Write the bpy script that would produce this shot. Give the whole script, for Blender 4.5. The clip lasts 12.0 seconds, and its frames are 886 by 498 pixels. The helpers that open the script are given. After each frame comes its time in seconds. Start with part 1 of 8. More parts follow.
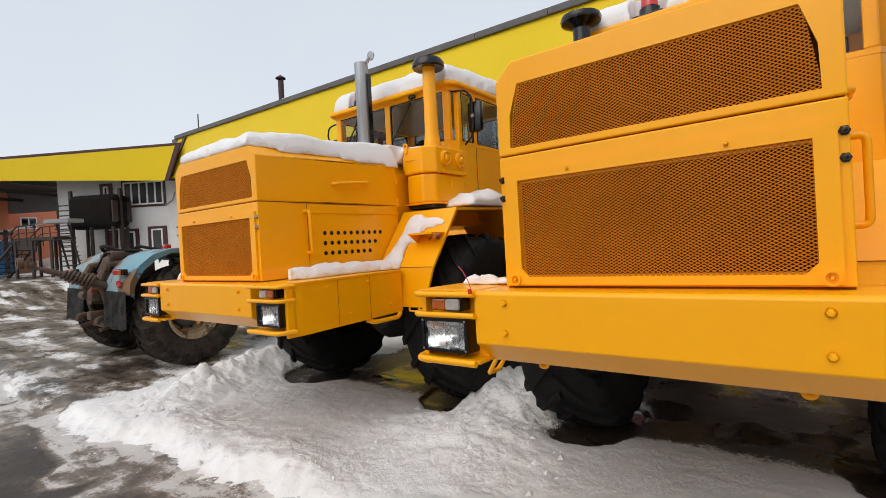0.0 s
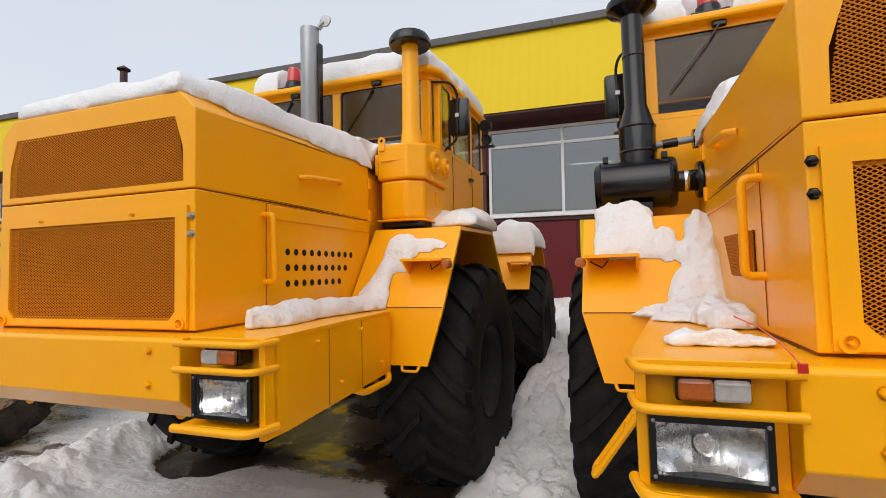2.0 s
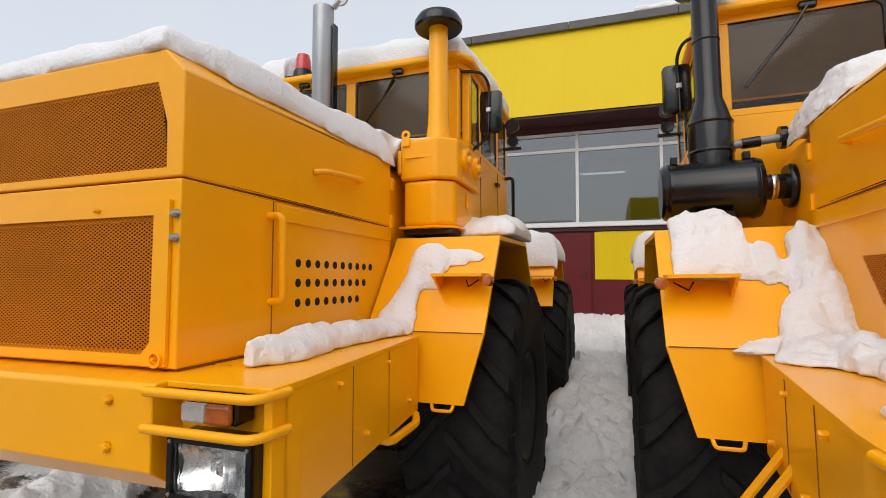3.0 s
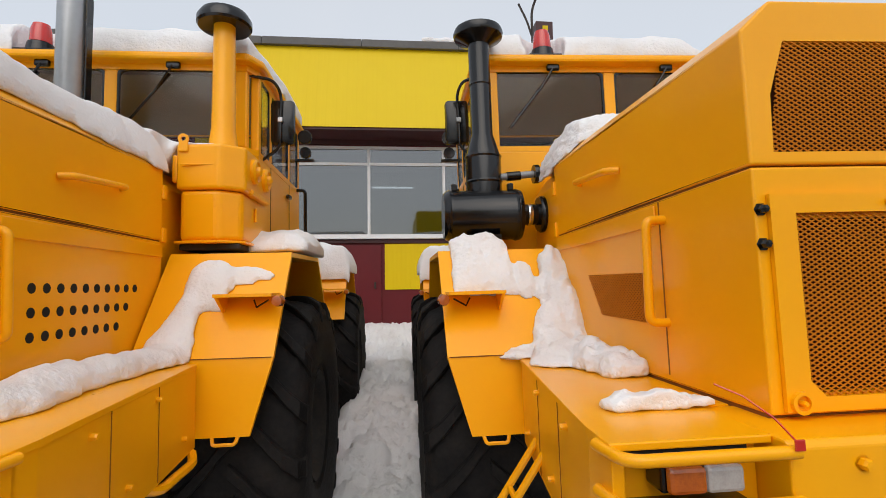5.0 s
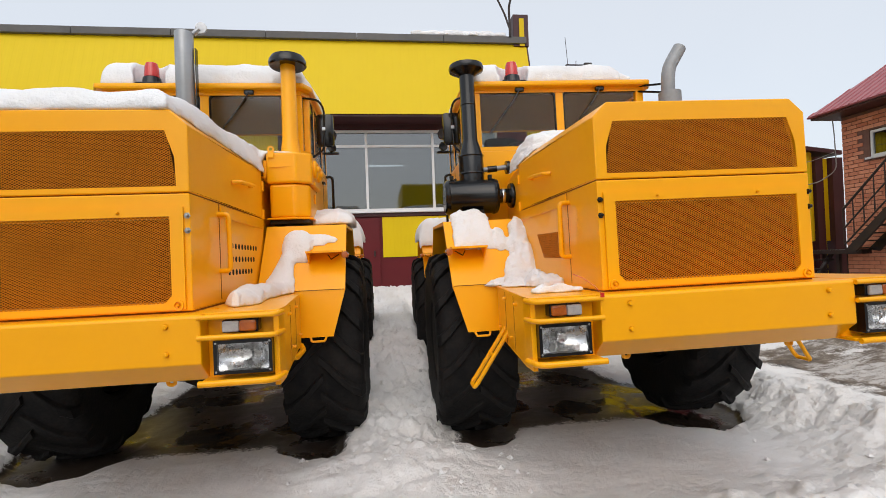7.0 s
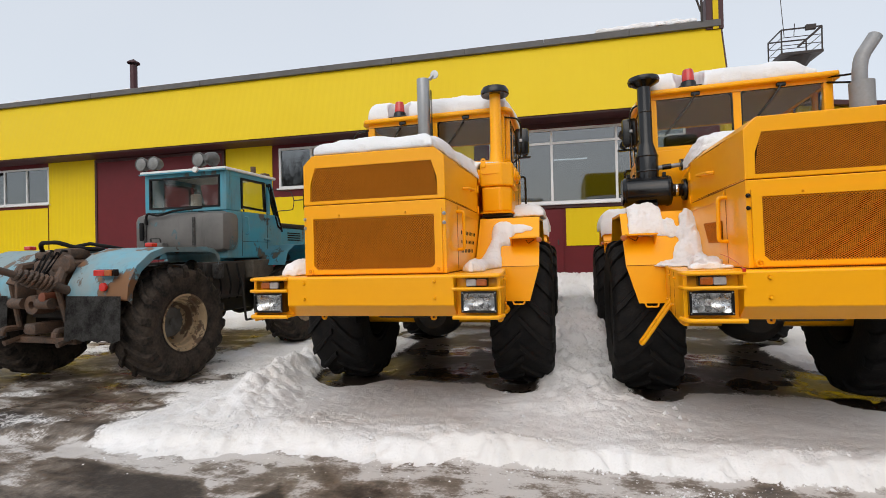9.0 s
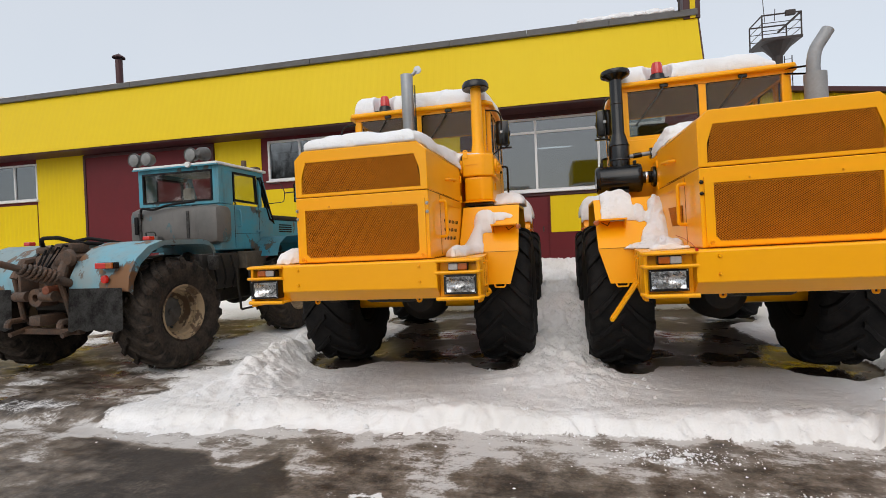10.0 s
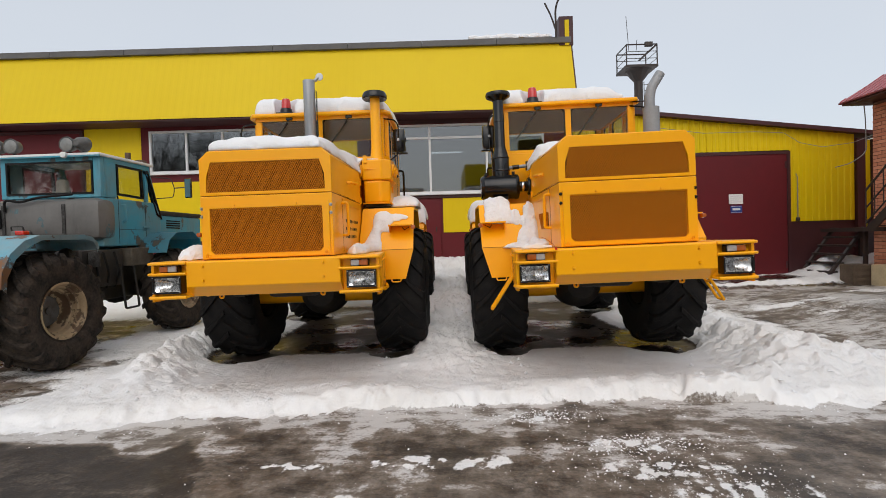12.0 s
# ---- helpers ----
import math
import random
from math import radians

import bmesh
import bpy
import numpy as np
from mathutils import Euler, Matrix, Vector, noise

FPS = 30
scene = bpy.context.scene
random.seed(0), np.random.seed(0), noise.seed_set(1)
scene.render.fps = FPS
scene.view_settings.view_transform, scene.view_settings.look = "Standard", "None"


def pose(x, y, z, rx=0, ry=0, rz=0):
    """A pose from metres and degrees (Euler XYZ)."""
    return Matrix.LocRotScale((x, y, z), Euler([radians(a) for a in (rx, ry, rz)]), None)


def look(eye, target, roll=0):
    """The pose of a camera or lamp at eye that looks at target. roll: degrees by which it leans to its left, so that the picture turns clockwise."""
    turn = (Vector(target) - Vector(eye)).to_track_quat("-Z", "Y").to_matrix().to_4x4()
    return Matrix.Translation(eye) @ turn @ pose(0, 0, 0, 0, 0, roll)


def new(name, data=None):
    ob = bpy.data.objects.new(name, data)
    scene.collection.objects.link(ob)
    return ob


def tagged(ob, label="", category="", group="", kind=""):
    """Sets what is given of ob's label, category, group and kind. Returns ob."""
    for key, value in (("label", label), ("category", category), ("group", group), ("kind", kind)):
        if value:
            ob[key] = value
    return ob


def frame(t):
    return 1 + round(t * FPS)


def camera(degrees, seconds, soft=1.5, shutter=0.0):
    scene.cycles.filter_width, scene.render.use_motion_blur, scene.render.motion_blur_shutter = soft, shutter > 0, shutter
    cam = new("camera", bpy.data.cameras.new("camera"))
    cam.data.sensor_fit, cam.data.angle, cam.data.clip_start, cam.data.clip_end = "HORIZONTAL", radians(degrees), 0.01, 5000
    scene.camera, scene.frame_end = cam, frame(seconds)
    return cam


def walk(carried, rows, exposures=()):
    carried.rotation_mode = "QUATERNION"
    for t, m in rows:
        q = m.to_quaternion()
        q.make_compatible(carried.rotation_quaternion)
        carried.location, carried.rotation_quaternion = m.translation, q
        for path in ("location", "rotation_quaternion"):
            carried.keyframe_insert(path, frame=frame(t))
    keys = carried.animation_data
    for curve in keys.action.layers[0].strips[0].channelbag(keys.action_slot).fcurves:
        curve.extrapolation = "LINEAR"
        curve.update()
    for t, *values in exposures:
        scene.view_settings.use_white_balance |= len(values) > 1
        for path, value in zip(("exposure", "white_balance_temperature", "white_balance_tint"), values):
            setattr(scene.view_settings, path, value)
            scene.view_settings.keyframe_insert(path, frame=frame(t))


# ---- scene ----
cam = camera(84.12, 12.0, soft=0.6)
PATH = [
    (0, (0.310, -0.149, 1.870), (-0.881, 1.457, 1.828), -2.81),
    (0.5, (-0.194, -0.044, 1.871), (-1.344, 1.592, 1.837), -2.98),
    (1, (-0.661, 0.070, 1.837), (-1.792, 1.720, 1.854), -2.18),
    (1.5, (-1.136, 0.259, 1.852), (-2.105, 2.008, 1.900), -1.44),
    (2, (-1.512, 0.437, 1.858), (-2.159, 2.328, 1.942), -0.78),
    (2.5, (-1.754, 0.697, 1.843), (-2.285, 2.620, 1.986), 0.18),
    (2.7, (-1.835, 0.798, 1.905), (-2.466, 2.692, 2.028), 0.31),
    (4.3, (-2.187, 1.024, 1.889), (-2.620, 2.970, 2.042), 0.20),
    (4.5, (-2.055, 0.977, 1.911), (-2.334, 2.950, 2.085), -0.38),
    (5, (-1.952, 0.875, 1.958), (-1.756, 2.859, 2.113), -0.86),
    (5.5, (-2.070, 0.547, 1.903), (-1.547, 2.472, 2.049), -1.40),
    (6, (-2.138, 0.158, 1.881), (-1.549, 2.067, 1.976), -2.11),
    (6.5, (-2.135, -0.286, 1.871), (-1.687, 1.662, 1.925), -2.30),
    (7, (-2.300, -0.715, 1.833), (-2.040, 1.268, 1.872), -2.02),
    (7.2, (-2.372, -0.849, 1.844), (-2.180, 1.141, 1.872), -1.82),
    (8.8, (-2.430, -1.960, 1.785), (-2.778, 0.010, 1.806), -1.30),
    (9, (-2.360, -2.070, 1.759), (-2.824, -0.125, 1.779), -1.16),
    (9.5, (-2.328, -2.225, 1.735), (-2.914, -0.313, 1.719), -1.53),
    (10, (-2.210, -2.396, 1.733), (-2.640, -0.442, 1.708), -2.27),
    (10.5, (-2.302, -2.651, 1.745), (-2.477, -0.659, 1.729), -2.52),
    (11, (-2.195, -2.815, 1.735), (-2.279, -0.817, 1.726), -1.72),
    (11.5, (-2.062, -2.897, 1.713), (-2.133, -0.898, 1.686), -1.30),
    (12, (-2.180, -2.992, 1.728), (-2.185, -0.992, 1.686), -1.64),
]
walk(cam, [(t, look(eye, target, roll)) for t, eye, target, roll in PATH],
     [(0, 0.0), (2.5, 0.0), (4.5, 0.08), (5.0, -0.06), (6.0, -0.06), (6.9, 0.05), (9.5, -0.05), (12.0, -0.14)])

# ---- world and light ----
world = bpy.data.worlds.new("overcast_sky")
scene.world = world
world.use_nodes = True
wn = world.node_tree
wn.nodes.clear()
sky = wn.nodes.new("ShaderNodeTexSky")
sky.sky_type = 'NISHITA'
sky.sun_disc = False
sky.sun_elevation, sky.sun_rotation = radians(46), radians(186)
sky.air_density, sky.dust_density = 1.0, 3.0
sky_bg = wn.nodes.new("ShaderNodeBackground")
sky_bg.inputs["Strength"].default_value = 0.05
wn.links.new(sky.outputs[0], sky_bg.inputs["Color"])
cloud_bg = wn.nodes.new("ShaderNodeBackground")
cloud_bg.inputs["Strength"].default_value = 0.66
wtc = wn.nodes.new("ShaderNodeTexCoord")
wnoise = wn.nodes.new("ShaderNodeTexNoise")
wnoise.inputs["Scale"].default_value = 1.6
wnoise.inputs["Detail"].default_value = 4
wramp = wn.nodes.new("ShaderNodeValToRGB")
wramp.color_ramp.elements[0].position, wramp.color_ramp.elements[0].color = 0.3, (0.90, 0.95, 1.0, 1)
wramp.color_ramp.elements[1].position, wramp.color_ramp.elements[1].color = 0.75, (1.0, 1.02, 1.04, 1)
wn.links.new(wtc.outputs["Generated"], wnoise.inputs["Vector"])
wn.links.new(wnoise.outputs["Fac"], wramp.inputs["Fac"])
wn.links.new(wramp.outputs["Color"], cloud_bg.inputs["Color"])
wadd = wn.nodes.new("ShaderNodeAddShader")
wout = wn.nodes.new("ShaderNodeOutputWorld")
wn.links.new(sky_bg.outputs[0], wadd.inputs[0])
wn.links.new(cloud_bg.outputs[0], wadd.inputs[1])
wn.links.new(wadd.outputs[0], wout.inputs["Surface"])

sun_data = bpy.data.lights.new("sun", 'SUN')
sun_data.energy, sun_data.angle, sun_data.color = 1.1, radians(60), (1.0, 0.97, 0.93)
sun = new("sun", sun_data)
sun.matrix_world = look((-1.5, -14, 15), (0, 0, 0))
scene.view_settings.exposure = 0.0


# ---- materials ----
def mat(name, color, rough=0.6, metal=0.0, vary=0.0, scale=8.0, bump=0.0, bump_scale=60.0, tint=None, coat=0.0, trans=0.0, emit=0.0, spec=0.5, coord="Object"):
    """A Principled surface whose colour drifts towards tint by noise at two scales, with fine relief."""
    m = bpy.data.materials.new(name)
    m.use_nodes = True
    nt = m.node_tree
    p = nt.nodes["Principled BSDF"]
    p.inputs["Base Color"].default_value = (*color, 1)
    p.inputs["Roughness"].default_value = rough
    p.inputs["Metallic"].default_value = metal
    p.inputs["Coat Weight"].default_value = coat
    p.inputs["Coat Roughness"].default_value = 0.12
    p.inputs["Transmission Weight"].default_value = trans
    p.inputs["Specular IOR Level"].default_value = spec
    if emit:
        p.inputs["Emission Color"].default_value = (*color, 1)
        p.inputs["Emission Strength"].default_value = emit
    tc = nt.nodes.new("ShaderNodeTexCoord")
    if vary:
        a = nt.nodes.new("ShaderNodeTexNoise")
        a.inputs["Scale"].default_value, a.inputs["Detail"].default_value, a.inputs["Roughness"].default_value = scale, 6, 0.65
        b = nt.nodes.new("ShaderNodeTexNoise")
        b.inputs["Scale"].default_value, b.inputs["Detail"].default_value = scale * 7, 3
        for n in (a, b):
            nt.links.new(tc.outputs[coord], n.inputs["Vector"])
        add = nt.nodes.new("ShaderNodeMath")
        add.operation = 'MULTIPLY_ADD'
        add.inputs[1].default_value = 0.35
        nt.links.new(b.outputs["Fac"], add.inputs[0])
        nt.links.new(a.outputs["Fac"], add.inputs[2])
        ramp = nt.nodes.new("ShaderNodeMapRange")
        ramp.inputs["From Min"].default_value, ramp.inputs["From Max"].default_value = 0.52, 0.9
        ramp.inputs["To Max"].default_value = vary
        nt.links.new(add.outputs[0], ramp.inputs["Value"])
        mix = nt.nodes.new("ShaderNodeMix")
        mix.data_type = 'RGBA'
        mix.inputs[6].default_value = (*color, 1)
        t = tint or tuple(c * 0.5 for c in color)
        mix.inputs[7].default_value = (*t, 1)
        nt.links.new(ramp.outputs[0], mix.inputs[0])
        nt.links.new(mix.outputs[2], p.inputs["Base Color"])
        rr = nt.nodes.new("ShaderNodeMapRange")
        rr.inputs["To Min"].default_value, rr.inputs["To Max"].default_value = max(0.02, rough - 0.1), min(1, rough + 0.15)
        nt.links.new(a.outputs["Fac"], rr.inputs["Value"])
        nt.links.new(rr.outputs[0], p.inputs["Roughness"])
    if bump:
        n = nt.nodes.new("ShaderNodeTexNoise")
        n.inputs["Scale"].default_value, n.inputs["Detail"].default_value = bump_scale, 4
        nt.links.new(tc.outputs[coord], n.inputs["Vector"])
        bp = nt.nodes.new("ShaderNodeBump")
        bp.inputs["Strength"].default_value, bp.inputs["Distance"].default_value = bump, 0.02
        nt.links.new(n.outputs["Fac"], bp.inputs["Height"])
        nt.links.new(bp.outputs[0], p.inputs["Normal"])
    return m


ORANGE = mat("orange_paint", (0.98, 0.43, 0.001), 0.30, vary=0.3, scale=1.6, tint=(0.90, 0.355, 0.0015), coat=0.16, bump=0.035, bump_scale=7, spec=0.30)
JOINT = mat("panel_gap", (0.22, 0.07, 0.002), 0.8)
ORANGE_MESH = mat("mesh_paint", (0.64, 0.20, 0.004), 0.65, vary=0.5, scale=3, tint=(0.48, 0.14, 0.004), spec=0.2)
RADIATOR = mat("radiator_dark", (0.050, 0.014, 0.002), 0.8, vary=1.0, scale=3, tint=(0.016, 0.005, 0.002), spec=0.1)
BLACK = mat("black_paint", (0.004, 0.0043, 0.005), 0.16, vary=0.4, scale=6, tint=(0.009, 0.009, 0.0095), spec=0.45)
RUBBER = mat("black_rubber", (0.006, 0.006, 0.0065), 0.7, spec=0.16, vary=0.7, scale=5, tint=(0.026, 0.023, 0.021), bump=0.25, bump_scale=40)
RUBBER_DIRTY = mat("muddy_rubber", (0.010, 0.0095, 0.009), 0.8, spec=0.2, vary=0.9, scale=4, tint=(0.075, 0.056, 0.042), bump=0.3, bump_scale=40)
DARK = mat("dark_gap", (0.004, 0.004, 0.004), 0.9)
CHASSIS = mat("chassis_grease", (0.008, 0.007, 0.006), 0.7, vary=0.7, scale=5, tint=(0.045, 0.033, 0.023), bump=0.2)
TARRED = mat("tarred_steel", (0.006, 0.0055, 0.005), 0.85, vary=0.6, scale=2, tint=(0.02, 0.013, 0.009), spec=0.12)
GREASY = mat("rusty_greasy_iron", (0.048, 0.035, 0.026), 0.62, vary=1.2, scale=6, tint=(0.13, 0.068, 0.038), bump=0.35, bump_scale=45)
STEEL = mat("galvanised_steel", (0.42, 0.43, 0.44), 0.38, 0.8, vary=0.4, scale=4, tint=(0.30, 0.30, 0.31))
GREYPIPE = mat("grey_pipe_paint", (0.30, 0.31, 0.32), 0.5, 0.2, vary=0.5, scale=6, tint=(0.20, 0.19, 0.18))
CHROME = mat("chrome", (0.75, 0.75, 0.75), 0.15, 1.0)
BOLTSTEEL = mat("bolt_steel", (0.4, 0.4, 0.4), 0.35, 0.9)
REFLECTOR = mat("lamp_reflector", (0.84, 0.85, 0.86), 0.24, 1.0, vary=0.5, scale=22, tint=(0.50, 0.50, 0.50))
LENS = mat("lamp_glass", (1, 1, 1), 0.04, trans=1.0)
AMBER = mat("amber_lens", (0.46, 0.11, 0.008), 0.2, vary=0.6, scale=30, tint=(0.22, 0.035, 0.004), coat=0.5)
CLEARLENS = mat("clear_lens", (0.46, 0.45, 0.44), 0.2, vary=0.5, scale=30, tint=(0.22, 0.21, 0.20), coat=0.5)
REDLENS = mat("red_lens", (0.55, 0.015, 0.008), 0.2, coat=0.6)


def worn_paint(name, paint, fade, rust, fading, rusting, scale=3.0, rough=0.5):
    """Old paint: chalky fading in soft drifts, rust in hard-edged patches with a dark rim, fine dirt runs."""
    m = bpy.data.materials.new(name)
    m.use_nodes = True
    nt = m.node_tree
    p = nt.nodes["Principled BSDF"]
    tc = nt.nodes.new("ShaderNodeTexCoord")

    def field(sc, detail, stretch=(1, 1, 1), shift=0.0):
        mp = nt.nodes.new("ShaderNodeMapping")
        mp.inputs["Scale"].default_value = stretch
        mp.inputs["Location"].default_value = (shift, shift * 0.7, shift * 1.3)
        nt.links.new(tc.outputs["Object"], mp.inputs["Vector"])
        n = nt.nodes.new("ShaderNodeTexNoise")
        n.inputs["Scale"].default_value, n.inputs["Detail"].default_value, n.inputs["Roughness"].default_value = sc, detail, 0.65
        nt.links.new(mp.outputs[0], n.inputs["Vector"])
        return n.outputs["Fac"]

    def band(v, lo, hi, top=1.0):
        r = nt.nodes.new("ShaderNodeMapRange")
        r.inputs["From Min"].default_value, r.inputs["From Max"].default_value, r.inputs["To Max"].default_value = lo, hi, top
        nt.links.new(v, r.inputs["Value"])
        return r.outputs[0]

    def over(base, colour, f):
        x = nt.nodes.new("ShaderNodeMix")
        x.data_type = 'RGBA'
        if isinstance(base, tuple):
            x.inputs[6].default_value = (*base, 1)
        else:
            nt.links.new(base, x.inputs[6])
        x.inputs[7].default_value = (*colour, 1)
        nt.links.new(f, x.inputs[0])
        return x.outputs[2]

    c = over(paint, fade, band(field(scale * 0.6, 6), 0.62 - fading * 0.3, 0.80 - fading * 0.2, 0.9))
    c = over(c, tuple(v * 0.45 for v in fade), band(field(scale * 2.2, 6, (1.6, 1.6, 0.25), 4.0), 0.56, 0.80, 0.7))
    spots = field(scale * 0.9, 9, (1, 1, 0.7), 9.0)
    edge = 0.70 - rusting * 0.22
    c = over(c, tuple(v * 0.5 for v in rust), band(spots, edge - 0.03, edge - 0.01, 0.8))
    c = over(c, rust, band(spots, edge, edge + 0.03))
    nt.links.new(c, p.inputs["Base Color"])
    rr = nt.nodes.new("ShaderNodeMapRange")
    rr.inputs["To Min"].default_value, rr.inputs["To Max"].default_value = rough - 0.12, rough + 0.25
    nt.links.new(spots, rr.inputs["Value"])
    nt.links.new(rr.outputs[0], p.inputs["Roughness"])
    bp = nt.nodes.new("ShaderNodeBump")
    bp.inputs["Strength"].default_value, bp.inputs["Distance"].default_value = 0.12, 0.02
    nt.links.new(field(18, 5), bp.inputs["Height"])
    nt.links.new(bp.outputs[0], p.inputs["Normal"])
    return m


BLUE = worn_paint("faded_blue_paint", (0.048, 0.31, 0.43), (0.14, 0.25, 0.27), (0.13, 0.105, 0.075), 0.80, 0.42, 2.6)
BLUE_RUST = worn_paint("rust_stained_blue", (0.11, 0.38, 0.50), (0.24, 0.29, 0.29), (0.20, 0.095, 0.04), 1.15, 0.55, 2.6, 0.6)
TANK = worn_paint("greasy_tank", (0.10, 0.095, 0.088), (0.16, 0.15, 0.14), (0.12, 0.25, 0.29), 0.9, 0.42, 2.2, 0.45)
TOOLBOX = mat("weathered_box_paint", (0.115, 0.095, 0.07), 0.7, vary=0.9, scale=6, tint=(0.05, 0.04, 0.03), bump=0.15)
FLAP = mat("mud_flap_rubber", (0.085, 0.082, 0.078), 0.75, spec=0.2, vary=1.2, scale=7, tint=(0.022, 0.020, 0.019), bump=0.3, bump_scale=30)
CREAM_RIM = worn_paint("cream_rim_paint", (0.40, 0.30, 0.175), (0.28, 0.20, 0.12), (0.10, 0.058, 0.030), 0.9, 0.62, 5.0, 0.6)
HUBGREY = mat("grey_hub_paint", (0.085, 0.09, 0.09), 0.6, vary=0.8, scale=9, tint=(0.04, 0.035, 0.03))
WHITE_PAINT = mat("white_paint", (0.78, 0.78, 0.76), 0.5, vary=0.4, scale=5, tint=(0.55, 0.53, 0.5))
WHITE_WALL = mat("whitewashed_wall", (0.62, 0.61, 0.60), 0.85, vary=0.5, scale=0.8, tint=(0.45, 0.44, 0.43), bump=0.15, bump_scale=20)
YELLOW = mat("yellow_sheet", (0.73, 0.52, 0.001), 0.5, vary=0.4, scale=0.35, tint=(0.68, 0.46, 0.004), spec=0.25)
MAROON = mat("maroon_sheet", (0.125, 0.010, 0.014), 0.5, vary=0.5, scale=0.6, tint=(0.085, 0.010, 0.012), spec=0.3)
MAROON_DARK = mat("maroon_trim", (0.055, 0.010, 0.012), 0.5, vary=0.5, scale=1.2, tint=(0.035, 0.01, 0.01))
ROOFCAP = mat("grey_roof_cap", (0.13, 0.125, 0.12), 0.7, vary=0.5, scale=1.5)
PVC = mat("white_frame", (0.72, 0.72, 0.72), 0.4, vary=0.2, scale=3)
ROOFRED = mat("burgundy_roof_sheet", (0.36, 0.095, 0.105), 0.38, vary=0.4, scale=0.8, tint=(0.29, 0.08, 0.09))
BRICK = mat("red_brick", (0.66, 0.26, 0.15), 0.85, vary=0.5, scale=2.5, tint=(0.44, 0.14, 0.075), bump=0.2)
MORTAR = mat("mortar", (0.20, 0.10, 0.075), 0.9, vary=0.4, scale=6)
BRICKFAR = mat("far_red_wall", (0.66, 0.23, 0.12), 0.85, vary=0.4, scale=0.5, tint=(0.52, 0.17, 0.09))
IRON = mat("dark_iron", (0.02, 0.016, 0.015), 0.55, vary=0.6, scale=5, tint=(0.06, 0.03, 0.02))
WOOD = mat("weathered_wood", (0.13, 0.09, 0.06), 0.8, vary=0.7, scale=4, bump=0.2)
PALEWOOD = mat("pale_board", (0.62, 0.49, 0.30), 0.75, vary=0.5, scale=4)
PAPER = mat("paper_notice", (0.75, 0.72, 0.70), 0.7)
SIGNBLUE = mat("blue_sign", (0.02, 0.045, 0.22), 0.4)
HEADLINER = mat("pale_headliner", (0.36, 0.35, 0.33), 0.85, vary=0.4, scale=5)
FABRIC = mat("dark_seat_cloth", (0.02, 0.02, 0.022), 0.9, vary=0.4, scale=20)
CABLE = mat("grey_cable", (0.25, 0.24, 0.22), 0.6)
CARGREY = mat("grey_car_paint", (0.12, 0.13, 0.135), 0.3, 0.3, vary=0.3, scale=2, tint=(0.09, 0.085, 0.08), coat=0.5)
LAMPGREY = mat("dull_lamp_glass", (0.24, 0.24, 0.23), 0.2, vary=0.5, scale=20)
BLUEPLASTIC = mat("blue_plastic", (0.03, 0.16, 0.38), 0.5, vary=0.3, scale=2)


def glass_mat(name, color, mirror):
    """Window glass: see-through with a clear surface reflection."""
    m = bpy.data.materials.new(name)
    m.use_nodes = True
    nt = m.node_tree
    nt.nodes.clear()
    t = nt.nodes.new("ShaderNodeBsdfTransparent")
    t.inputs["Color"].default_value = (*color, 1)
    g = nt.nodes.new("ShaderNodeBsdfGlossy")
    g.inputs["Roughness"].default_value = 0.03
    g.inputs["Color"].default_value = (0.92, 0.95, 0.97, 1)
    lw = nt.nodes.new("ShaderNodeLayerWeight")
    lw.inputs["Blend"].default_value = 0.5
    pw = nt.nodes.new("ShaderNodeMath")
    pw.operation = 'POWER'
    pw.inputs[1].default_value = 4.0
    nt.links.new(lw.outputs["Facing"], pw.inputs[0])
    ma = nt.nodes.new("ShaderNodeMath")
    ma.operation = 'MULTIPLY_ADD'
    ma.inputs[1].default_value, ma.inputs[2].default_value = 0.9 - mirror, mirror
    nt.links.new(pw.outputs[0], ma.inputs[0])
    mx = nt.nodes.new("ShaderNodeMixShader")
    o = nt.nodes.new("ShaderNodeOutputMaterial")
    nt.links.new(ma.outputs[0], mx.inputs[0])
    nt.links.new(t.outputs[0], mx.inputs[1])
    nt.links.new(g.outputs[0], mx.inputs[2])
    nt.links.new(mx.outputs[0], o.inputs["Surface"])
    return m


CABGLASS = glass_mat("cab_glass", (0.88, 0.90, 0.89), 0.016)
DUSTGLASS = glass_mat("dusty_cab_glass", (0.80, 0.76, 0.71), 0.10)
SHOPGLASS = glass_mat("hall_window_glass", (0.3, 0.33, 0.35), 0.17)
MIRRORGLASS = mat("mirror_glass", (0.8, 0.82, 0.84), 0.04, 1.0)


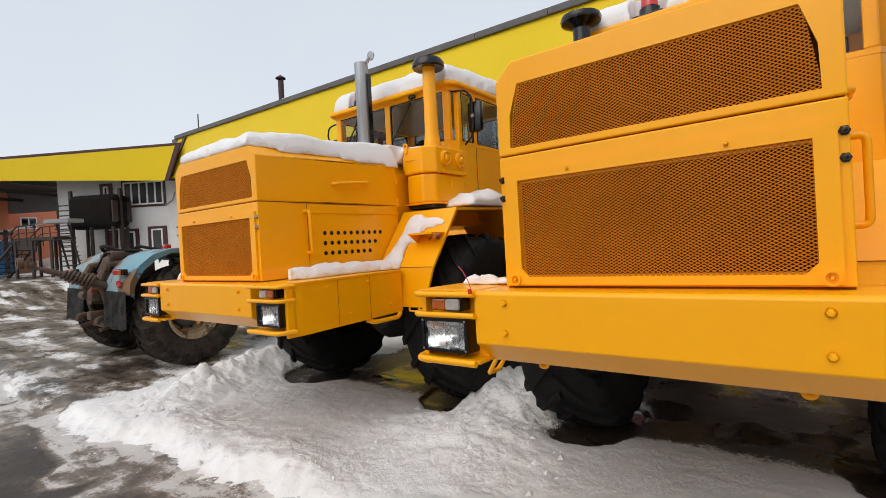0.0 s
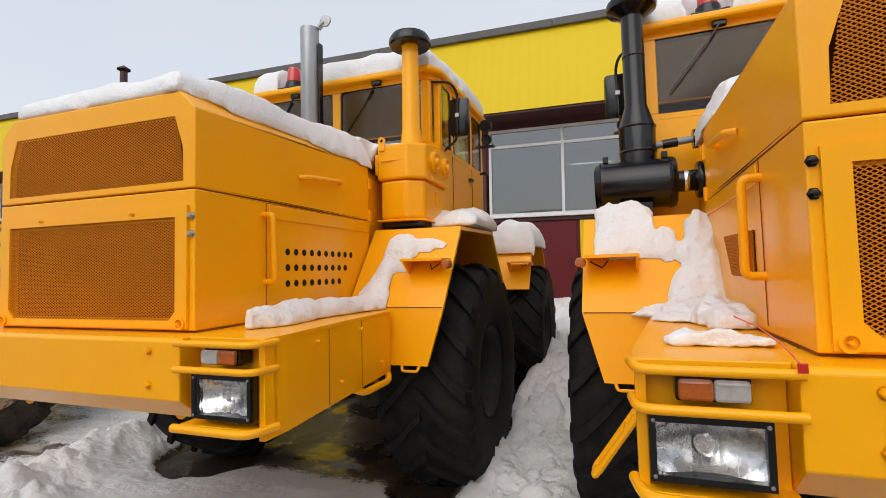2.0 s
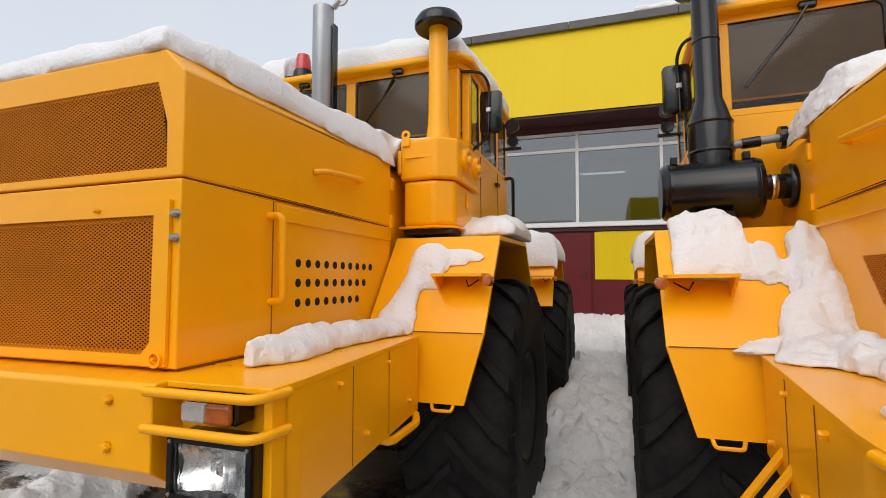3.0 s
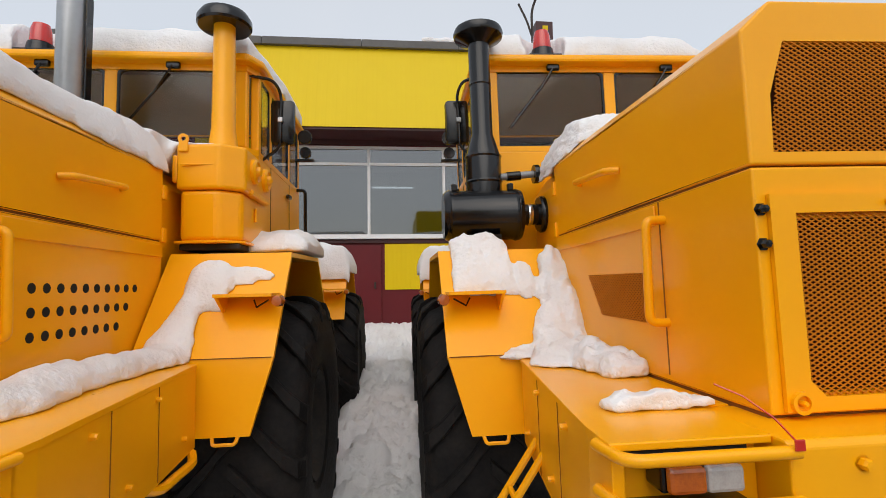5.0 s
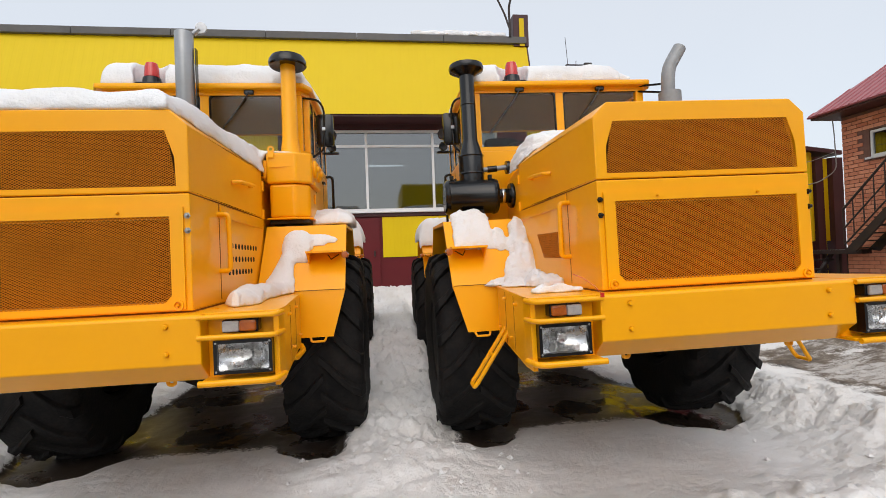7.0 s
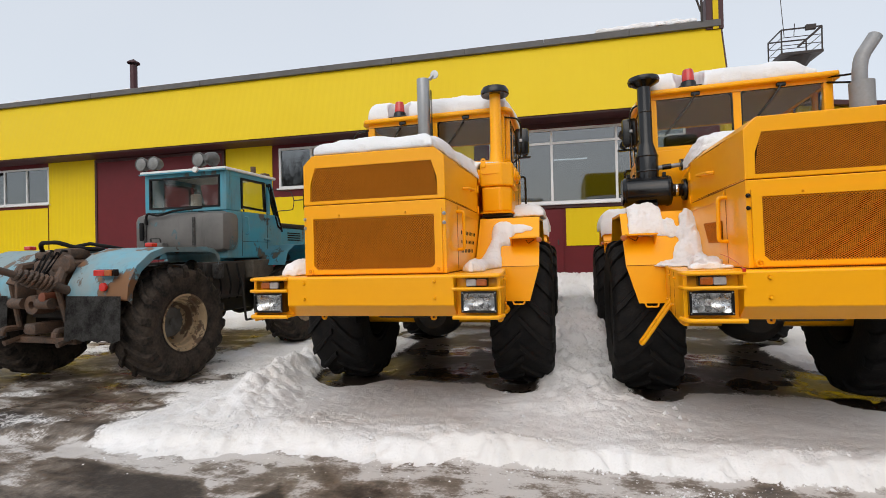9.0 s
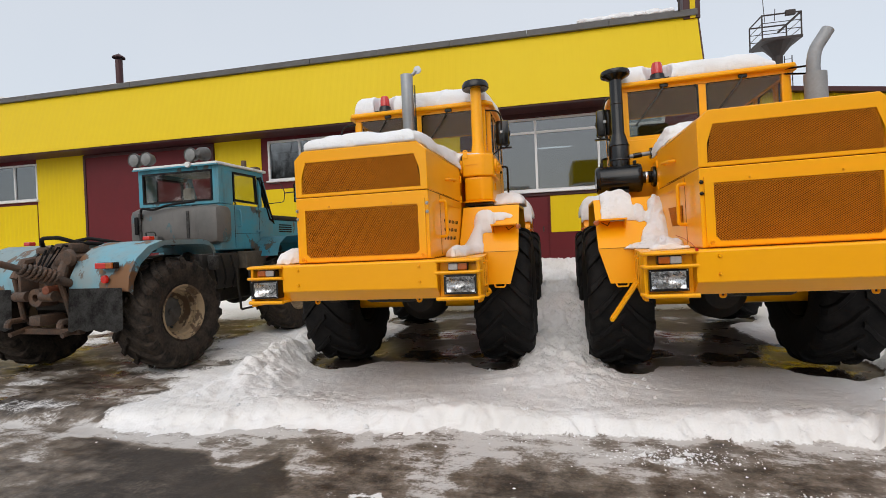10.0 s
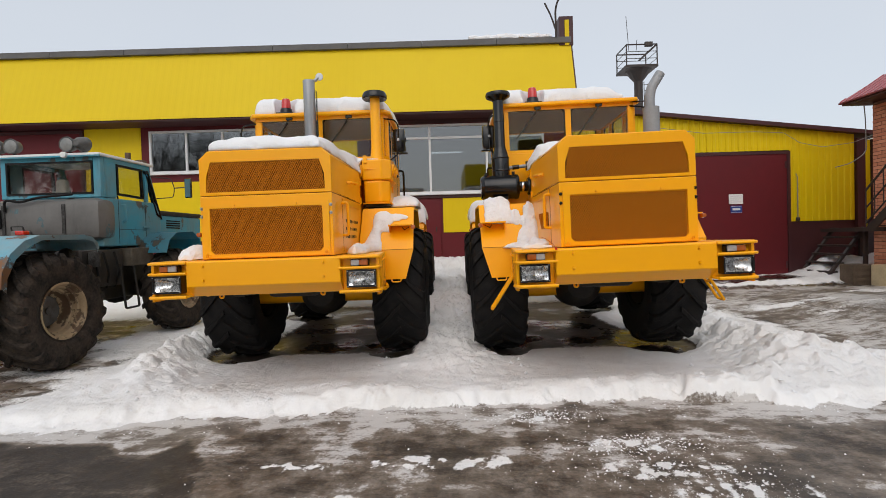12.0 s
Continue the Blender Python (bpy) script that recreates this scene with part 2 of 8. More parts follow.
def snow_mat(name, dirt):
    m = bpy.data.materials.new(name)
    m.use_nodes = True
    nt = m.node_tree
    p = nt.nodes["Principled BSDF"]
    tc = nt.nodes.new("ShaderNodeTexCoord")
    a = nt.nodes.new("ShaderNodeTexNoise")
    a.inputs["Scale"].default_value, a.inputs["Detail"].default_value = 2.2, 6
    b = nt.nodes.new("ShaderNodeTexNoise")
    b.inputs["Scale"].default_value, b.inputs["Detail"].default_value = 55, 5
    for n in (a, b):
        nt.links.new(tc.outputs["Object"], n.inputs["Vector"])
    r = nt.nodes.new("ShaderNodeValToRGB")
    r.color_ramp.elements[0].position, r.color_ramp.elements[0].color = 0.35, (0.82, 0.82, 0.83, 1)
    r.color_ramp.elements[1].position, r.color_ramp.elements[1].color = 0.75, (0.80 - dirt, 0.79 - dirt * 1.05, 0.785 - dirt * 1.1, 1)
    nt.links.new(a.outputs["Fac"], r.inputs["Fac"])
    nt.links.new(r.outputs["Color"], p.inputs["Base Color"])
    p.inputs["Roughness"].default_value = 0.55
    p.inputs["Subsurface Weight"].default_value = 0.08
    p.inputs["Subsurface Radius"].default_value = (0.02, 0.025, 0.03)
    bp = nt.nodes.new("ShaderNodeBump")
    bp.inputs["Strength"].default_value, bp.inputs["Distance"].default_value = 0.55, 0.014
    nt.links.new(b.outputs["Fac"], bp.inputs["Height"])
    nt.links.new(bp.outputs[0], p.inputs["Normal"])
    return m


SNOW = snow_mat("wet_snow", 0.07)
LUMPS = bpy.data.textures.new("snow_lumps", 'CLOUDS')
LUMPS.noise_scale, LUMPS.noise_depth = 0.11, 2
GRAINS = bpy.data.textures.new("snow_grains", 'CLOUDS')
GRAINS.noise_scale, GRAINS.noise_depth = 0.03, 3


# ---- building blocks ----
def done(name, bm, material, parent=None, label="", smooth=False):
    me = bpy.data.meshes.new(name)
    bmesh.ops.recalc_face_normals(bm, faces=bm.faces)
    bm.to_mesh(me)
    bm.free()
    for poly in me.polygons:
        poly.use_smooth = smooth
    if smooth:
        me.set_sharp_from_angle(angle=radians(38))
    me.materials.append(material)
    ob = new(name, me)
    if parent is not None:
        ob.parent = parent
    if label:
        tagged(ob, label)
    return ob


def part(name, bm, material, parent, label="", smooth=False):
    return done(name, bm, material, parent, label, smooth)


def empty(name, m, label, category, group="", kind=""):
    e = new(name)
    e.matrix_basis = m
    e.empty_display_size = 0.2
    return tagged(e, label, category, group, kind)


def bevel(bm, edges, w, seg=2):
    if w > 0 and edges:
        bmesh.ops.bevel(bm, geom=edges, offset=w, segments=seg, profile=0.5, affect='EDGES', clamp_overlap=True)


def box(bm, x0, x1, y0, y1, z0, z1, w=0.0, seg=2):
    vs = [bm.verts.new((x, y, z)) for x in (x0, x1) for y in (y0, y1) for z in (z0, z1)]
    q = [(0, 1, 3, 2), (4, 6, 7, 5), (0, 4, 5, 1), (2, 3, 7, 6), (0, 2, 6, 4), (1, 5, 7, 3)]
    fs = [bm.faces.new([vs[i] for i in f]) for f in q]
    bevel(bm, list({e for f in fs for e in f.edges}), w, seg)
    return bm


def boxes(*items, w=0.0):
    bm = bmesh.new()
    for it in items:
        box(bm, *it, w=w)
    return bm


def prism(bm, poly, axis, a, b, w=0.0, seg=2):
    """Extrude a plane polygon along an axis: x takes (y, z), y takes (x, z), z takes (x, y)."""
    def at(p, d):
        return {"x": (d, p[0], p[1]), "y": (p[0], d, p[1]), "z": (p[0], p[1], d)}[axis]
    lo = [bm.verts.new(at(p, a)) for p in poly]
    hi = [bm.verts.new(at(p, b)) for p in poly]
    n = len(poly)
    fs = [bm.faces.new(lo), bm.faces.new(hi)]
    fs += [bm.faces.new((lo[i], lo[(i + 1) % n], hi[(i + 1) % n], hi[i])) for i in range(n)]
    bevel(bm, list({e for f in fs for e in f.edges}), w, seg)
    return bm


def tube(bm, pts, r, seg=10, caps=True, r_end=None):
    """A round bar along a line of points."""
    pts = [Vector(p) for p in pts]
    rings = []
    up = Vector((0.13, 0.31, 0.94)).normalized()
    for i, p in enumerate(pts):
        d = (pts[min(i + 1, len(pts) - 1)] - pts[max(i - 1, 0)]).normalized()
        s = d.cross(up)
        if s.length < 0.05:
            s = d.cross(Vector((1, 0, 0)))
        s.normalize()
        u = s.cross(d)
        rr = r if r_end is None else r + (r_end - r) * i / (len(pts) - 1)
        rings.append([bm.verts.new(p + (s * math.cos(a) + u * math.sin(a)) * rr) for a in [2 * math.pi * k / seg for k in range(seg)]])
    for a, b in zip(rings, rings[1:]):
        for k in range(seg):
            bm.faces.new((a[k], a[(k + 1) % seg], b[(k + 1) % seg], b[k]))
    if caps:
        bm.faces.new(rings[0])
        bm.faces.new(rings[-1])
    return bm


def arc(pts, rad, n=4):
    """Round the corners of a line of points."""
    pts = [Vector(p) for p in pts]
    out = [pts[0]]
    for a, b, c in zip(pts, pts[1:], pts[2:]):
        u, v = (a - b), (c - b)
        k = min(rad, u.length * 0.45, v.length * 0.45)
        p, q = b + u.normalized() * k, b + v.normalized() * k
        for i in range(n + 1):
            t = i / n
            out.append(p * (1 - t) ** 2 + b * 2 * t * (1 - t) + q * t * t)
    out.append(pts[-1])
    return out


def lathe(bm, prof, axis="z", at=(0, 0, 0), seg=24, close=False):
    """Turn a profile of (radius, height) about an axis through a point."""
    at = Vector(at)
    def place(r, h, a):
        c, s = r * math.cos(a), r * math.sin(a)
        return at + {"z": Vector((c, s, h)), "x": Vector((h, c, s)), "y": Vector((c, h, s))}[axis]
    rings = []
    for r, h in prof:
        if r < 1e-5:
            rings.append([bm.verts.new(place(0, h, 0))])
        else:
            rings.append([bm.verts.new(place(r, h, 2 * math.pi * k / seg)) for k in range(seg)])
    pairs = list(zip(rings, rings[1:])) + ([(rings[-1], rings[0])] if close else [])
    for a, b in pairs:
        for k in range(seg):
            k2 = (k + 1) % seg
            if len(a) == 1 and len(b) == 1:
                continue
            if len(a) == 1:
                bm.faces.new((a[0], b[k2], b[k]))
            elif len(b) == 1:
                bm.faces.new((a[k], a[k2], b[0]))
            else:
                bm.faces.new((a[k], a[k2], b[k2], b[k]))
    return bm


def sheet(bm, quad, thick):
    """A flat plate: corner points in order, thickened away from its face."""
    p = [Vector(q) for q in quad]
    n = (p[1] - p[0]).cross(p[2] - p[0]).normalized() * thick
    a = [bm.verts.new(q) for q in p]
    b = [bm.verts.new(q + n) for q in p]
    bm.faces.new(a)
    bm.faces.new(list(reversed(b)))
    k = len(p)
    for i in range(k):
        bm.faces.new((a[i], b[i], b[(i + 1) % k], a[(i + 1) % k]))
    return bm


def frame_plate(bm, outer, inner, axis, a, b):
    """A ring-shaped plate between two polygons with the same number of corners."""
    def at(p, d):
        return {"x": (d, p[0], p[1]), "y": (p[0], d, p[1]), "z": (p[0], p[1], d)}[axis]
    n = len(outer)
    o0, o1 = [bm.verts.new(at(p, a)) for p in outer], [bm.verts.new(at(p, b)) for p in outer]
    i0, i1 = [bm.verts.new(at(p, a)) for p in inner], [bm.verts.new(at(p, b)) for p in inner]
    for k in range(n):
        j = (k + 1) % n
        bm.faces.new((o0[k], o0[j], i0[j], i0[k]))
        bm.faces.new((o1[k], i1[k], i1[j], o1[j]))
        bm.faces.new((o0[k], o1[k], o1[j], o0[j]))
        bm.faces.new((i0[k], i0[j], i1[j], i1[k]))
    return bm


def clip_line(poly, p, d):
    """The stretch of the line p + s d inside a convex polygon."""
    lo, hi = -1e9, 1e9
    n = len(poly)
    cx, cy = sum(q[0] for q in poly) / n, sum(q[1] for q in poly) / n
    for i in range(n):
        ax, ay = poly[i]
        bx, by = poly[(i + 1) % n]
        nx, ny = by - ay, ax - bx
        if nx * (cx - ax) + ny * (cy - ay) < 0:
            nx, ny = -nx, -ny
        den = nx * d[0] + ny * d[1]
        num = nx * (ax - p[0]) + ny * (ay - p[1])
        if abs(den) < 1e-9:
            if num > 0:
                return None
            continue
        s = num / den
        if den > 0:
            lo = max(lo, s)
        else:
            hi = min(hi, s)
    return (lo, hi) if hi - lo > 1e-3 else None


def expanded_mesh(poly, axis, at, dx=0.0235, dz=0.0138, w=0.0033, depth=0.003):
    """Diamond-mesh strands over a convex polygon in the plane axis = at."""
    bm = bmesh.new()
    x0, x1 = min(p[0] for p in poly), max(p[0] for p in poly)
    z0, z1 = min(p[1] for p in poly), max(p[1] for p in poly)
    for sgn in (1, -1):
        d = Vector((dx, sgn * dz)).normalized()
        nrm = Vector((-d.y, d.x)) * w * 0.5
        run = (z1 - z0) * dx / dz
        k = int((x1 - x0 + run) / dx) + 2
        for i in range(k):
            p = (x0 - (run if sgn > 0 else 0) + i * dx, z0)
            s = clip_line(poly, p, d)
            if not s:
                continue
            a, b = Vector(p) + d * s[0], Vector(p) + d * s[1]
            off = 0.0006 * sgn
            pts = [a + nrm, b + nrm, b - nrm, a - nrm]
            vs = []
            for e in (0, depth):
                for q in pts:
                    vs.append(bm.verts.new((q.x, at + e + off, q.y) if axis == "y" else (at + e + off, q.x, q.y)))
            for f in ((0, 1, 2, 3), (7, 6, 5, 4), (0, 4, 5, 1), (2, 6, 7, 3)):
                bm.faces.new([vs[j] for j in f])
    return bm


def nz(x, y, z=0.0, o=4):
    return noise.fractal(Vector((x, y, z)), 1.0, 2.0, o)


def sstep(a, b, v):
    t = min(1.0, max(0.0, (v - a) / (b - a)))
    return t * t * (3 - 2 * t)


def snow_cover(name, label, x0, x1, y0, y1, base, high, res=0.025, parent=None, lumps=0.035, grains=0.014, soft=4):
    """A blanket or heap of snow: high(x, y) above base(x, y), closed below."""
    bm = bmesh.new()
    nx, ny = int((x1 - x0) / res), int((y1 - y0) / res)
    top, bot = {}, {}
    hs = {}
    for i in range(nx + 1):
        for j in range(ny + 1):
            x, y = x0 + (x1 - x0) * i / nx, y0 + (y1 - y0) * j / ny
            hs[i, j] = (x, y, high(x, y))
    on = {k for k, v in hs.items() if v[2] > 0.004}
    for i in range(nx):
        for j in range(ny):
            c = [(i, j), (i + 1, j), (i + 1, j + 1), (i, j + 1)]
            if sum(k in on for k in c) < 3:
                continue
            for k in c:
                if k not in top:
                    x, y, h = hs[k]
                    z = base(x, y)
                    top[k] = bm.verts.new((x, y, z + max(h, 0.003)))
                    bot[k] = bm.verts.new((x, y, z - 0.001))
            bm.faces.new([top[k] for k in c])
            bm.faces.new([bot[k] for k in reversed(c)])
    edge = [e for e in bm.edges if len(e.link_faces) == 1]
    inv_t = {v: k for k, v in top.items()}
    for e in edge:
        a, b = e.verts
        if a in inv_t and b in inv_t:
            bm.faces.new((a, b, bot[inv_t[b]], bot[inv_t[a]]))
    ob = done(name, bm, SNOW, parent, "", True)
    tagged(ob, label, "snow", "", "")
    rm = ob.modifiers.new("remesh", 'REMESH')
    rm.mode, rm.voxel_size, rm.use_smooth_shade = 'VOXEL', max(0.0095, res * 0.6), True
    sm = ob.modifiers.new("smooth", 'SMOOTH')
    sm.factor, sm.iterations = 0.5, soft
    for tex, st in ((LUMPS, lumps), (GRAINS, grains)):
        dm = ob.modifiers.new("lumps", 'DISPLACE')
        dm.texture, dm.strength, dm.mid_level, dm.texture_coords = tex, st, 0.55, 'LOCAL'
    return ob


def corrugated(x0, x1, lo, hi, pitch=0.2, depth=0.025):
    """Profiled sheet between a lower and an upper edge; lo and hi give (y, z) for each x."""
    bm = bmesh.new()
    xs, ds = [], []
    x = x0
    while x < x1 - 1e-6:
        for f, d in ((0, 0), (0.42, 0), (0.52, 1), (0.88, 1)):
            if x + f * pitch <= x1:
                xs.append(x + f * pitch)
                ds.append(d * depth)
        x += pitch
    xs.append(x1)
    ds.append(0)
    prev = None
    for x, d in zip(xs, ds):
        (ya, za), (yb, zb) = lo(x), hi(x)
        cur = (bm.verts.new((x, ya - d, za)), bm.verts.new((x, yb - d, zb)), bm.verts.new((x, ya + 0.012 - d, za)), bm.verts.new((x, yb + 0.012 - d, zb)))
        if prev:
            bm.faces.new((prev[0], cur[0], cur[1], prev[1]))
            bm.faces.new((prev[2], prev[3], cur[3], cur[2]))
            bm.faces.new((prev[0], prev[2], cur[2], cur[0]))
            bm.faces.new((prev[1], cur[1], cur[3], prev[3]))
        prev = cur
    return bm


# ---- ground ----
L_X, L_Y = -4.045, 2.065
R_X, R_Y = -0.233, 1.915
B_X, B_Y = -8.80, 3.68
TYRE_SPOTS = [(L_X - 1.21, 4.615), (L_X + 1.21, 4.615), (R_X - 1.22, 4.54), (R_X + 1.22, 4.54),
              (L_X - 1.21, 8.165), (L_X + 1.21, 8.165), (R_X - 1.22, 8.13), (R_X + 1.22, 8.13)]
MOUNDS = [(-5.95, 3.75, 0.26, 0.26, 0.75), (-5.75, 2.9, 0.16, 0.40, 0.5), (-5.3, 2.3, 0.07, 0.6, 0.3), (-2.15, 3.55, 0.06, 0.60, 0.45), (-2.75, 3.35, 0.06, 0.45, 0.3),
          (-1.75, 3.3, 0.07, 0.5, 0.45), (2.0, 3.9, 0.26, 0.42, 1.0), (2.05, 2.75, 0.20, 0.55, 0.5), (1.3, 2.3, 0.14, 0.35, 0.22), (2.9, 2.5, 0.10, 0.7, 0.5),
          (2.1, 5.2, 0.22, 0.35, 0.7), (-6.15, 5.0, 0.20, 0.26, 0.8), (6.3, 9.9, 0.14, 1.6, 0.30), (10.6, 11.4, 0.55, 1.3, 0.7), (9.2, 11.5, 0.42, 0.7, 0.75), (7.9, 10.4, 0.13, 0.9, 0.35),
          (-26.5, 10.8, 0.3, 2.0, 0.9), (-3.4, 2.25, 0.05, 0.9, 0.2), (-0.6, 2.3, 0.06, 0.9, 0.16)]
EDGE = [(-14, 1.0), (-11.4, 1.8), (-9.2, 1.7), (-8.1, 1.55), (-7.0, 1.6), (-5.6, 1.62), (-4.75, 1.85), (-3.8, 1.83), (-3.3, 1.98), (-2.36, 1.94), (-1.67, 2.02),
        (-0.96, 2.07), (0.07, 2.03), (0.93, 2.0), (1.3, 1.72), (2.0, 1.76), (3.0, 2.0), (5.0, 2.7), (14, 3.4)]
BARE = [(-14, 0.6), (-8.1, 1.22), (-6.5, 1.48), (-5.9, 1.36), (-5.15, 1.32), (-4.95, 1.08), (-4.7, 1.05), (-4.45, 1.3), (-4.1, 0.85), (-3.95, 0.3), (-3.6, -1.2), (-3.0, -6.0), (-2.0, -40.0), (14, -40.0)]
PATCHES = [(-1.3, 1.66, 0.42, 0.15), (-0.65, 0.98, 0.50, 0.18), (-0.55, 0.55, 0.55, 0.22), (-0.25, 0.15, 0.6, 0.3), (-2.3, 0.75, 0.7, 0.16), (-3.4, 0.75, 0.45, 0.10), (-2.9, 0.2, 0.6, 0.12)]


def line_at(pts, x):
    for (xa, ya), (xb, yb) in zip(pts, pts[1:]):
        if x <= xb:
            return ya + (yb - ya) * max(0.0, (x - xa)) / (xb - xa)
    return pts[-1][1]


def snow_edge(x):
    return line_at(EDGE, x)


def under(x, y):
    """How far a spot lies under one of the two orange tractors."""
    k = 0.0
    for cx in (L_X, R_X):
        slim = 0.35 * sstep(5.1, 5.7, y) * sstep(7.6, 7.0, y)
        k = max(k, sstep(1.55 - slim, 1.25 - slim, abs(x - cx)) * sstep(3.9, 4.5, y) * sstep(9.6, 8.8, y))
    return k


def chunks(x, y, s, seed):
    """Broken clods: flat-topped cells of uneven height with gaps between them."""
    d, pts = noise.voronoi(Vector((x * s, y * s, seed)))
    q = pts[0]
    k = math.sin(q.x * 127.1 + q.y * 311.7 + q.z * 74.7) * 43758.5
    return (k - math.floor(k) - 0.45) * sstep(0.0, 0.28, d[1] - d[0])


def ground_at(x, y):
    """Height, snow share, wetness and ice share of the ground."""
    n1 = nz(x * 0.8, y * 0.8, 3.1)
    n2 = nz(x * 4.0, y * 4.0, 7.7, 5)
    n3 = nz(x * 13.0, y * 13.0, 5.5, 3)
    near = -16 < x < 12 and -2 < y < 13
    k1 = chunks(x + 0.05 * n3, y + 0.05 * n2, 7.5, 2.0) if near else 0.0
    k2 = chunks(x + 0.03 * n3, y, 18.0, 6.0) if near else 0.0
    crisp = sstep(-0.25, 0.3, nz(x * 1.7, y * 1.7, 8.8))
    ye = snow_edge(x) + 0.06 * n1 + 0.10 * nz(x * 3, y * 3, 1.0) + 0.05 * nz(x * 11, y * 11, 1.5)
    steep = 0.10 + 0.22 * sstep(-2.5, -4.5, x) + 0.25 * sstep(1.3, 2.2, x)
    shelf = sstep(ye, ye + steep, y)
    left = sstep(-6.3, -7.4, x + 0.5 * n1 + 0.35 * (y - 3)) * sstep(9.0, 7.5, y)
    right = sstep(2.6, 4.0, x + 0.5 * n1)
    packed = sstep(2.35, 3.0, y) * sstep(4.6, 3.9, y) * max(sstep(1.6, 1.0, abs(x - L_X)), sstep(1.7, 1.1, abs(x - R_X)))
    h = 0.125 * shelf * (1 - 0.22 * left) * (1 - 0.75 * right) - 0.035 * packed
    u = under(x, y)
    h -= 0.06 * u
    m = 0.0
    for mx, my, mh, sx, sy in MOUNDS:
        d = ((x - mx) / sx) ** 2 + ((y - my) / sy) ** 2
        if d < 9:
            m += mh * math.exp(-d * 0.9)
    h += m * (1 + 0.25 * n2)
    # overhanging block at the front edge
    blk = sstep(0.18, 0.10, abs(x - 0.72 - 0.05 * n2) - 0.34) * sstep(1.93, 2.02, y + 0.04 * n2) * sstep(2.75, 2.2, y)
    h = max(h, blk * (0.20 + 0.07 * n2 + 0.05 * k1))
    bank = sstep(8.8, 12.2, y) * (1 - right) * (1.12 - 0.10 * sstep(-10, -20, x))
    if bank > 0 and y < 13:
        h = max(h, bank) + 0.25 * min(h, bank)
    h += 0.27 * right * sstep(5.0, 12.0, y) + 0.30 * sstep(3.2, 6.2, x) * sstep(0.4, 3.4, y) * sstep(10.0, 6.0, y)
    h += 0.85 * sstep(-19.0, -27.0, x) * sstep(-10.0, 1.0, y)
    for tx, ty in TYRE_SPOTS:
        d = ((x - tx) / 0.46) ** 2 + ((y - ty) / 0.66) ** 2
        if d < 6:
            h += (0.04 - h) * math.exp(-d * d * 0.45)
    pit = 0.0
    for tx, ty in TYRE_SPOTS:
        pit = max(pit, sstep(1.15, 0.85, ((x - tx) / 0.53) ** 2 + ((y - ty + 0.10) / 0.68) ** 2 + 0.25 * n2))
    h = h * (1 - pit) + 0.035 * pit
    c = math.exp(-abs((x + 2.12) / 0.60) ** 7) * sstep(3.3, 4.2, y)
    pit *= 1 - c
    trod = chunks(x * 0.8 + 0.1 * n2, y * 0.6, 4.2, 9.0) if c > 0.05 else 0.0
    lane = c * (0.24 + 0.17 * trod + 0.05 * k1 + 0.095 * (y - 4) + 0.05 * nz(x * 2.2, y * 2.2, 4.4))
    h = max(h, lane)
    rough = shelf * (1 - pit) * (1 - 0.85 * u) * (1 - 0.6 * left) * (1 - 0.75 * packed) * (1 - 0.5 * right)
    grow = rough * (0.45 + min(0.9, m * 5) + 0.5 * c)
    h += c * (0.05 * k2 + 0.02 * n3)
    h += rough * 0.028 * n1 + grow * (0.035 * n2 + 0.016 * n3 + (0.055 * k1 + 0.024 * k2) * (0.25 + 0.75 * crisp)) + 0.003 * n2
    h += left * (0.012 * n2 + 0.012 * k1) + right * 0.012 * n2
    # cover
    s = sstep(ye - 0.04, ye + 0.05, y) * (1 - 0.80 * u) * (1 - 0.06 * packed)
    s *= 1 - left * (0.72 + 0.5 * nz(x * 0.7, y * 1.4, 9.0))
    s *= 1 - right * (0.76 + 0.6 * nz(x * 0.6, y * 1.4, 4.0)) * sstep(12.5, 12.2, y)
    s = max(s, c, min(1.0, m * 9), blk, sstep(0.05, 0.10, h) * (1 - u) * (1 - left) * (1 - right))
    ice = max(left * (0.62 + 0.6 * nz(x * 0.8, y * 1.9, 6.0)), right * (0.84 + 0.3 * n1) * sstep(10.2, 9.2, y), 0.75 * packed, 0.16 * u)
    front = 1 - sstep(ye + 0.08, ye + 0.3, y)
    bare = sstep(0.08, -0.08, line_at(BARE, x + 0.12 * n2 + 0.1 * n1) + 0.08 * n2 + 0.05 * n3 - y)
    bare = max(bare, 0.30 + 0.25 * nz(x * 1.3, y * 2.1, 5.0))
    rim = sstep(0.75, 0.1, ye - y)
    thin = (0.62 + 0.38 * nz(x * 0.9, y * 1.5, 2.0) + 0.30 * n2 + 0.35 * rim) * bare
    thin = max(thin, 0.95 * sstep(0.16, 0.0, abs(y - line_at(BARE, x) - 0.03)) * sstep(-8.5, -6.5, x) * sstep(-4.4, -4.6, x))
    ice = max(ice, front * thin)
    patch = 0.0
    for px, py, sx, sy in PATCHES:
        patch = max(patch, math.exp(-((x - px) / sx) ** 2 - ((y - py) / sy) ** 2))
    s = max(s, front * patch * (0.56 + 0.9 * n3 + 0.3 * n2))
    h += front * patch * (0.012 + 0.02 * max(0.0, k2))
    s *= 1 - pit
    ice *= 1 - pit
    wet = max(u * 0.9, pit, left * 0.7, right * sstep(8.6, 9.6, y), front * (0.15 + 0.4 * sstep(-0.2, 0.3, n1)))
    return h, min(1.0, max(0.0, s)), min(1.0, max(0.0, wet)), min(1.0, max(0.0, ice))


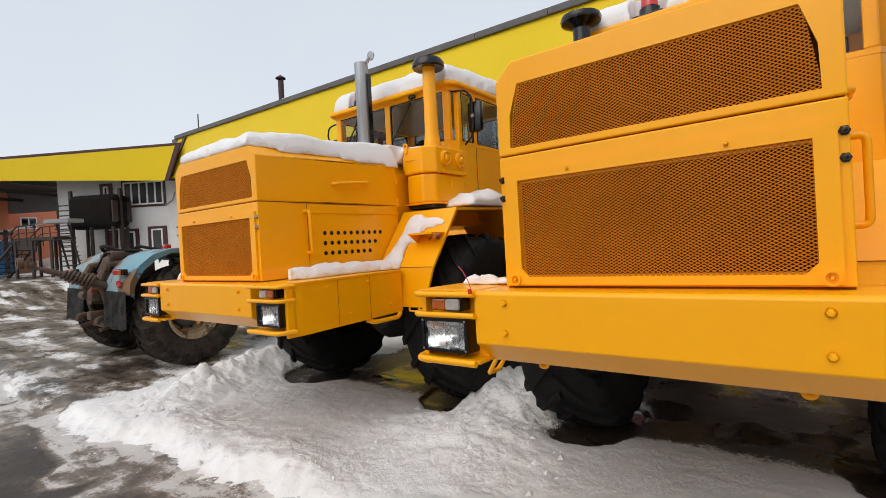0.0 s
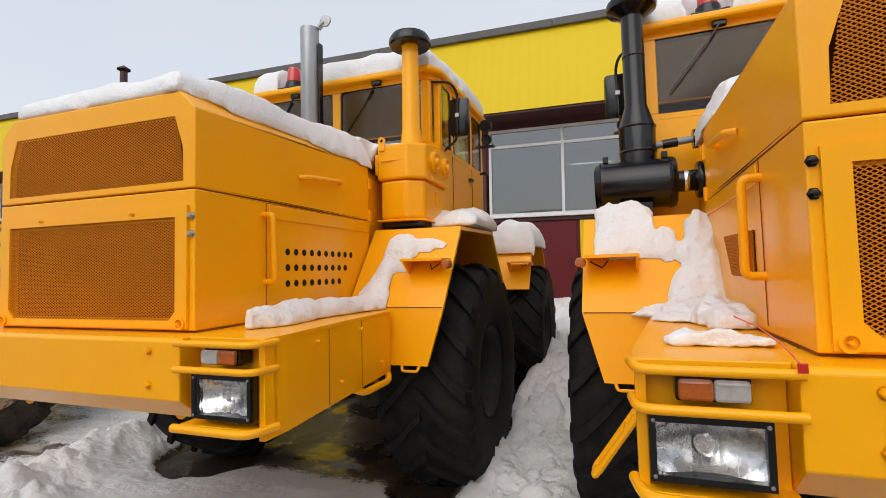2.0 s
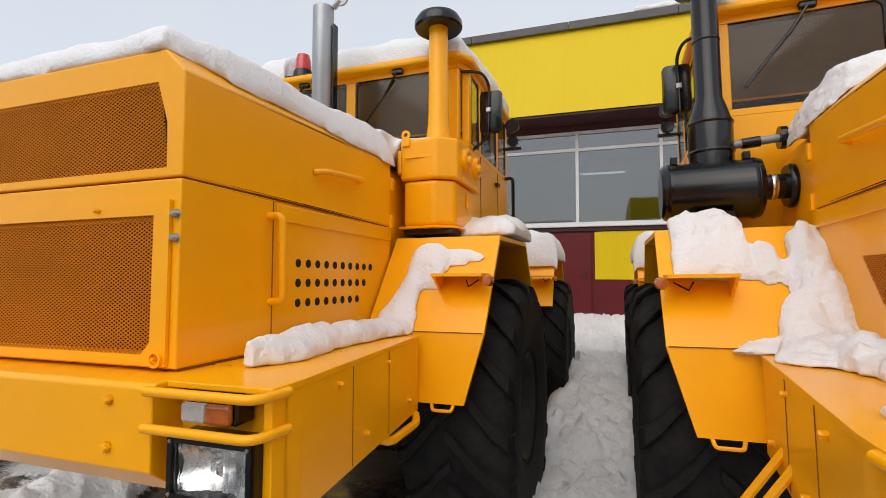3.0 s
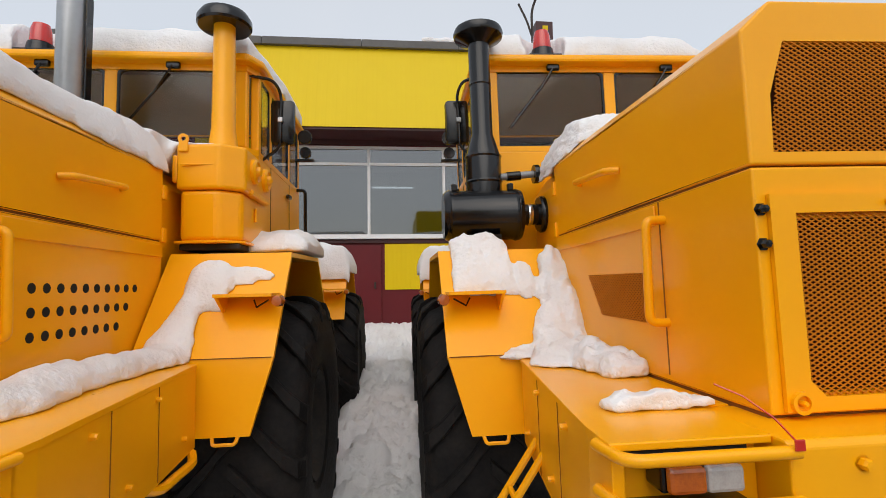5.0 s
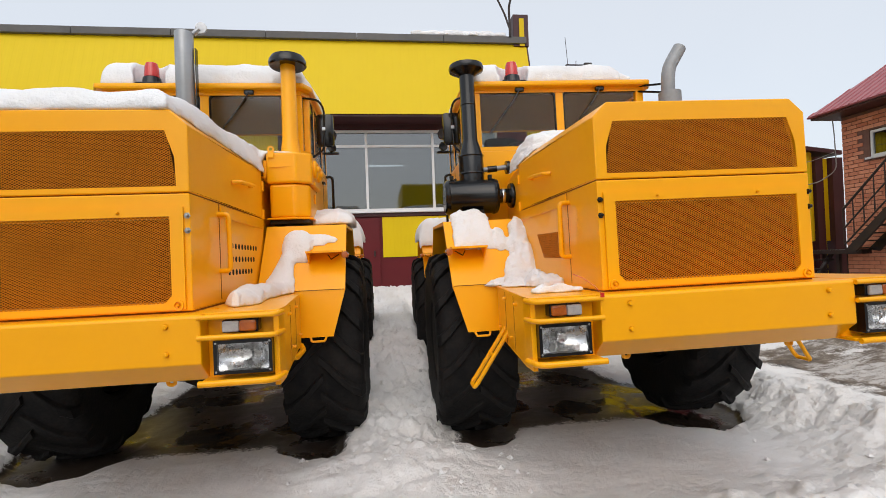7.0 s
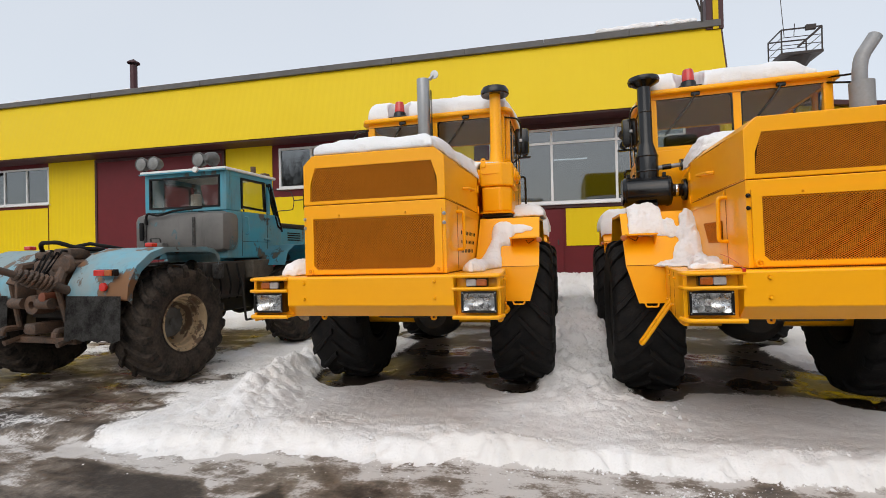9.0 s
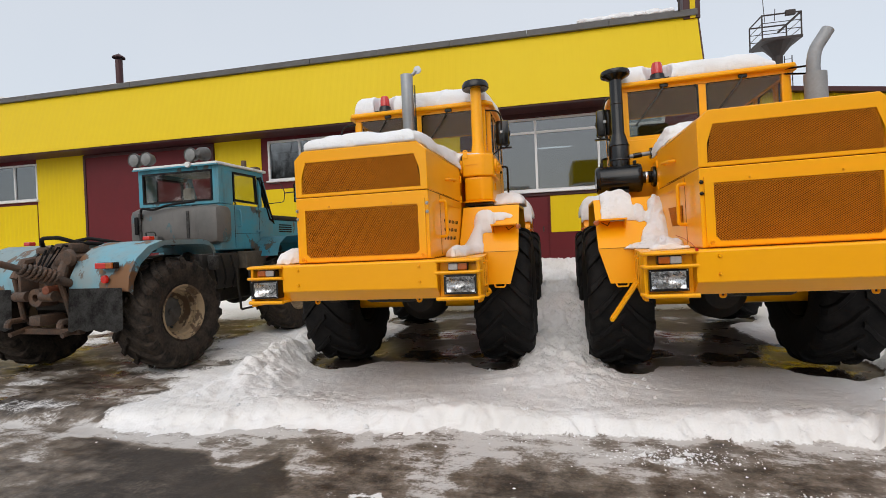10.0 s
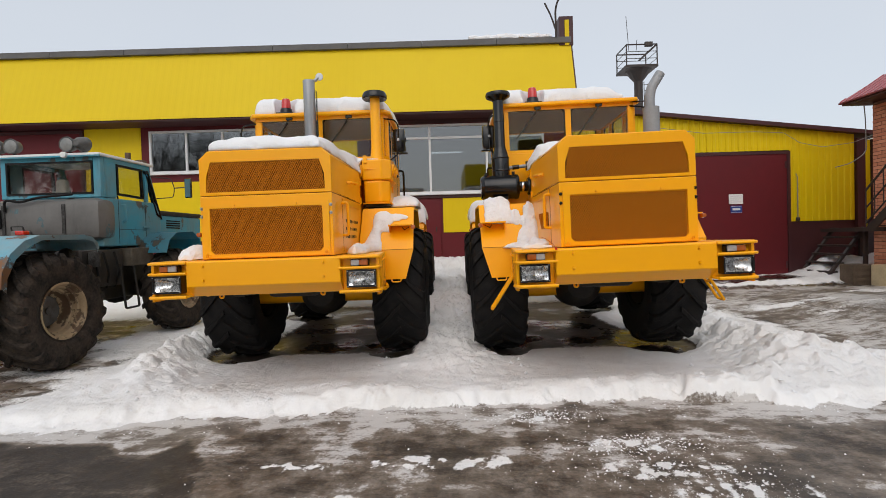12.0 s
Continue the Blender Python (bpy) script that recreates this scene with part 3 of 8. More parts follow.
def steps(stops):
    out = [stops[0][0]]
    for (a, _), (b, st) in zip(stops, stops[1:]):
        n = max(1, int(round((b - a) / st)))
        out += [a + (b - a) * (i + 1) / n for i in range(n)]
    return out


def build_ground():
    xs = steps([(-1500, 0), (-300, 300), (-60, 40), (-30, 3), (-14, 0.3), (-8.5, 0.07), (-6.8, 0.035), (3.2, 0.027), (8, 0.09), (14, 0.3), (40, 3), (300, 40), (1500, 300)])
    ys = steps([(-1500, 0), (-300, 300), (-40, 40), (-6, 2), (-1.6, 0.2), (0.3, 0.05), (4.7, 0.024), (9.0, 0.045), (13, 0.10), (40, 3), (300, 40), (1500, 300)])
    nx, ny = len(xs), len(ys)
    co = np.zeros((nx * ny, 3), dtype=np.float32)
    col = np.ones((nx * ny, 4), dtype=np.float32)
    k = 0
    for x in xs:
        for y in ys:
            far = abs(x + 3) > 60 or abs(y) > 45
            if far:
                h, s, w, q = 0.12 + (0.85 if x < -60 and y > 0 else 0.0), 0.8, 0.2, 0.5
            else:
                h, s, w, q = ground_at(x, y)
            co[k] = (x, y, h)
            col[k] = (s, w, q, 1)
            k += 1
    faces = [(i * ny + j, (i + 1) * ny + j, (i + 1) * ny + j + 1, i * ny + j + 1) for i in range(nx - 1) for j in range(ny - 1)]
    me = bpy.data.meshes.new("ground")
    me.from_pydata(co.tolist(), [], faces)
    at = me.attributes.new("cover", 'FLOAT_COLOR', 'POINT')
    at.data.foreach_set("color", col.ravel())
    for poly in me.polygons:
        poly.use_smooth = True
    m = bpy.data.materials.new("snow_ice_and_wet_asphalt")
    m.use_nodes = True
    nt = m.node_tree
    p = nt.nodes["Principled BSDF"]
    N = nt.nodes.new
    link = nt.links.new
    geo = N("ShaderNodeNewGeometry")
    atn = N("ShaderNodeAttribute")
    atn.attribute_name = "cover"
    sep = N("ShaderNodeSeparateColor")
    link(atn.outputs["Color"], sep.inputs[0])

    def noise_node(scale, detail=6, rough=0.6, stretch=None):
        n = N("ShaderNodeTexNoise")
        n.inputs["Scale"].default_value, n.inputs["Detail"].default_value, n.inputs["Roughness"].default_value = scale, detail, rough
        if stretch:
            mp = N("ShaderNodeMapping")
            mp.inputs["Scale"].default_value = stretch
            mp.inputs["Rotation"].default_value = (0, 0, 0.25)
            link(geo.outputs["Position"], mp.inputs["Vector"])
            link(mp.outputs[0], n.inputs["Vector"])
        else:
            link(geo.outputs["Position"], n.inputs["Vector"])
        return n

    def math_node(op, a, b=None, c=None, clamp=False):
        n = N("ShaderNodeMath")
        n.operation, n.use_clamp = op, clamp
        for i, v in enumerate((a, b, c)):
            if v is None:
                continue
            if hasattr(v, "links"):
                link(v, n.inputs[i])
            else:
                n.inputs[i].default_value = v
        return n.outputs[0]

    def mix(f, a, b):
        n = N("ShaderNodeMix")
        n.data_type = 'RGBA'
        for i, v in ((0, f), (6, a), (7, b)):
            if hasattr(v, "links"):
                link(v, n.inputs[i])
            else:
                n.inputs[i].default_value = v if not isinstance(v, tuple) else (*v, 1)
        return n.outputs[2]

    def ramp(v, a, b, lo=0.0, hi=1.0):
        n = N("ShaderNodeMapRange")
        n.interpolation_type = 'SMOOTHSTEP'
        link(v, n.inputs["Value"])
        n.inputs["From Min"].default_value, n.inputs["From Max"].default_value = a, b
        n.inputs["To Min"].default_value, n.inputs["To Max"].default_value = lo, hi
        return n.outputs[0]

    big = noise_node(0.9).outputs["Fac"]
    mid = noise_node(5, 8, 0.7).outputs["Fac"]
    fine = noise_node(34, 6, 0.7).outputs["Fac"]
    streak = noise_node(2.2, 8, 0.7, (1, 3.5, 1)).outputs["Fac"]
    wob = math_node('ADD', math_node('MULTIPLY', math_node('SUBTRACT', mid, 0.5), 0.7), math_node('MULTIPLY', math_node('SUBTRACT', fine, 0.5), 0.7))
    s_in = math_node('ADD', sep.outputs[0], wob)
    snow = ramp(s_in, 0.38, 0.62)
    i_in = math_node('ADD', math_node('ADD', sep.outputs[2], math_node('MULTIPLY', wob, 0.9)), math_node('MULTIPLY', math_node('SUBTRACT', streak, 0.5), 1.1))
    ice = ramp(i_in, 0.16, 0.86)
    white = ramp(i_in, 0.72, 1.0)
    asphalt = mix(ramp(mid, 0.35, 0.7), (0.024, 0.017, 0.012), (0.050, 0.037, 0.027))
    asphalt = mix(ramp(fine, 0.48, 0.80), asphalt, (0.095, 0.070, 0.052))
    asphalt = mix(math_node('MULTIPLY', sep.outputs[1], 0.5), asphalt, (0.034, 0.023, 0.016))
    icecol = mix(ramp(mid, 0.35, 0.7), (0.135, 0.102, 0.074), (0.270, 0.226, 0.185))
    icecol = mix(ramp(streak, 0.45, 0.75, 0, 0.6), icecol, (0.17, 0.135, 0.102))
    icecol = mix(white, icecol, (0.56, 0.53, 0.505))
    snowcol = mix(ramp(big, 0.35, 0.7), (0.87, 0.86, 0.855), (0.79, 0.765, 0.74))
    snowcol = mix(ramp(mid, 0.56, 0.8, 0, 0.40), snowcol, (0.55, 0.49, 0.43))
    dirt = noise_node(1.9, 9, 0.75).outputs["Fac"]
    snowcol = mix(ramp(dirt, 0.60, 0.74, 0, 0.45), snowcol, (0.46, 0.37, 0.28))
    base = mix(ice, asphalt, icecol)
    base = mix(snow, base, snowcol)
    link(base, p.inputs["Base Color"])
    dry = ramp(mid, 0.3, 0.75, 0.12, 0.5)
    pool = math_node('MULTIPLY', sep.outputs[1], ramp(big, 0.40, 0.55, 1, 0.35))
    r0 = mix(pool, (0.58, 0.58, 0.58), (0.06, 0.06, 0.06))
    rg = N("ShaderNodeSeparateColor")
    link(r0, rg.inputs[0])
    rr = math_node('ADD', math_node('MULTIPLY', rg.outputs[0], math_node('SUBTRACT', 1.0, snow)), math_node('MULTIPLY', snow, 0.6))
    link(math_node('ADD', rr, math_node('MULTIPLY', dry, 0.08)), p.inputs["Roughness"])
    warp = N("ShaderNodeVectorMath")
    warp.operation = 'MULTIPLY_ADD'
    link(noise_node(7, 4).outputs["Color"], warp.inputs[0])
    warp.inputs[1].default_value = (0.12, 0.12, 0.12)
    link(geo.outputs["Position"], warp.inputs[2])
    clod = N("ShaderNodeTexVoronoi")
    clod.inputs["Scale"].default_value = 13.0
    link(warp.outputs[0], clod.inputs["Vector"])
    lumpy = math_node('MULTIPLY', ramp(big, 0.46, 0.66, 0.0, 1.0), math_node('MULTIPLY', clod.outputs["Distance"], -0.55))
    relief = math_node('ADD', lumpy, math_node('ADD', math_node('MULTIPLY', fine, 0.5), math_node('MULTIPLY', mid, 0.9)))
    amount = math_node('ADD', math_node('MULTIPLY', snow, ramp(sep.outputs[2], 0.2, 0.7, 1.0, 0.35)), math_node('MULTIPLY', math_node('SUBTRACT', 1.0, pool), 0.22))
    bp = N("ShaderNodeBump")
    bp.inputs["Distance"].default_value = 0.03
    link(amount, bp.inputs["Strength"])
    link(relief, bp.inputs["Height"])
    link(bp.outputs[0], p.inputs["Normal"])
    me.materials.append(m)
    tagged(new("ground", me), "trampled wet snow and ice over dark wet asphalt", "ground", "", "structure")


build_ground()


# ---- main hall ----
def structure(name, bm, material, label, category, smooth=False):
    return tagged(done(name, bm, material, None, "", smooth), label, category, "", "structure")


def wall_x(bm, x0, x1, y0, y1, z0, z1, openings):
    """A wall along x with rectangular openings (xa, xb, za, zb), left to right."""
    x = x0
    for xa, xb, za, zb in openings:
        box(bm, x, xa, y0, y1, z0, z1)
        box(bm, xa, xb, y0, y1, z0, za)
        box(bm, xa, xb, y0, y1, zb, z1)
        x = xb
    box(bm, x, x1, y0, y1, z0, z1)
    return bm


WEST, EAST = -25.75, 1.85
WIN = {"west": (-25.2, -20.82, 3.92, 5.28), "mid": (-11.25, -6.7, 4.0, 5.31), "show": (-4.33, 1.0, 3.14, 5.28)}
structure("wall_north", wall_x(bmesh.new(), WEST, EAST, 12.32, 12.6, -0.1, 7.4, [WIN["west"], WIN["mid"], WIN["show"]]), MAROON, "maroon sheet-clad front wall of the hall", "wall")
structure("wall_east", boxes((EAST - 0.25, EAST, 12.6, 24, -0.1, 7.4)), YELLOW, "yellow clad end wall of the hall", "wall")
structure("wall_west", boxes((WEST, WEST + 0.25, 12.6, 24, -0.1, 7.4)), WHITE_WALL, "plain end wall of the hall", "wall")
structure("wall_south", boxes((WEST, EAST, 24, 24.25, -0.1, 7.4)), WHITE_WALL, "plain back wall of the hall", "wall")
structure("roof", boxes((WEST, EAST, 12.1, 24.2, 7.4, 7.62)), ROOFCAP, "flat grey roof deck of the hall", "roof")
structure("floor", boxes((WEST + 0.25, EAST - 0.25, 12.6, 24, 0.6, 0.75)), mat("hall_floor", (0.12, 0.12, 0.12), 0.6, vary=0.3), "grey hall floor seen through the windows", "floor")


def parapet():
    flare = lambda x: (11.5, 5.48)
    structure("parapet_cladding", corrugated(-25.1, EAST, flare, lambda x: (12.1, 7.56), 0.22, 0.002), YELLOW, "bright yellow profiled parapet cladding leaning outwards", "cladding")
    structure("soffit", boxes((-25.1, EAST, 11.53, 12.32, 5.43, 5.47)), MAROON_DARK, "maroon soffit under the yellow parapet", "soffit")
    bm = bmesh.new()
    for i in range(12):
        x0 = -25.3 + i * (EAST + 25.3) / 12
        box(bm, x0, x0 + (EAST + 25.3) / 12 - 0.01, 12.0, 12.5, 7.56, 7.74, 0.012)
    structure("roof_cap", bm, ROOFCAP, "weathered grey sheet-metal roof cap", "trim")
    bm = bmesh.new()
    sheet(bm, [(EAST + 0.01, 11.5, 5.48), (EAST + 0.01, 12.6, 5.48), (EAST + 0.01, 12.6, 7.56), (EAST + 0.01, 12.1, 7.56)], 0.03)
    structure("parapet_end", bm, MAROON_DARK, "maroon edge board closing the parapet end", "trim")
    sheet_bm = bmesh.new()
    sheet(sheet_bm, [(-25.1, 11.47, 5.46), (-24.85, 11.47, 5.46), (-24.15, 12.06, 7.56), (-24.4, 12.06, 7.56)], 0.04)
    structure("parapet_corner_trim", sheet_bm, MAROON_DARK, "slanted maroon trim at the parapet corner", "trim")
    # corner pillar with flood lamp
    pillar = empty("roof_pillar", pose(1.5, 12.05, 7.5), "maroon roof pillar with a yellow stripe", "pillar")
    part("core", boxes((0, 0.42, 0, 0.4, 0, 0.87), w=0.01), MAROON_DARK, pillar)
    part("stripe", boxes((0.16, 0.29, -0.025, -0.003, 0, 0.75)), YELLOW, pillar, "yellow stripe")
    lamp = empty("flood_lamp", pose(1.38, 11.98, 7.72), "grey flood lamp on a dark bent pole above the roof edge", "lamp")
    part("pole", tube(bmesh.new(), arc([(0, 0, 0), (0.0, 0, 0.45), (-0.02, -0.05, 0.85), (0.12, -0.2, 1.2)], 0.2), 0.03), IRON, lamp)
    part("stay", tube(bmesh.new(), arc([(-0.02, 0, 0.25), (-0.12, 0, 0.6), (-0.32, 0, 1.02)], 0.2), 0.025), IRON, lamp)
    bm = boxes((0.05, 0.3, -0.32, -0.1, 1.12, 1.5), w=0.02)
    bmesh.ops.rotate(bm, verts=bm.verts, cent=(0.15, -0.2, 1.3), matrix=Matrix.Rotation(radians(25), 3, 'Y'))
    part("head", bm, GREYPIPE, lamp)


parapet()

yellow_panels = [(-25.62, -20.9, 1.86, 3.76), (-20.84, -18.68, 1.86, 5.43), (-13.25, -11.5, 1.86, 5.43), (-11.5, -6.45, 1.86, 3.72), (-6.45, -4.78, 1.86, 5.43), (-2.18, EAST, 1.92, 2.98)]
for x0, x1, z0, z1 in yellow_panels:
    structure("yellow_cladding", corrugated(x0, x1, lambda x: (12.30, z0), lambda x: (12.30, z1), 0.2, 0.004), YELLOW, "yellow profiled wall sheet", "cladding")


def hall_window(name, x0, x1, z0, z1, uprights, bars, label):
    w = empty(name, pose(0, 0, 0), label, "window", "", "structure")
    t = 0.065
    bm = bmesh.new()
    frame_plate(bm, [(x0, z0), (x1, z0), (x1, z1), (x0, z1)], [(x0 + t, z0 + t), (x1 - t, z0 + t), (x1 - t, z1 - t), (x0 + t, z1 - t)], "y", 12.29, 12.40)
    part("window_frame", bm, PVC, w)
    for u in uprights:
        part("mullion", boxes((u - t / 2, u + t / 2, 12.30, 12.39, z0 + t, z1 - t)), PVC, w)
    xs = [x0 + t / 2] + list(uprights) + [x1 - t / 2]
    zs = [z0 + t / 2] + list(bars) + [z1 - t / 2]
    for a, b in zip(xs, xs[1:]):
        for zb in bars:
            part("transom", boxes((a + t / 2, b - t / 2, 12.302, 12.388, zb - t / 2, zb + t / 2)), PVC, w)
        for c, d in zip(zs, zs[1:]):
            ob = part("pane", boxes((a, b, 12.34, 12.35, c, d)), SHOPGLASS, w)
            ob.visible_shadow = False
    part("window_sill", boxes((x0 - 0.05, x1 + 0.05, 12.2, 12.32, z0 - 0.05, z0 - 0.008), w=0.008), PVC, w)
    return w


hall_window("window_1", *WIN["west"], [-24.1, -23.0, -21.9], [], "long white-framed hall window in four panes")
hall_window("window_2", *WIN["mid"], [-10.1, -8.97, -7.84], [], "white-framed hall window in four panes reflecting trees")
hall_window("window_3", *WIN["show"], [-2.54, -0.78], [4.86], "large white-framed display window with a row of top lights")
structure("window_trim", boxes((-4.78, -4.40, 12.27, 12.318, 1.9, 5.43), (-4.40, EAST, 12.27, 12.318, 5.31, 5.43), (-4.40, EAST, 12.27, 12.318, 3.0, 3.08)), MAROON_DARK, "maroon flat trim round the display window", "trim")


def gate(name, x0, x1, y, z0, z1, label, leaves):
    g = empty(name, pose(0, 0, 0), label, "gate", "", "structure")
    w = (x1 - x0) / leaves
    for i in range(leaves):
        a, b = x0 + i * w + 0.012, x0 + (i + 1) * w - 0.012
        leaf = part("leaf", boxes((a, b, y, y + 0.05, z0, z1), w=0.006), MAROON, g)
        for zz in (z0 + 0.35, z1 - 0.45):
            part("hinge", boxes((b - 0.07, b - 0.02, y - 0.03, y - 0.003, zz, zz + 0.22), w=0.008), MAROON_DARK, leaf)
    part("gate_frame", boxes((x0 - 0.09, x0, y - 0.02, y + 0.06, z0, z1 + 0.09), (x1, x1 + 0.09, y - 0.02, y + 0.06, z0, z1 + 0.09), (x0, x1, y - 0.02, y + 0.06, z1 + 0.004, z1 + 0.09)), MAROON_DARK, g)
    return g


gate("gate_1", -18.55, -13.35, 12.25, 0.9, 5.30, "wide closed maroon sheet-metal gate of the hall", 2)
d = empty("door_1", pose(0, 0, 0), "dark maroon hall door below the display window", "door", "", "structure")
part("leaf", boxes((-3.3, -2.26, 12.26, 12.31, 0.95, 2.95), w=0.006), MAROON, d)
part("door_handle", boxes((-2.42, -2.38, 12.2, 12.257, 1.95, 2.1), w=0.008), IRON, d)

tl = empty("ceiling_lamp", pose(-2.0, 15.5, 4.95), "lit white fluorescent tube lamp under the hall ceiling", "lamp")
part("housing", boxes((-0.65, 0.65, -0.08, 0.08, 0.03, 0.09), w=0.01), WHITE_PAINT, tl)
part("tube", tube(bmesh.new(), [(-0.6, 0, 0), (0.6, 0, 0)], 0.022), mat("lit_tube", (1, 1, 0.97), 0.5, emit=3.0), tl)
part("hanger", boxes((-0.5, -0.48, -0.01, 0.01, 0.09, 2.5), (0.48, 0.5, -0.01, 0.01, 0.09, 2.5)), IRON, tl)

flue = empty("chimney_flue", pose(-17.55, 12.9, 7.6), "maroon chimney pipe with a rain cap on the roof", "chimney")
part("pipe", lathe(bmesh.new(), [(0.12, 0), (0.12, 1.35), (0.10, 1.35), (0.10, 0)], close=True), MAROON_DARK, flue, "", True)
part("cap", lathe(bmesh.new(), [(0.21, 1.42), (0.21, 1.46), (0.0, 1.60), (0.0, 1.40)]), MAROON_DARK, flue, "", True)
for x in (-0.13, 0.10):
    part("cap_leg", boxes((x, x + 0.03, -0.015, 0.015, 1.3, 1.45)), IRON, flue)


# ---- store building on the east side ----
def store():
    top = lambda x: 5.66 - (x - 1.9) * 0.113
    structure("store_wall", boxes((EAST + 0.04, 5.66, 12.54, 12.8, 0.0, 4.6), (5.66, 8.74, 12.54, 12.8, 4.2, 4.6), (8.74, 11.0, 12.54, 12.8, 0.0, 4.5)), MAROON_DARK, "dark maroon plinth and wall of the store", "wall")
    structure("store_cladding", corrugated(EAST + 0.05, 5.64, lambda x: (12.52, 1.96), lambda x: (12.52, top(x)), 0.2, 0.03), YELLOW, "yellow profiled store wall sheet", "cladding")
    structure("store_cladding", corrugated(5.64, 8.75, lambda x: (12.52, 4.2), lambda x: (12.52, top(x)), 0.2, 0.03), YELLOW, "yellow profiled store wall sheet above the gate", "cladding")
    structure("store_cladding", corrugated(8.75, 10.78, lambda x: (12.52, 1.96), lambda x: (12.52, top(x)), 0.2, 0.03), YELLOW, "yellow profiled store wall sheet beside the gate", "cladding")
    bm = bmesh.new()
    prism(bm, [(EAST + 0.05, top(1.9) - 0.02), (11.6, top(11.6) - 0.02), (11.6, top(11.6) + 0.1), (EAST + 0.05, top(1.9) + 0.1)], "y", 12.3, 20)
    structure("store_roof", bm, MAROON_DARK, "maroon-edged sloping roof of the store", "roof")
    structure("store_corner", boxes((10.80, 11.05, 12.42, 12.6, 0.1, 4.5), (11.25, 11.6, 12.3, 12.6, 0.1, 4.45)), MAROON_DARK, "maroon corner boards of the store", "trim")
    structure("store_cladding", boxes((11.07, 11.23, 12.46, 12.52, 1.96, 4.45)), YELLOW, "narrow yellow sheet between maroon corner boards", "cladding")
    structure("store_end_wall", boxes((11.45, 11.6, 12.6, 20, 0.0, 4.5)), YELLOW, "end wall of the store", "wall")
    gate("gate_2", 5.76, 8.64, 12.47, 0.15, 4.08, "closed maroon sheet-metal gate of the store", 1)
    notice = empty("paper_notice", pose(6.79, 12.455, 2.55), "white paper notice with faded lines taped to the maroon gate", "notice")
    part("sheet", boxes((0, 0.44, 0, 0.004, 0, 0.31)), PAPER, notice)
    for i in range(4):
        part("line", boxes((0.05, 0.38 - 0.05 * (i % 2), -0.003, -0.001, 0.06 + 0.06 * i, 0.075 + 0.06 * i)), mat("faded_ink", (0.55, 0.5, 0.5), 0.8), notice)
    sign = empty("door_sign", pose(6.84, 12.455, 2.27), "small blue sign plate with a white word on the maroon gate", "sign")
    part("plate", boxes((0, 0.36, 0, 0.008, 0, 0.23), w=0.002), SIGNBLUE, sign)
    part("lettering", boxes((0.06, 0.30, -0.004, -0.001, 0.085, 0.15)), PAPER, sign)
    for z in (0.017, 0.205):
        part("border", boxes((0.02, 0.34, -0.004, -0.001, z, z + 0.008)), PAPER, sign)
    bm = tube(bmesh.new(), [(4.5, 12.4, 5.0), (6.0, 12.4, 4.78), (7.6, 12.4, 4.78), (8.5, 12.4, 4.72), (9.0, 12.4, 4.4), (9.7, 12.4, 4.25), (10.6, 12.35, 4.35), (11.3, 12.28, 4.6)], 0.009, 6)
    tagged(done("wall_cable", bm, CABLE), "grey cable sagging along the yellow store wall", "cable")
    bm = tube(bmesh.new(), [(8.95, 12.46, 2.08), (8.95, 12.46, 3.35), (8.9, 12.46, 3.45)], 0.014, 6)
    tagged(done("wall_conduit", bm, CABLE), "thin grey conduit on the yellow store wall", "cable")
    bm = boxes((8.9, 9.0, 12.43, 12.49, 1.97, 2.08), w=0.01)
    tagged(done("socket_box", bm, IRON), "small dark socket box at the foot of a conduit", "socket")


store()


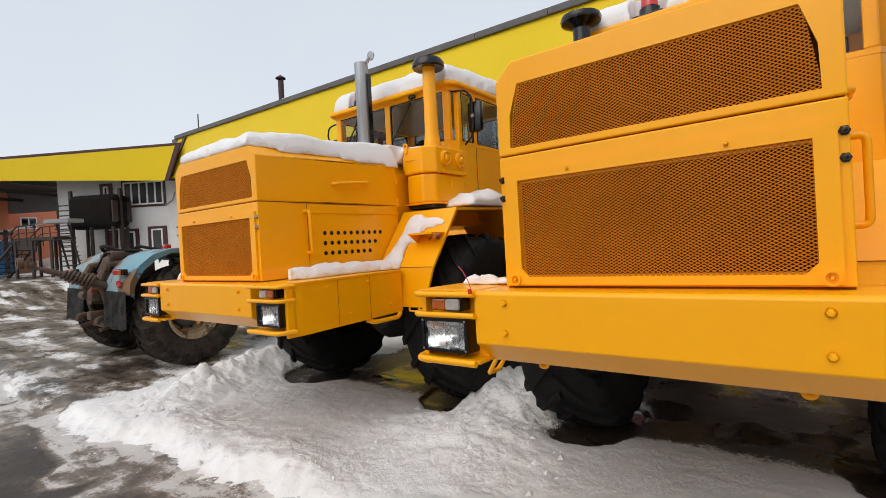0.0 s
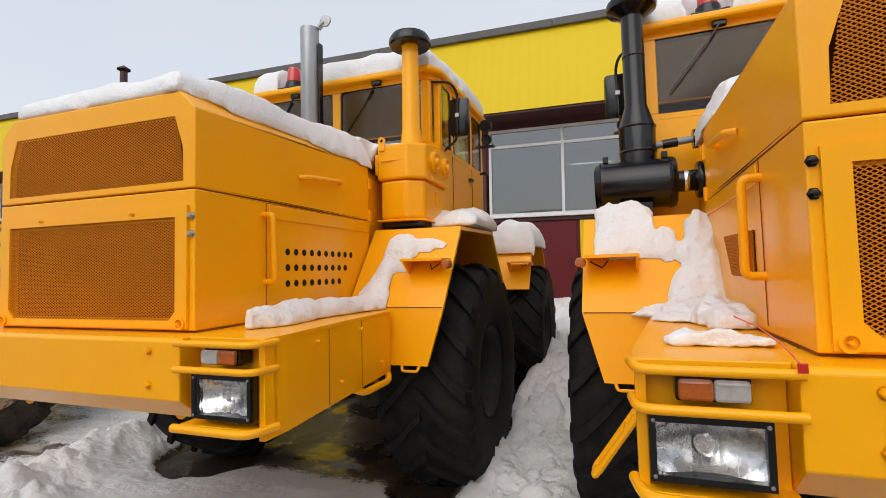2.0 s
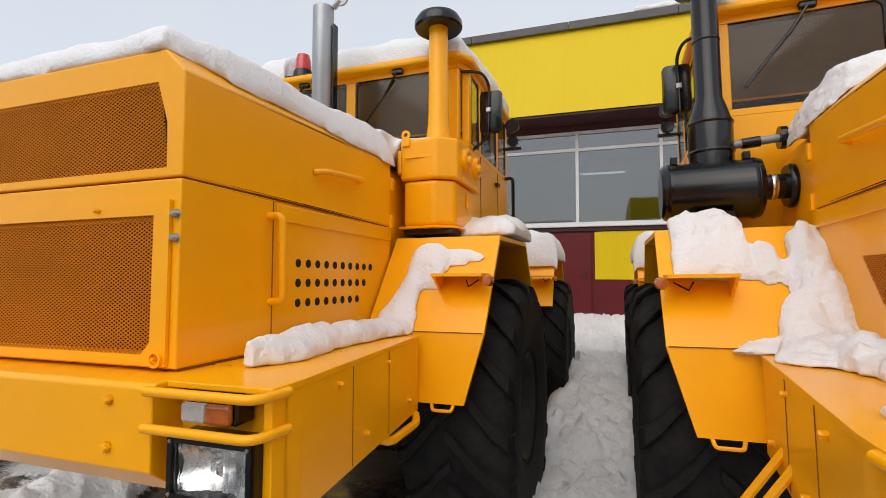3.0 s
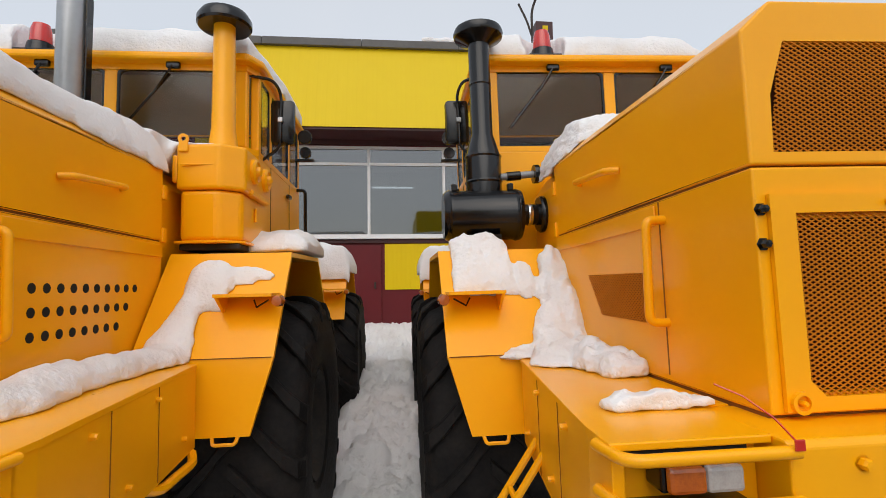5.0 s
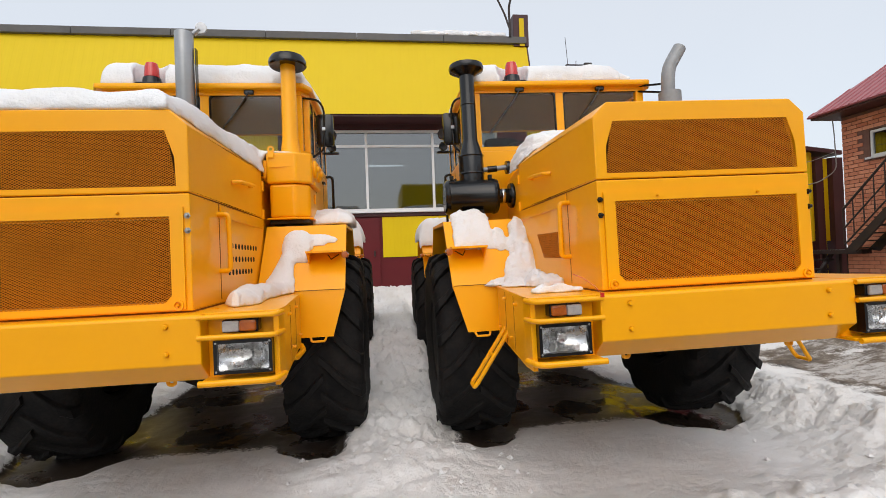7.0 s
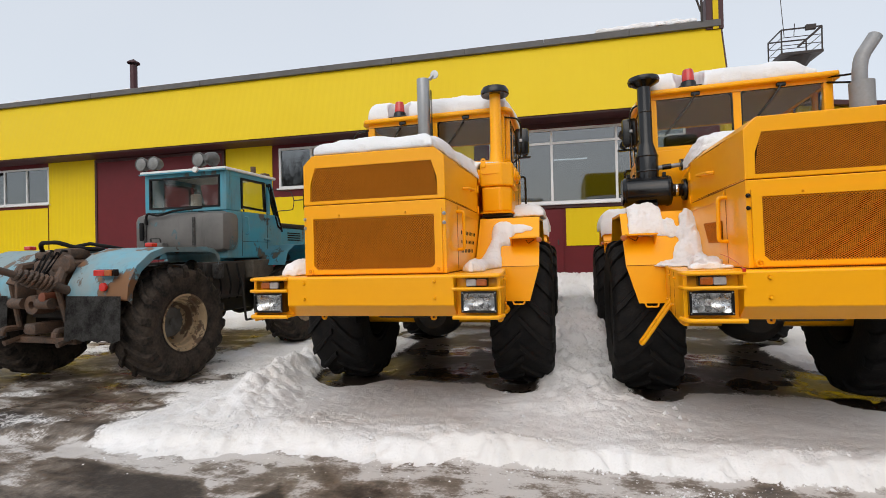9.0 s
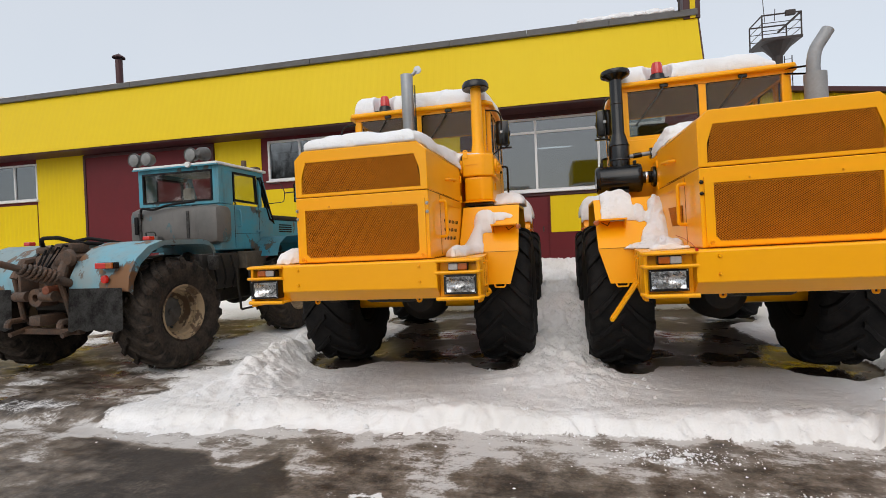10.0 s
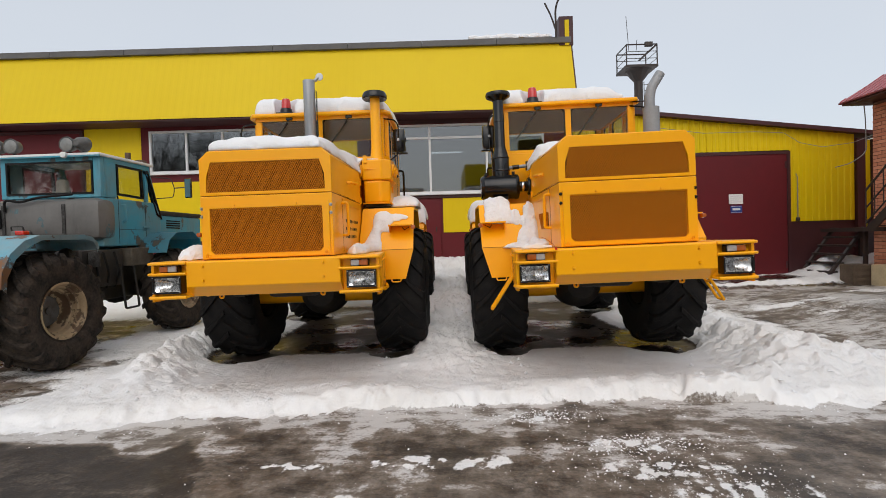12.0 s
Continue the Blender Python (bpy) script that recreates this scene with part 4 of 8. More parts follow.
# ---- brick house with outside stair ----
def brick_house():
    h = empty("brick_house", pose(0, 0, 0), "two-storey red brick house with a burgundy metal roof", "house")
    X = 9.2
    wall = part("wall", wall_x_along_y(X), MORTAR, h)
    part("recess_wall", boxes((9.9, 10.1, 2.0, 7.94, 0.0, 4.98), (X + 0.02, 9.9, 7.9, 7.938, 0.0, 4.98)), BRICK, h)
    part("back_wall", boxes((10.1, 16, 2.0, 2.2, 0, 4.98)), BRICK, h)
    part("end_wall", boxes((X + 0.26, 16, 9.84, 10.04, 0, 4.98)), BRICK, h)
    # no real opening: a black panel carries the doorway's inner shade as colour
    part("garage_shade_panel", boxes((9.84, 9.896, 2.3, 7.86, 0.0, 2.78)), DARK, h, "black panel painted as the shade inside a garage doorway")
    # roof
    e = 5.02
    c = [(8.55, 1.6, e), (16.5, 1.6, e), (16.5, 10.32, e), (8.55, 10.32, e)]
    pk = [(12.1, 5.5, 7.35), (12.1, 9.4, 7.35)]
    bm = bmesh.new()
    for quad in ([c[3], c[0], pk[0], pk[1]], [c[0], c[1], pk[0]], [c[1], c[2], pk[1], pk[0]], [c[2], c[3], pk[1]]):
        sheet(bm, quad, 0.04)
    roof = part("roof", bm, ROOFRED, h, "burgundy profiled metal roof")
    n = 40
    for i in range(n + 1):
        y = 1.7 + i * 8.58 / n
        t = 1.0
        if y > 9.4:
            t = (10.32 - y) / 0.92
        if y < 5.5:
            t = (y - 1.6) / 3.9
        a = Vector((8.55, y, e + 0.045))
        b = Vector((8.55 + 3.55 * t, y, e + 0.045 + 2.33 * t))
        part("roof_rib", tube(bmesh.new(), [a, b], 0.022, 5), ROOFRED, roof)
    part("soffit", boxes((8.6, 10.1, 1.7, 10.28, e - 0.05, e - 0.006)), MAROON_DARK, h)
    part("downpipe", tube(bmesh.new(), arc([(9.05, 10.12, 4.95), (9.1, 10.14, 4.6), (9.12, 10.14, 3.7), (8.9, 10.4, 3.45), (8.9, 10.9, 3.42)], 0.15), 0.013, 8), CABLE, h)
    # windows
    for nm, y0, y1, z0, z1, x in (("window", 8.62, 9.36, 3.86, 4.48, X + 0.06), ("window", 7.66, 7.86, 3.66, 4.46, 9.88)):
        w = part(nm, frame_plate(bmesh.new(), [(y0, z0), (y1, z0), (y1, z1), (y0, z1)], [(y0 + 0.06, z0 + 0.06), (y1 - 0.06, z0 + 0.06), (y1 - 0.06, z1 - 0.06), (y0 + 0.06, z1 - 0.06)], "x", x - 0.03, x + 0.04), PVC, h, "white-framed window")
        part("pane", boxes((x, x + 0.01, y0 + 0.05, y1 - 0.05, z0 + 0.05, z1 - 0.05)), SHOPGLASS, w)
        part("sill", boxes((x - 0.14, x - 0.035, y0 - 0.06, y1 + 0.06, z0 - 0.05, z0 - 0.006)), PVC, w)
    dr = part("door", frame_plate(bmesh.new(), [(7.18, 2.96), (7.62, 2.96), (7.62, 4.66), (7.18, 4.66)], [(7.23, 3.0), (7.57, 3.0), (7.57, 4.61), (7.23, 4.61)], "x", 9.83, 9.895), PVC, h, "white balcony door")
    part("pane", boxes((9.86, 9.87, 7.22, 7.58, 3.65, 4.62)), SHOPGLASS, dr)
    part("panel", boxes((9.855, 9.875, 7.22, 7.58, 2.99, 3.64), w=0.006), PVC, dr)
    ac = part("air_conditioner", boxes((9.55, 9.84, 7.68, 8.05 - 0.13, 3.06, 3.44), w=0.02), PALEWOOD, h, "pale outdoor air conditioner unit")
    part("fan_grille", lathe(bmesh.new(), [(0.11, 9.545), (0.12, 9.54), (0.02, 9.535), (0, 9.535)], "x", (0, 7.80, 3.25), 18), GREYPIPE, ac)
    return h, wall


def wall_x_along_y(X):
    bm = bmesh.new()
    box(bm, X + 0.02, X + 0.26, 7.94, 8.6, 0.0, 4.98)
    box(bm, X + 0.02, X + 0.26, 9.38, 10.04, 0.0, 4.98)
    box(bm, X + 0.02, X + 0.26, 8.6, 9.38, 0.0, 3.84)
    box(bm, X + 0.02, X + 0.26, 8.6, 9.38, 4.5, 4.98)
    box(bm, X + 0.2, X + 0.26, 8.6, 9.38, 3.84, 4.5)
    return bm


house, house_wall = brick_house()


def stair():
    s = empty("iron_stair", pose(0, 0, 0), "dark iron outside stair with a railed landing", "stair")
    x0, x1 = 8.5, 9.12
    y_top, z_top, y_bot, z_bot = 8.2, 2.86, 9.45, 1.70
    for x in (x0, x1):
        bm = bmesh.new()
        prism(bm, [(y_top, z_top), (y_bot, z_bot), (y_bot - 0.25, z_bot - 0.04), (y_top, z_top - 0.22)], "x", x, x + 0.05)
        part("stringer", bm, IRON, s)
    n = 7
    for i in range(n):
        f = (i + 0.5) / n
        y, z = y_top + (y_bot - y_top) * f, z_top + (z_bot - z_top) * f - 0.03
        part("tread", boxes((x0 + 0.05, x1, y - 0.13, y + 0.13, z - 0.03, z)), IRON, s)
    part("landing", boxes((x0, 9.86, 4.6, y_top, z_top - 0.16, z_top)), IRON, s)
    part("mid_landing", boxes((8.92, 9.18, 9.42, 10.30, 1.60, 1.70)), IRON, s)
    part("mid_landing", boxes((9.22, 10.4, 10.30, 11.9, 1.60, 1.70)), IRON, s)
    for dz in (0.95, 0.50, 0.12):
        part("handrail", tube(bmesh.new(), [(x0, y_bot, z_bot + dz), (x0, y_top, z_top + dz), (x0, 4.6, z_top + dz)], 0.028 if dz > 0.9 else 0.02, 6), IRON, s)
    for i in range(14):
        if i < 5:
            f = i / 5
            y, z = y_bot + (y_top - y_bot) * f, z_bot + (z_top - z_bot) * f
        else:
            y, z = y_top - (i - 5) * 0.42, z_top
        part("baluster", tube(bmesh.new(), [(x0, y, z + 0.1), (x0, y, z + 0.95)], 0.014, 5), IRON, s)
    for y in (4.7,):
        part("post", boxes((x0, x0 + 0.07, y - 0.035, y + 0.035, 0.05, z_top - 0.16)), IRON, s)
    for x, y in ((9.08, 10.2), (9.6, 10.4), (10.3, 11.8)):
        part("post", boxes((x, x + 0.08, y - 0.04, y + 0.04, 0.05, 1.60)), IRON, s)
    # lower flight up from the yard beside the store wall
    for y in (10.75, 11.8):
        part("stringer", tube(bmesh.new(), [(8.48, y, 0.30), (9.55, y, 1.70)], 0.06, 6), IRON, s)
    for k in range(6):
        x, z = 8.64 + k * 0.18, 0.46 + k * 0.24
        part("tread", boxes((x - 0.12, x + 0.14, 10.70, 11.85, z, z + 0.05), w=0.01), IRON, s)


stair()

for bx, by, mt, lb in ((8.52, 9.80, WOOD, "weathered wooden crate standing in the snow"), (8.92, 9.30, PALEWOOD, "pale board box standing in the snow")):
    c = empty("crate", pose(bx, by, 0.3), lb, "crate")
    part("body", boxes((-0.25, 0.25, -0.22, 0.22, -0.1, 0.46), w=0.01), mt, c)
    for z in (0.03, 0.18, 0.34):
        part("slat", boxes((-0.27, 0.27, -0.245, -0.222, z, z + 0.09)), mt, c)

tower = empty("lookout_mast", pose(11.2, 30.3, 0), "dark steel mast with a railed platform behind the store", "mast")
part("post", lathe(bmesh.new(), [(0.28, 0), (0.28, 12.6)], seg=12), IRON, tower)
part("platform", boxes((-1.15, 0.95, -0.95, 0.95, 12.6, 12.75)), IRON, tower)
part("under_cone", lathe(bmesh.new(), [(0.28, 11.9), (0.85, 12.6), (0, 12.6)], seg=12), IRON, tower)
for x, y in ((-1.1, -0.9), (0.9, -0.9), (0.9, 0.9), (-1.1, 0.9)):
    part("rail_post", tube(bmesh.new(), [(x, y, 12.7), (x, y, 14.05)], 0.04, 6), IRON, tower)
for z in (13.15, 13.6, 14.05):
    part("rail", tube(bmesh.new(), [(-1.1, -0.9, z), (0.9, -0.9, z), (0.9, 0.9, z), (-1.1, 0.9, z), (-1.1, -0.9, z)], 0.045 if z > 14.0 else 0.022, 6), IRON, tower)
part("brace", tube(bmesh.new(), [(0.9, -0.9, 14.05), (-0.3, -0.9, 13.0)], 0.06, 6), IRON, tower)
part("lamp", boxes((0.1, 0.6, -1.0, -0.8, 13.9, 14.2), w=0.03), IRON, tower)
part("antenna", tube(bmesh.new(), [(-0.6, 0, 14.0), (-0.75, 0, 16.3)], 0.02, 5), IRON, tower)
part("antenna", tube(bmesh.new(), [(-0.1, 0, 14.0), (-0.05, 0, 14.7)], 0.02, 5), IRON, tower)
bm = bmesh.new()
tube(bm, [(0.5, 0.3, 4), (0.5, 0.3, 12.0)], 0.03, 5)
tube(bm, [(0.9, 0.3, 4), (0.9, 0.3, 12.0)], 0.03, 5)
for i in range(20):
    tube(bm, [(0.5, 0.3, 4.2 + i * 0.4), (0.9, 0.3, 4.2 + i * 0.4)], 0.02, 4)
part("ladder", bm, IRON, tower)


# ---- west wing with canopy ----
def west_wing():
    ux, uy = -0.875, -0.484          # run of the wing, away from the hall corner
    ox, oy = -25.75, 12.3
    M = Matrix(((ux, 0.484, 0, ox), (uy, -0.875, 0, oy), (0, 0, 1, 0), (0, 0, 0, 1)))
    turn = M                          # local x along the wing, local y towards the yard
    def placed(name, bm, material, label, category):
        ob = structure(name, bm, material, label, category)
        ob.matrix_basis = turn
        return ob
    placed("wing_wall", boxes((0.05, 7.1, -0.3, 0, -0.1, 6.2)), WHITE_WALL, "whitewashed wall under the yellow canopy", "wall")
    bm = bmesh.new()
    prism(bm, [(-0.98, 7.05), (22, 7.0), (22, 6.75), (-0.25, 5.38)], "y", 1.35, 1.41)
    placed("canopy_fascia", bm, YELLOW, "yellow canopy fascia tapering away from the hall", "fascia")
    placed("canopy_edge", boxes((-1.0, 22, 1.30, 1.44, 7.06, 7.16)), MAROON_DARK, "dark maroon canopy edge", "trim")
    placed("canopy_end", prism(bmesh.new(), [(-1.25, 7.16), (-0.99, 7.16), (-0.26, 5.36), (-0.50, 5.36)], "y", 1.36, 1.43), MAROON_DARK, "maroon strip where canopy and hall meet", "trim")
    bm = bmesh.new()
    prism(bm, [(-0.6, 5.6), (22, 6.8), (22, 6.95), (-0.6, 6.95)], "y", -7.0, 1.34)
    placed("canopy", bm, CHASSIS, "dark underside of the loading canopy", "canopy")
    placed("canopy_back", boxes((7.15, 30, -6.9, -6.7, 5.1, 6.75)), GREYWALL, "grey sheet wall at the back of the canopy", "wall")
    for k in range(4):
        placed("canopy_beam", boxes((8.5 + k * 4, 8.65 + k * 4, -6.6, 1.2, 5.85, 6.05)), IRON, "dark steel beam under the canopy", "beam")
    for i, (a, b, z0, z1, n, lb) in enumerate(((0.87, 3.14, 4.42, 5.62, 5, "row of dark panes under the canopy"), (1.02, 1.66, 1.25, 3.12, 1, "white-framed ground-floor window"), (2.62, 3.06, 1.25, 3.05, 1, "narrow white-framed window"), (4.02, 4.30, 4.5, 5.5, 1, "small dark upper window"))):
        w = empty("window_%d" % (i + 4), turn, lb, "window", "", "structure")
        fr = frame_plate(bmesh.new(), [(a, z0), (b, z0), (b, z1), (a, z1)], [(a + 0.07, z0 + 0.07), (b - 0.07, z0 + 0.07), (b - 0.07, z1 - 0.07), (a + 0.07, z1 - 0.07)], "y", 0.01, 0.09)
        part("window_frame", fr, PVC, w)
        for k in range(1, n):
            u = a + (b - a) * k / n
            part("mullion", boxes((u - 0.035, u + 0.035, 0.02, 0.08, z0 + 0.07, z1 - 0.07)), PVC, w)
        part("pane", boxes((a + 0.06, b - 0.06, 0.03, 0.04, z0 + 0.06, z1 - 0.06)), DARKPANE, w)
        side = 0.22 if n == 1 else 0.12
        part("surround", frame_plate(bmesh.new(), [(a - side, z0 - 0.12), (b + side, z0 - 0.12), (b + side, z1 + 0.14), (a - side, z1 + 0.14)], [(a - 0.01, z0 - 0.01), (b + 0.01, z0 - 0.01), (b + 0.01, z1 + 0.01), (a - 0.01, z1 + 0.01)], "y", 0.004, 0.05), MAROON_DARK, w)
    dd = empty("door_2", turn, "closed maroon door in the white wall", "door", "", "structure")
    part("leaf", boxes((3.74, 4.24, 0.01, 0.06, 0.9, 3.07), w=0.006), MAROON, dd)
    part("door_frame", frame_plate(bmesh.new(), [(3.66, 0.85), (4.32, 0.85), (4.32, 3.15), (3.66, 3.15)], [(3.73, 0.89), (4.25, 0.89), (4.25, 3.08), (3.73, 3.08)], "y", 0.004, 0.05), MAROON_DARK, dd)
    part("door_handle", boxes((3.80, 3.84, 0.065, 0.12, 1.75, 1.9), w=0.006), IRON, dd)
    placed("wall_pipe", tube(bmesh.new(), [(0.20, 0.06, 4.95), (0.36, 0.06, 4.55), (0.80, 0.06, 4.34)], 0.03, 6), GREYPIPE, "thin grey pipe on the white wall", "pipe")
    # dark tank on legs
    e = Vector((-16.847, 23.476, 1.83))
    inside = turn @ Matrix.Translation((-0.88, 0, 0)) @ Matrix.Translation(e) @ Matrix.Scale(1.075, 4) @ Matrix.Translation(-e)
    tank = empty("fuel_tank", inside, "dark rusty tank on steel legs under the canopy", "tank")
    bm = bmesh.new()
    box(bm, 2.02, 4.45, 1.9, 3.0, 3.12, 4.72, 0.28, 4)
    part("drum", bm, TARRED, tank, "", True)
    part("rim", boxes((2.02, 2.10, 1.88, 3.02, 3.4, 4.4), w=0.03), IRON, tank)
    for x in (2.10, 3.22, 4.25):
        for y in (2.0, 2.85):
            part("leg", boxes((x, x + 0.11, y, y + 0.11, 0.0, 3.2)), IRON, tank)
    for u in (2.0, 4.60):
        placed("canopy_post", boxes((u, u + 0.13, 2.45, 2.58, 0, 5.0)), IRON, "dark steel canopy post", "post").matrix_basis = inside
    # loading stair: a railed flight from the yard, a closed landing and a steep upper flight
    st = empty("yard_stair", turn, "brown iron stair to a raised landing under the canopy", "stair")
    part("platform", boxes((4.2, 6.4, 2.0, 3.2, 2.72, 2.86)), IRON, st)
    part("apron", boxes((5.15, 6.38, 3.16, 3.2, 2.30, 2.718)), IRON, st)
    for k in range(8):
        part("tread", boxes((6.42 + k * 0.22, 6.66 + k * 0.22, 2.06, 3.14, 2.50 - k * 0.21, 2.54 - k * 0.21)), IRON, st)
    for yy in (2.0, 3.2):
        part("stringer", tube(bmesh.new(), [(6.35, yy, 2.62), (8.25, yy, 0.85)], 0.07, 6), IRON, st)
        for dz in (0.0, 0.34, 0.68):
            part("handrail", tube(bmesh.new(), [(5.15, yy, 3.45 - dz), (6.1, yy, 3.42 - dz), (8.2, yy, 1.86 - dz)], 0.032 if dz < 0.1 else 0.022, 6), IRON, st)
        for k in range(8):
            xx = 5.2 + k * 0.42
            zt = 3.43 if xx < 6.1 else 3.42 - (xx - 6.1) * 0.743
            part("baluster", tube(bmesh.new(), [(xx, yy, zt - 0.95), (xx, yy, zt)], 0.026, 5), IRON, st)
        for xx in (4.3, 5.3, 6.2):
            part("leg", boxes((xx, xx + 0.1, yy - 0.05, yy + 0.05, 0.5, 2.72)), IRON, st)
    part("upper_landing", boxes((3.7, 5.0, 2.0, 2.9, 3.52, 3.70)), GREYPIPE, st)
    for k in range(9):
        part("tread", boxes((3.80 + k * 0.06, 4.45 + k * 0.06, 2.1, 2.4, 1.45 + k * 0.22, 1.49 + k * 0.22)), IRON, st)
    for x in (3.78, 4.45):
        part("stringer", tube(bmesh.new(), [(x, 2.25, 1.3), (x + 0.55, 2.25, 3.5)], 0.05, 6), IRON, st)
    ld = empty("wall_ladder", inside, "brown iron ladder rising to the canopy", "ladder")
    for xx in (4.62, 5.32):
        part("rail", tube(bmesh.new(), [(xx, 2.6, 0.6), (xx, 2.6, 4.5)], 0.05, 6), IRON, ld)
    for k in range(14):
        part("rung", tube(bmesh.new(), [(4.62, 2.6, 1.2 + k * 0.24), (5.32, 2.6, 1.2 + k * 0.24)], 0.03, 5), IRON, ld)


CABINBROWN = mat("brown_cabin_paint", (0.30, 0.14, 0.08), 0.7, vary=0.4, scale=2)
GREYWALL = mat("grey_sheet_wall", (0.20, 0.20, 0.20), 0.8, vary=0.4, scale=0.6)
DARKPANE = mat("dark_window_pane", (0.03, 0.033, 0.035), 0.12)
west_wing()

far = empty("red_house", pose(-46, 0, 0), "distant red-rendered house with a white window", "house")
part("wall", boxes((-10, 0, 2.0, 30, 0, 7.3)), BRICKFAR, far)
part("annex", boxes((0.05, 1.5, 2.0, 9.5, 0, 6.6)), BRICKFAR, far)
part("roof", boxes((-10.4, 0.4, 1.6, 30.4, 7.3, 7.6)), ROOFCAP, far)
for y in (10.43, 14.0, 18.0):
    w = part("window", boxes((0.002, 0.08, y, y + 0.98, 4.1, 4.95)), PVC, far, "white window")
    for e in (0.08, 0.53):
        part("pane", boxes((0.082, 0.09, y + e, y + e + 0.37, 4.18, 4.87)), SHOPGLASS, w)
pipe = empty("yard_pipe", pose(-40, 0, 0), "pale overhead pipe on a post", "pipe")
part("run", tube(bmesh.new(), [(-2, 2.0, 2.9), (0, 7.2, 3.42), (0, 10.8, 4.32), (3.0, 15, 5.2)], 0.07, 10), WHITE_PAINT, pipe)
part("post", boxes((-0.1, 0.1, 8.2, 8.4, 0, 3.75)), IRON, pipe)
part("cradle", boxes((-0.2, 0.2, 7.95, 8.65, 3.45, 3.6)), IRON, pipe)
for y, mt, lb in ((8.1, BLUEPLASTIC, "blue plastic toilet cabin with a white roof in the yard"), (9.28, CABINBROWN, "brown yard cabin with a snowy roof")):
    cabin = empty("yard_cabin", pose(-40.6, y, 0.88), lb, "cabin")
    part("body", boxes((-0.5, 0.5, -0.5, 0.5, 0, 2.1), w=0.03), mt, cabin)
    part("door", boxes((0.505, 0.53, -0.4, 0.4, 0.1, 1.95), w=0.01), mt, cabin)
    part("roof", boxes((-0.55, 0.55, -0.55, 0.55, 2.103, 2.28), w=0.06), WHITE_PAINT, cabin)
mast = tagged(done("lamp_mast", tube(bmesh.new(), [(-40, 21, 0.0), (-40, 21, 13.2)], 0.05, 6), IRON), "thin dark mast above the canopy roof", "mast")


# ---- hall across the yard, closing the place behind the camera ----
yard = empty("yard_hall", pose(0, 0, 0), "plain hall across the yard with a yellow fascia", "building", "", "structure")
part("wall", boxes((0.5, 30, -34, -24, 0, 7.2)), WHITE_WALL, yard)
part("fascia", boxes((0.2, 30.3, -34.3, -23.7, 7.2, 9.4)), YELLOW, yard, "yellow fascia")
part("gate", boxes((2.0, 7.0, -23.98, -23.9, 0, 5.2)), MAROON, yard, "maroon gate")


def far_wood():
    """A belt of bare trees across the yard: trunks that fork into ever thinner twigs."""
    random.seed(11)
    verts, faces = [], []

    def limb(a, b, ra, rb):
        w = (b - a).normalized()
        u = w.orthogonal().normalized()
        v = w.cross(u)
        n = len(verts)
        for c, r in ((a, ra), (b, rb)):
            for k in range(3):
                q = 2 * math.pi * k / 3
                verts.append(tuple(c + u * (r * math.cos(q)) + v * (r * math.sin(q))))
        faces.extend([(n + k, n + (k + 1) % 3, n + 3 + (k + 1) % 3, n + 3 + k) for k in range(3)])

    def grow(a, way, length, r, depth):
        b = a + way * length
        limb(a, b, r, r * 0.7)
        if depth == 0:
            return
        for _ in range(4 if depth < 4 else 5):
            t = random.uniform(0.45, 1.0)
            d = (way + Vector((random.uniform(-0.8, 0.8), random.uniform(-0.8, 0.8), random.uniform(-0.1, 0.6)))).normalized()
            grow(a + way * length * t, d, length * random.uniform(0.5, 0.75), max(0.02, r * 0.5), depth - 1)

    for i in range(19):
        x = -66 + i * 2.05 + random.uniform(-0.8, 0.8)
        grow(Vector((x, -48 + random.uniform(-5, 5), 0)), Vector((random.uniform(-0.06, 0.06), 0, 1)).normalized(), random.uniform(7.5, 10.5), 0.28, 4)
    me = bpy.data.meshes.new("far_wood")
    me.from_pydata(verts, [], faces)
    me.materials.append(BARK)
    tagged(new("far_wood", me), "belt of bare grey-brown trees across the yard", "trees", "", "stuff")


BARK = mat("grey_bark", (0.055, 0.045, 0.038), 0.9)
far_wood()


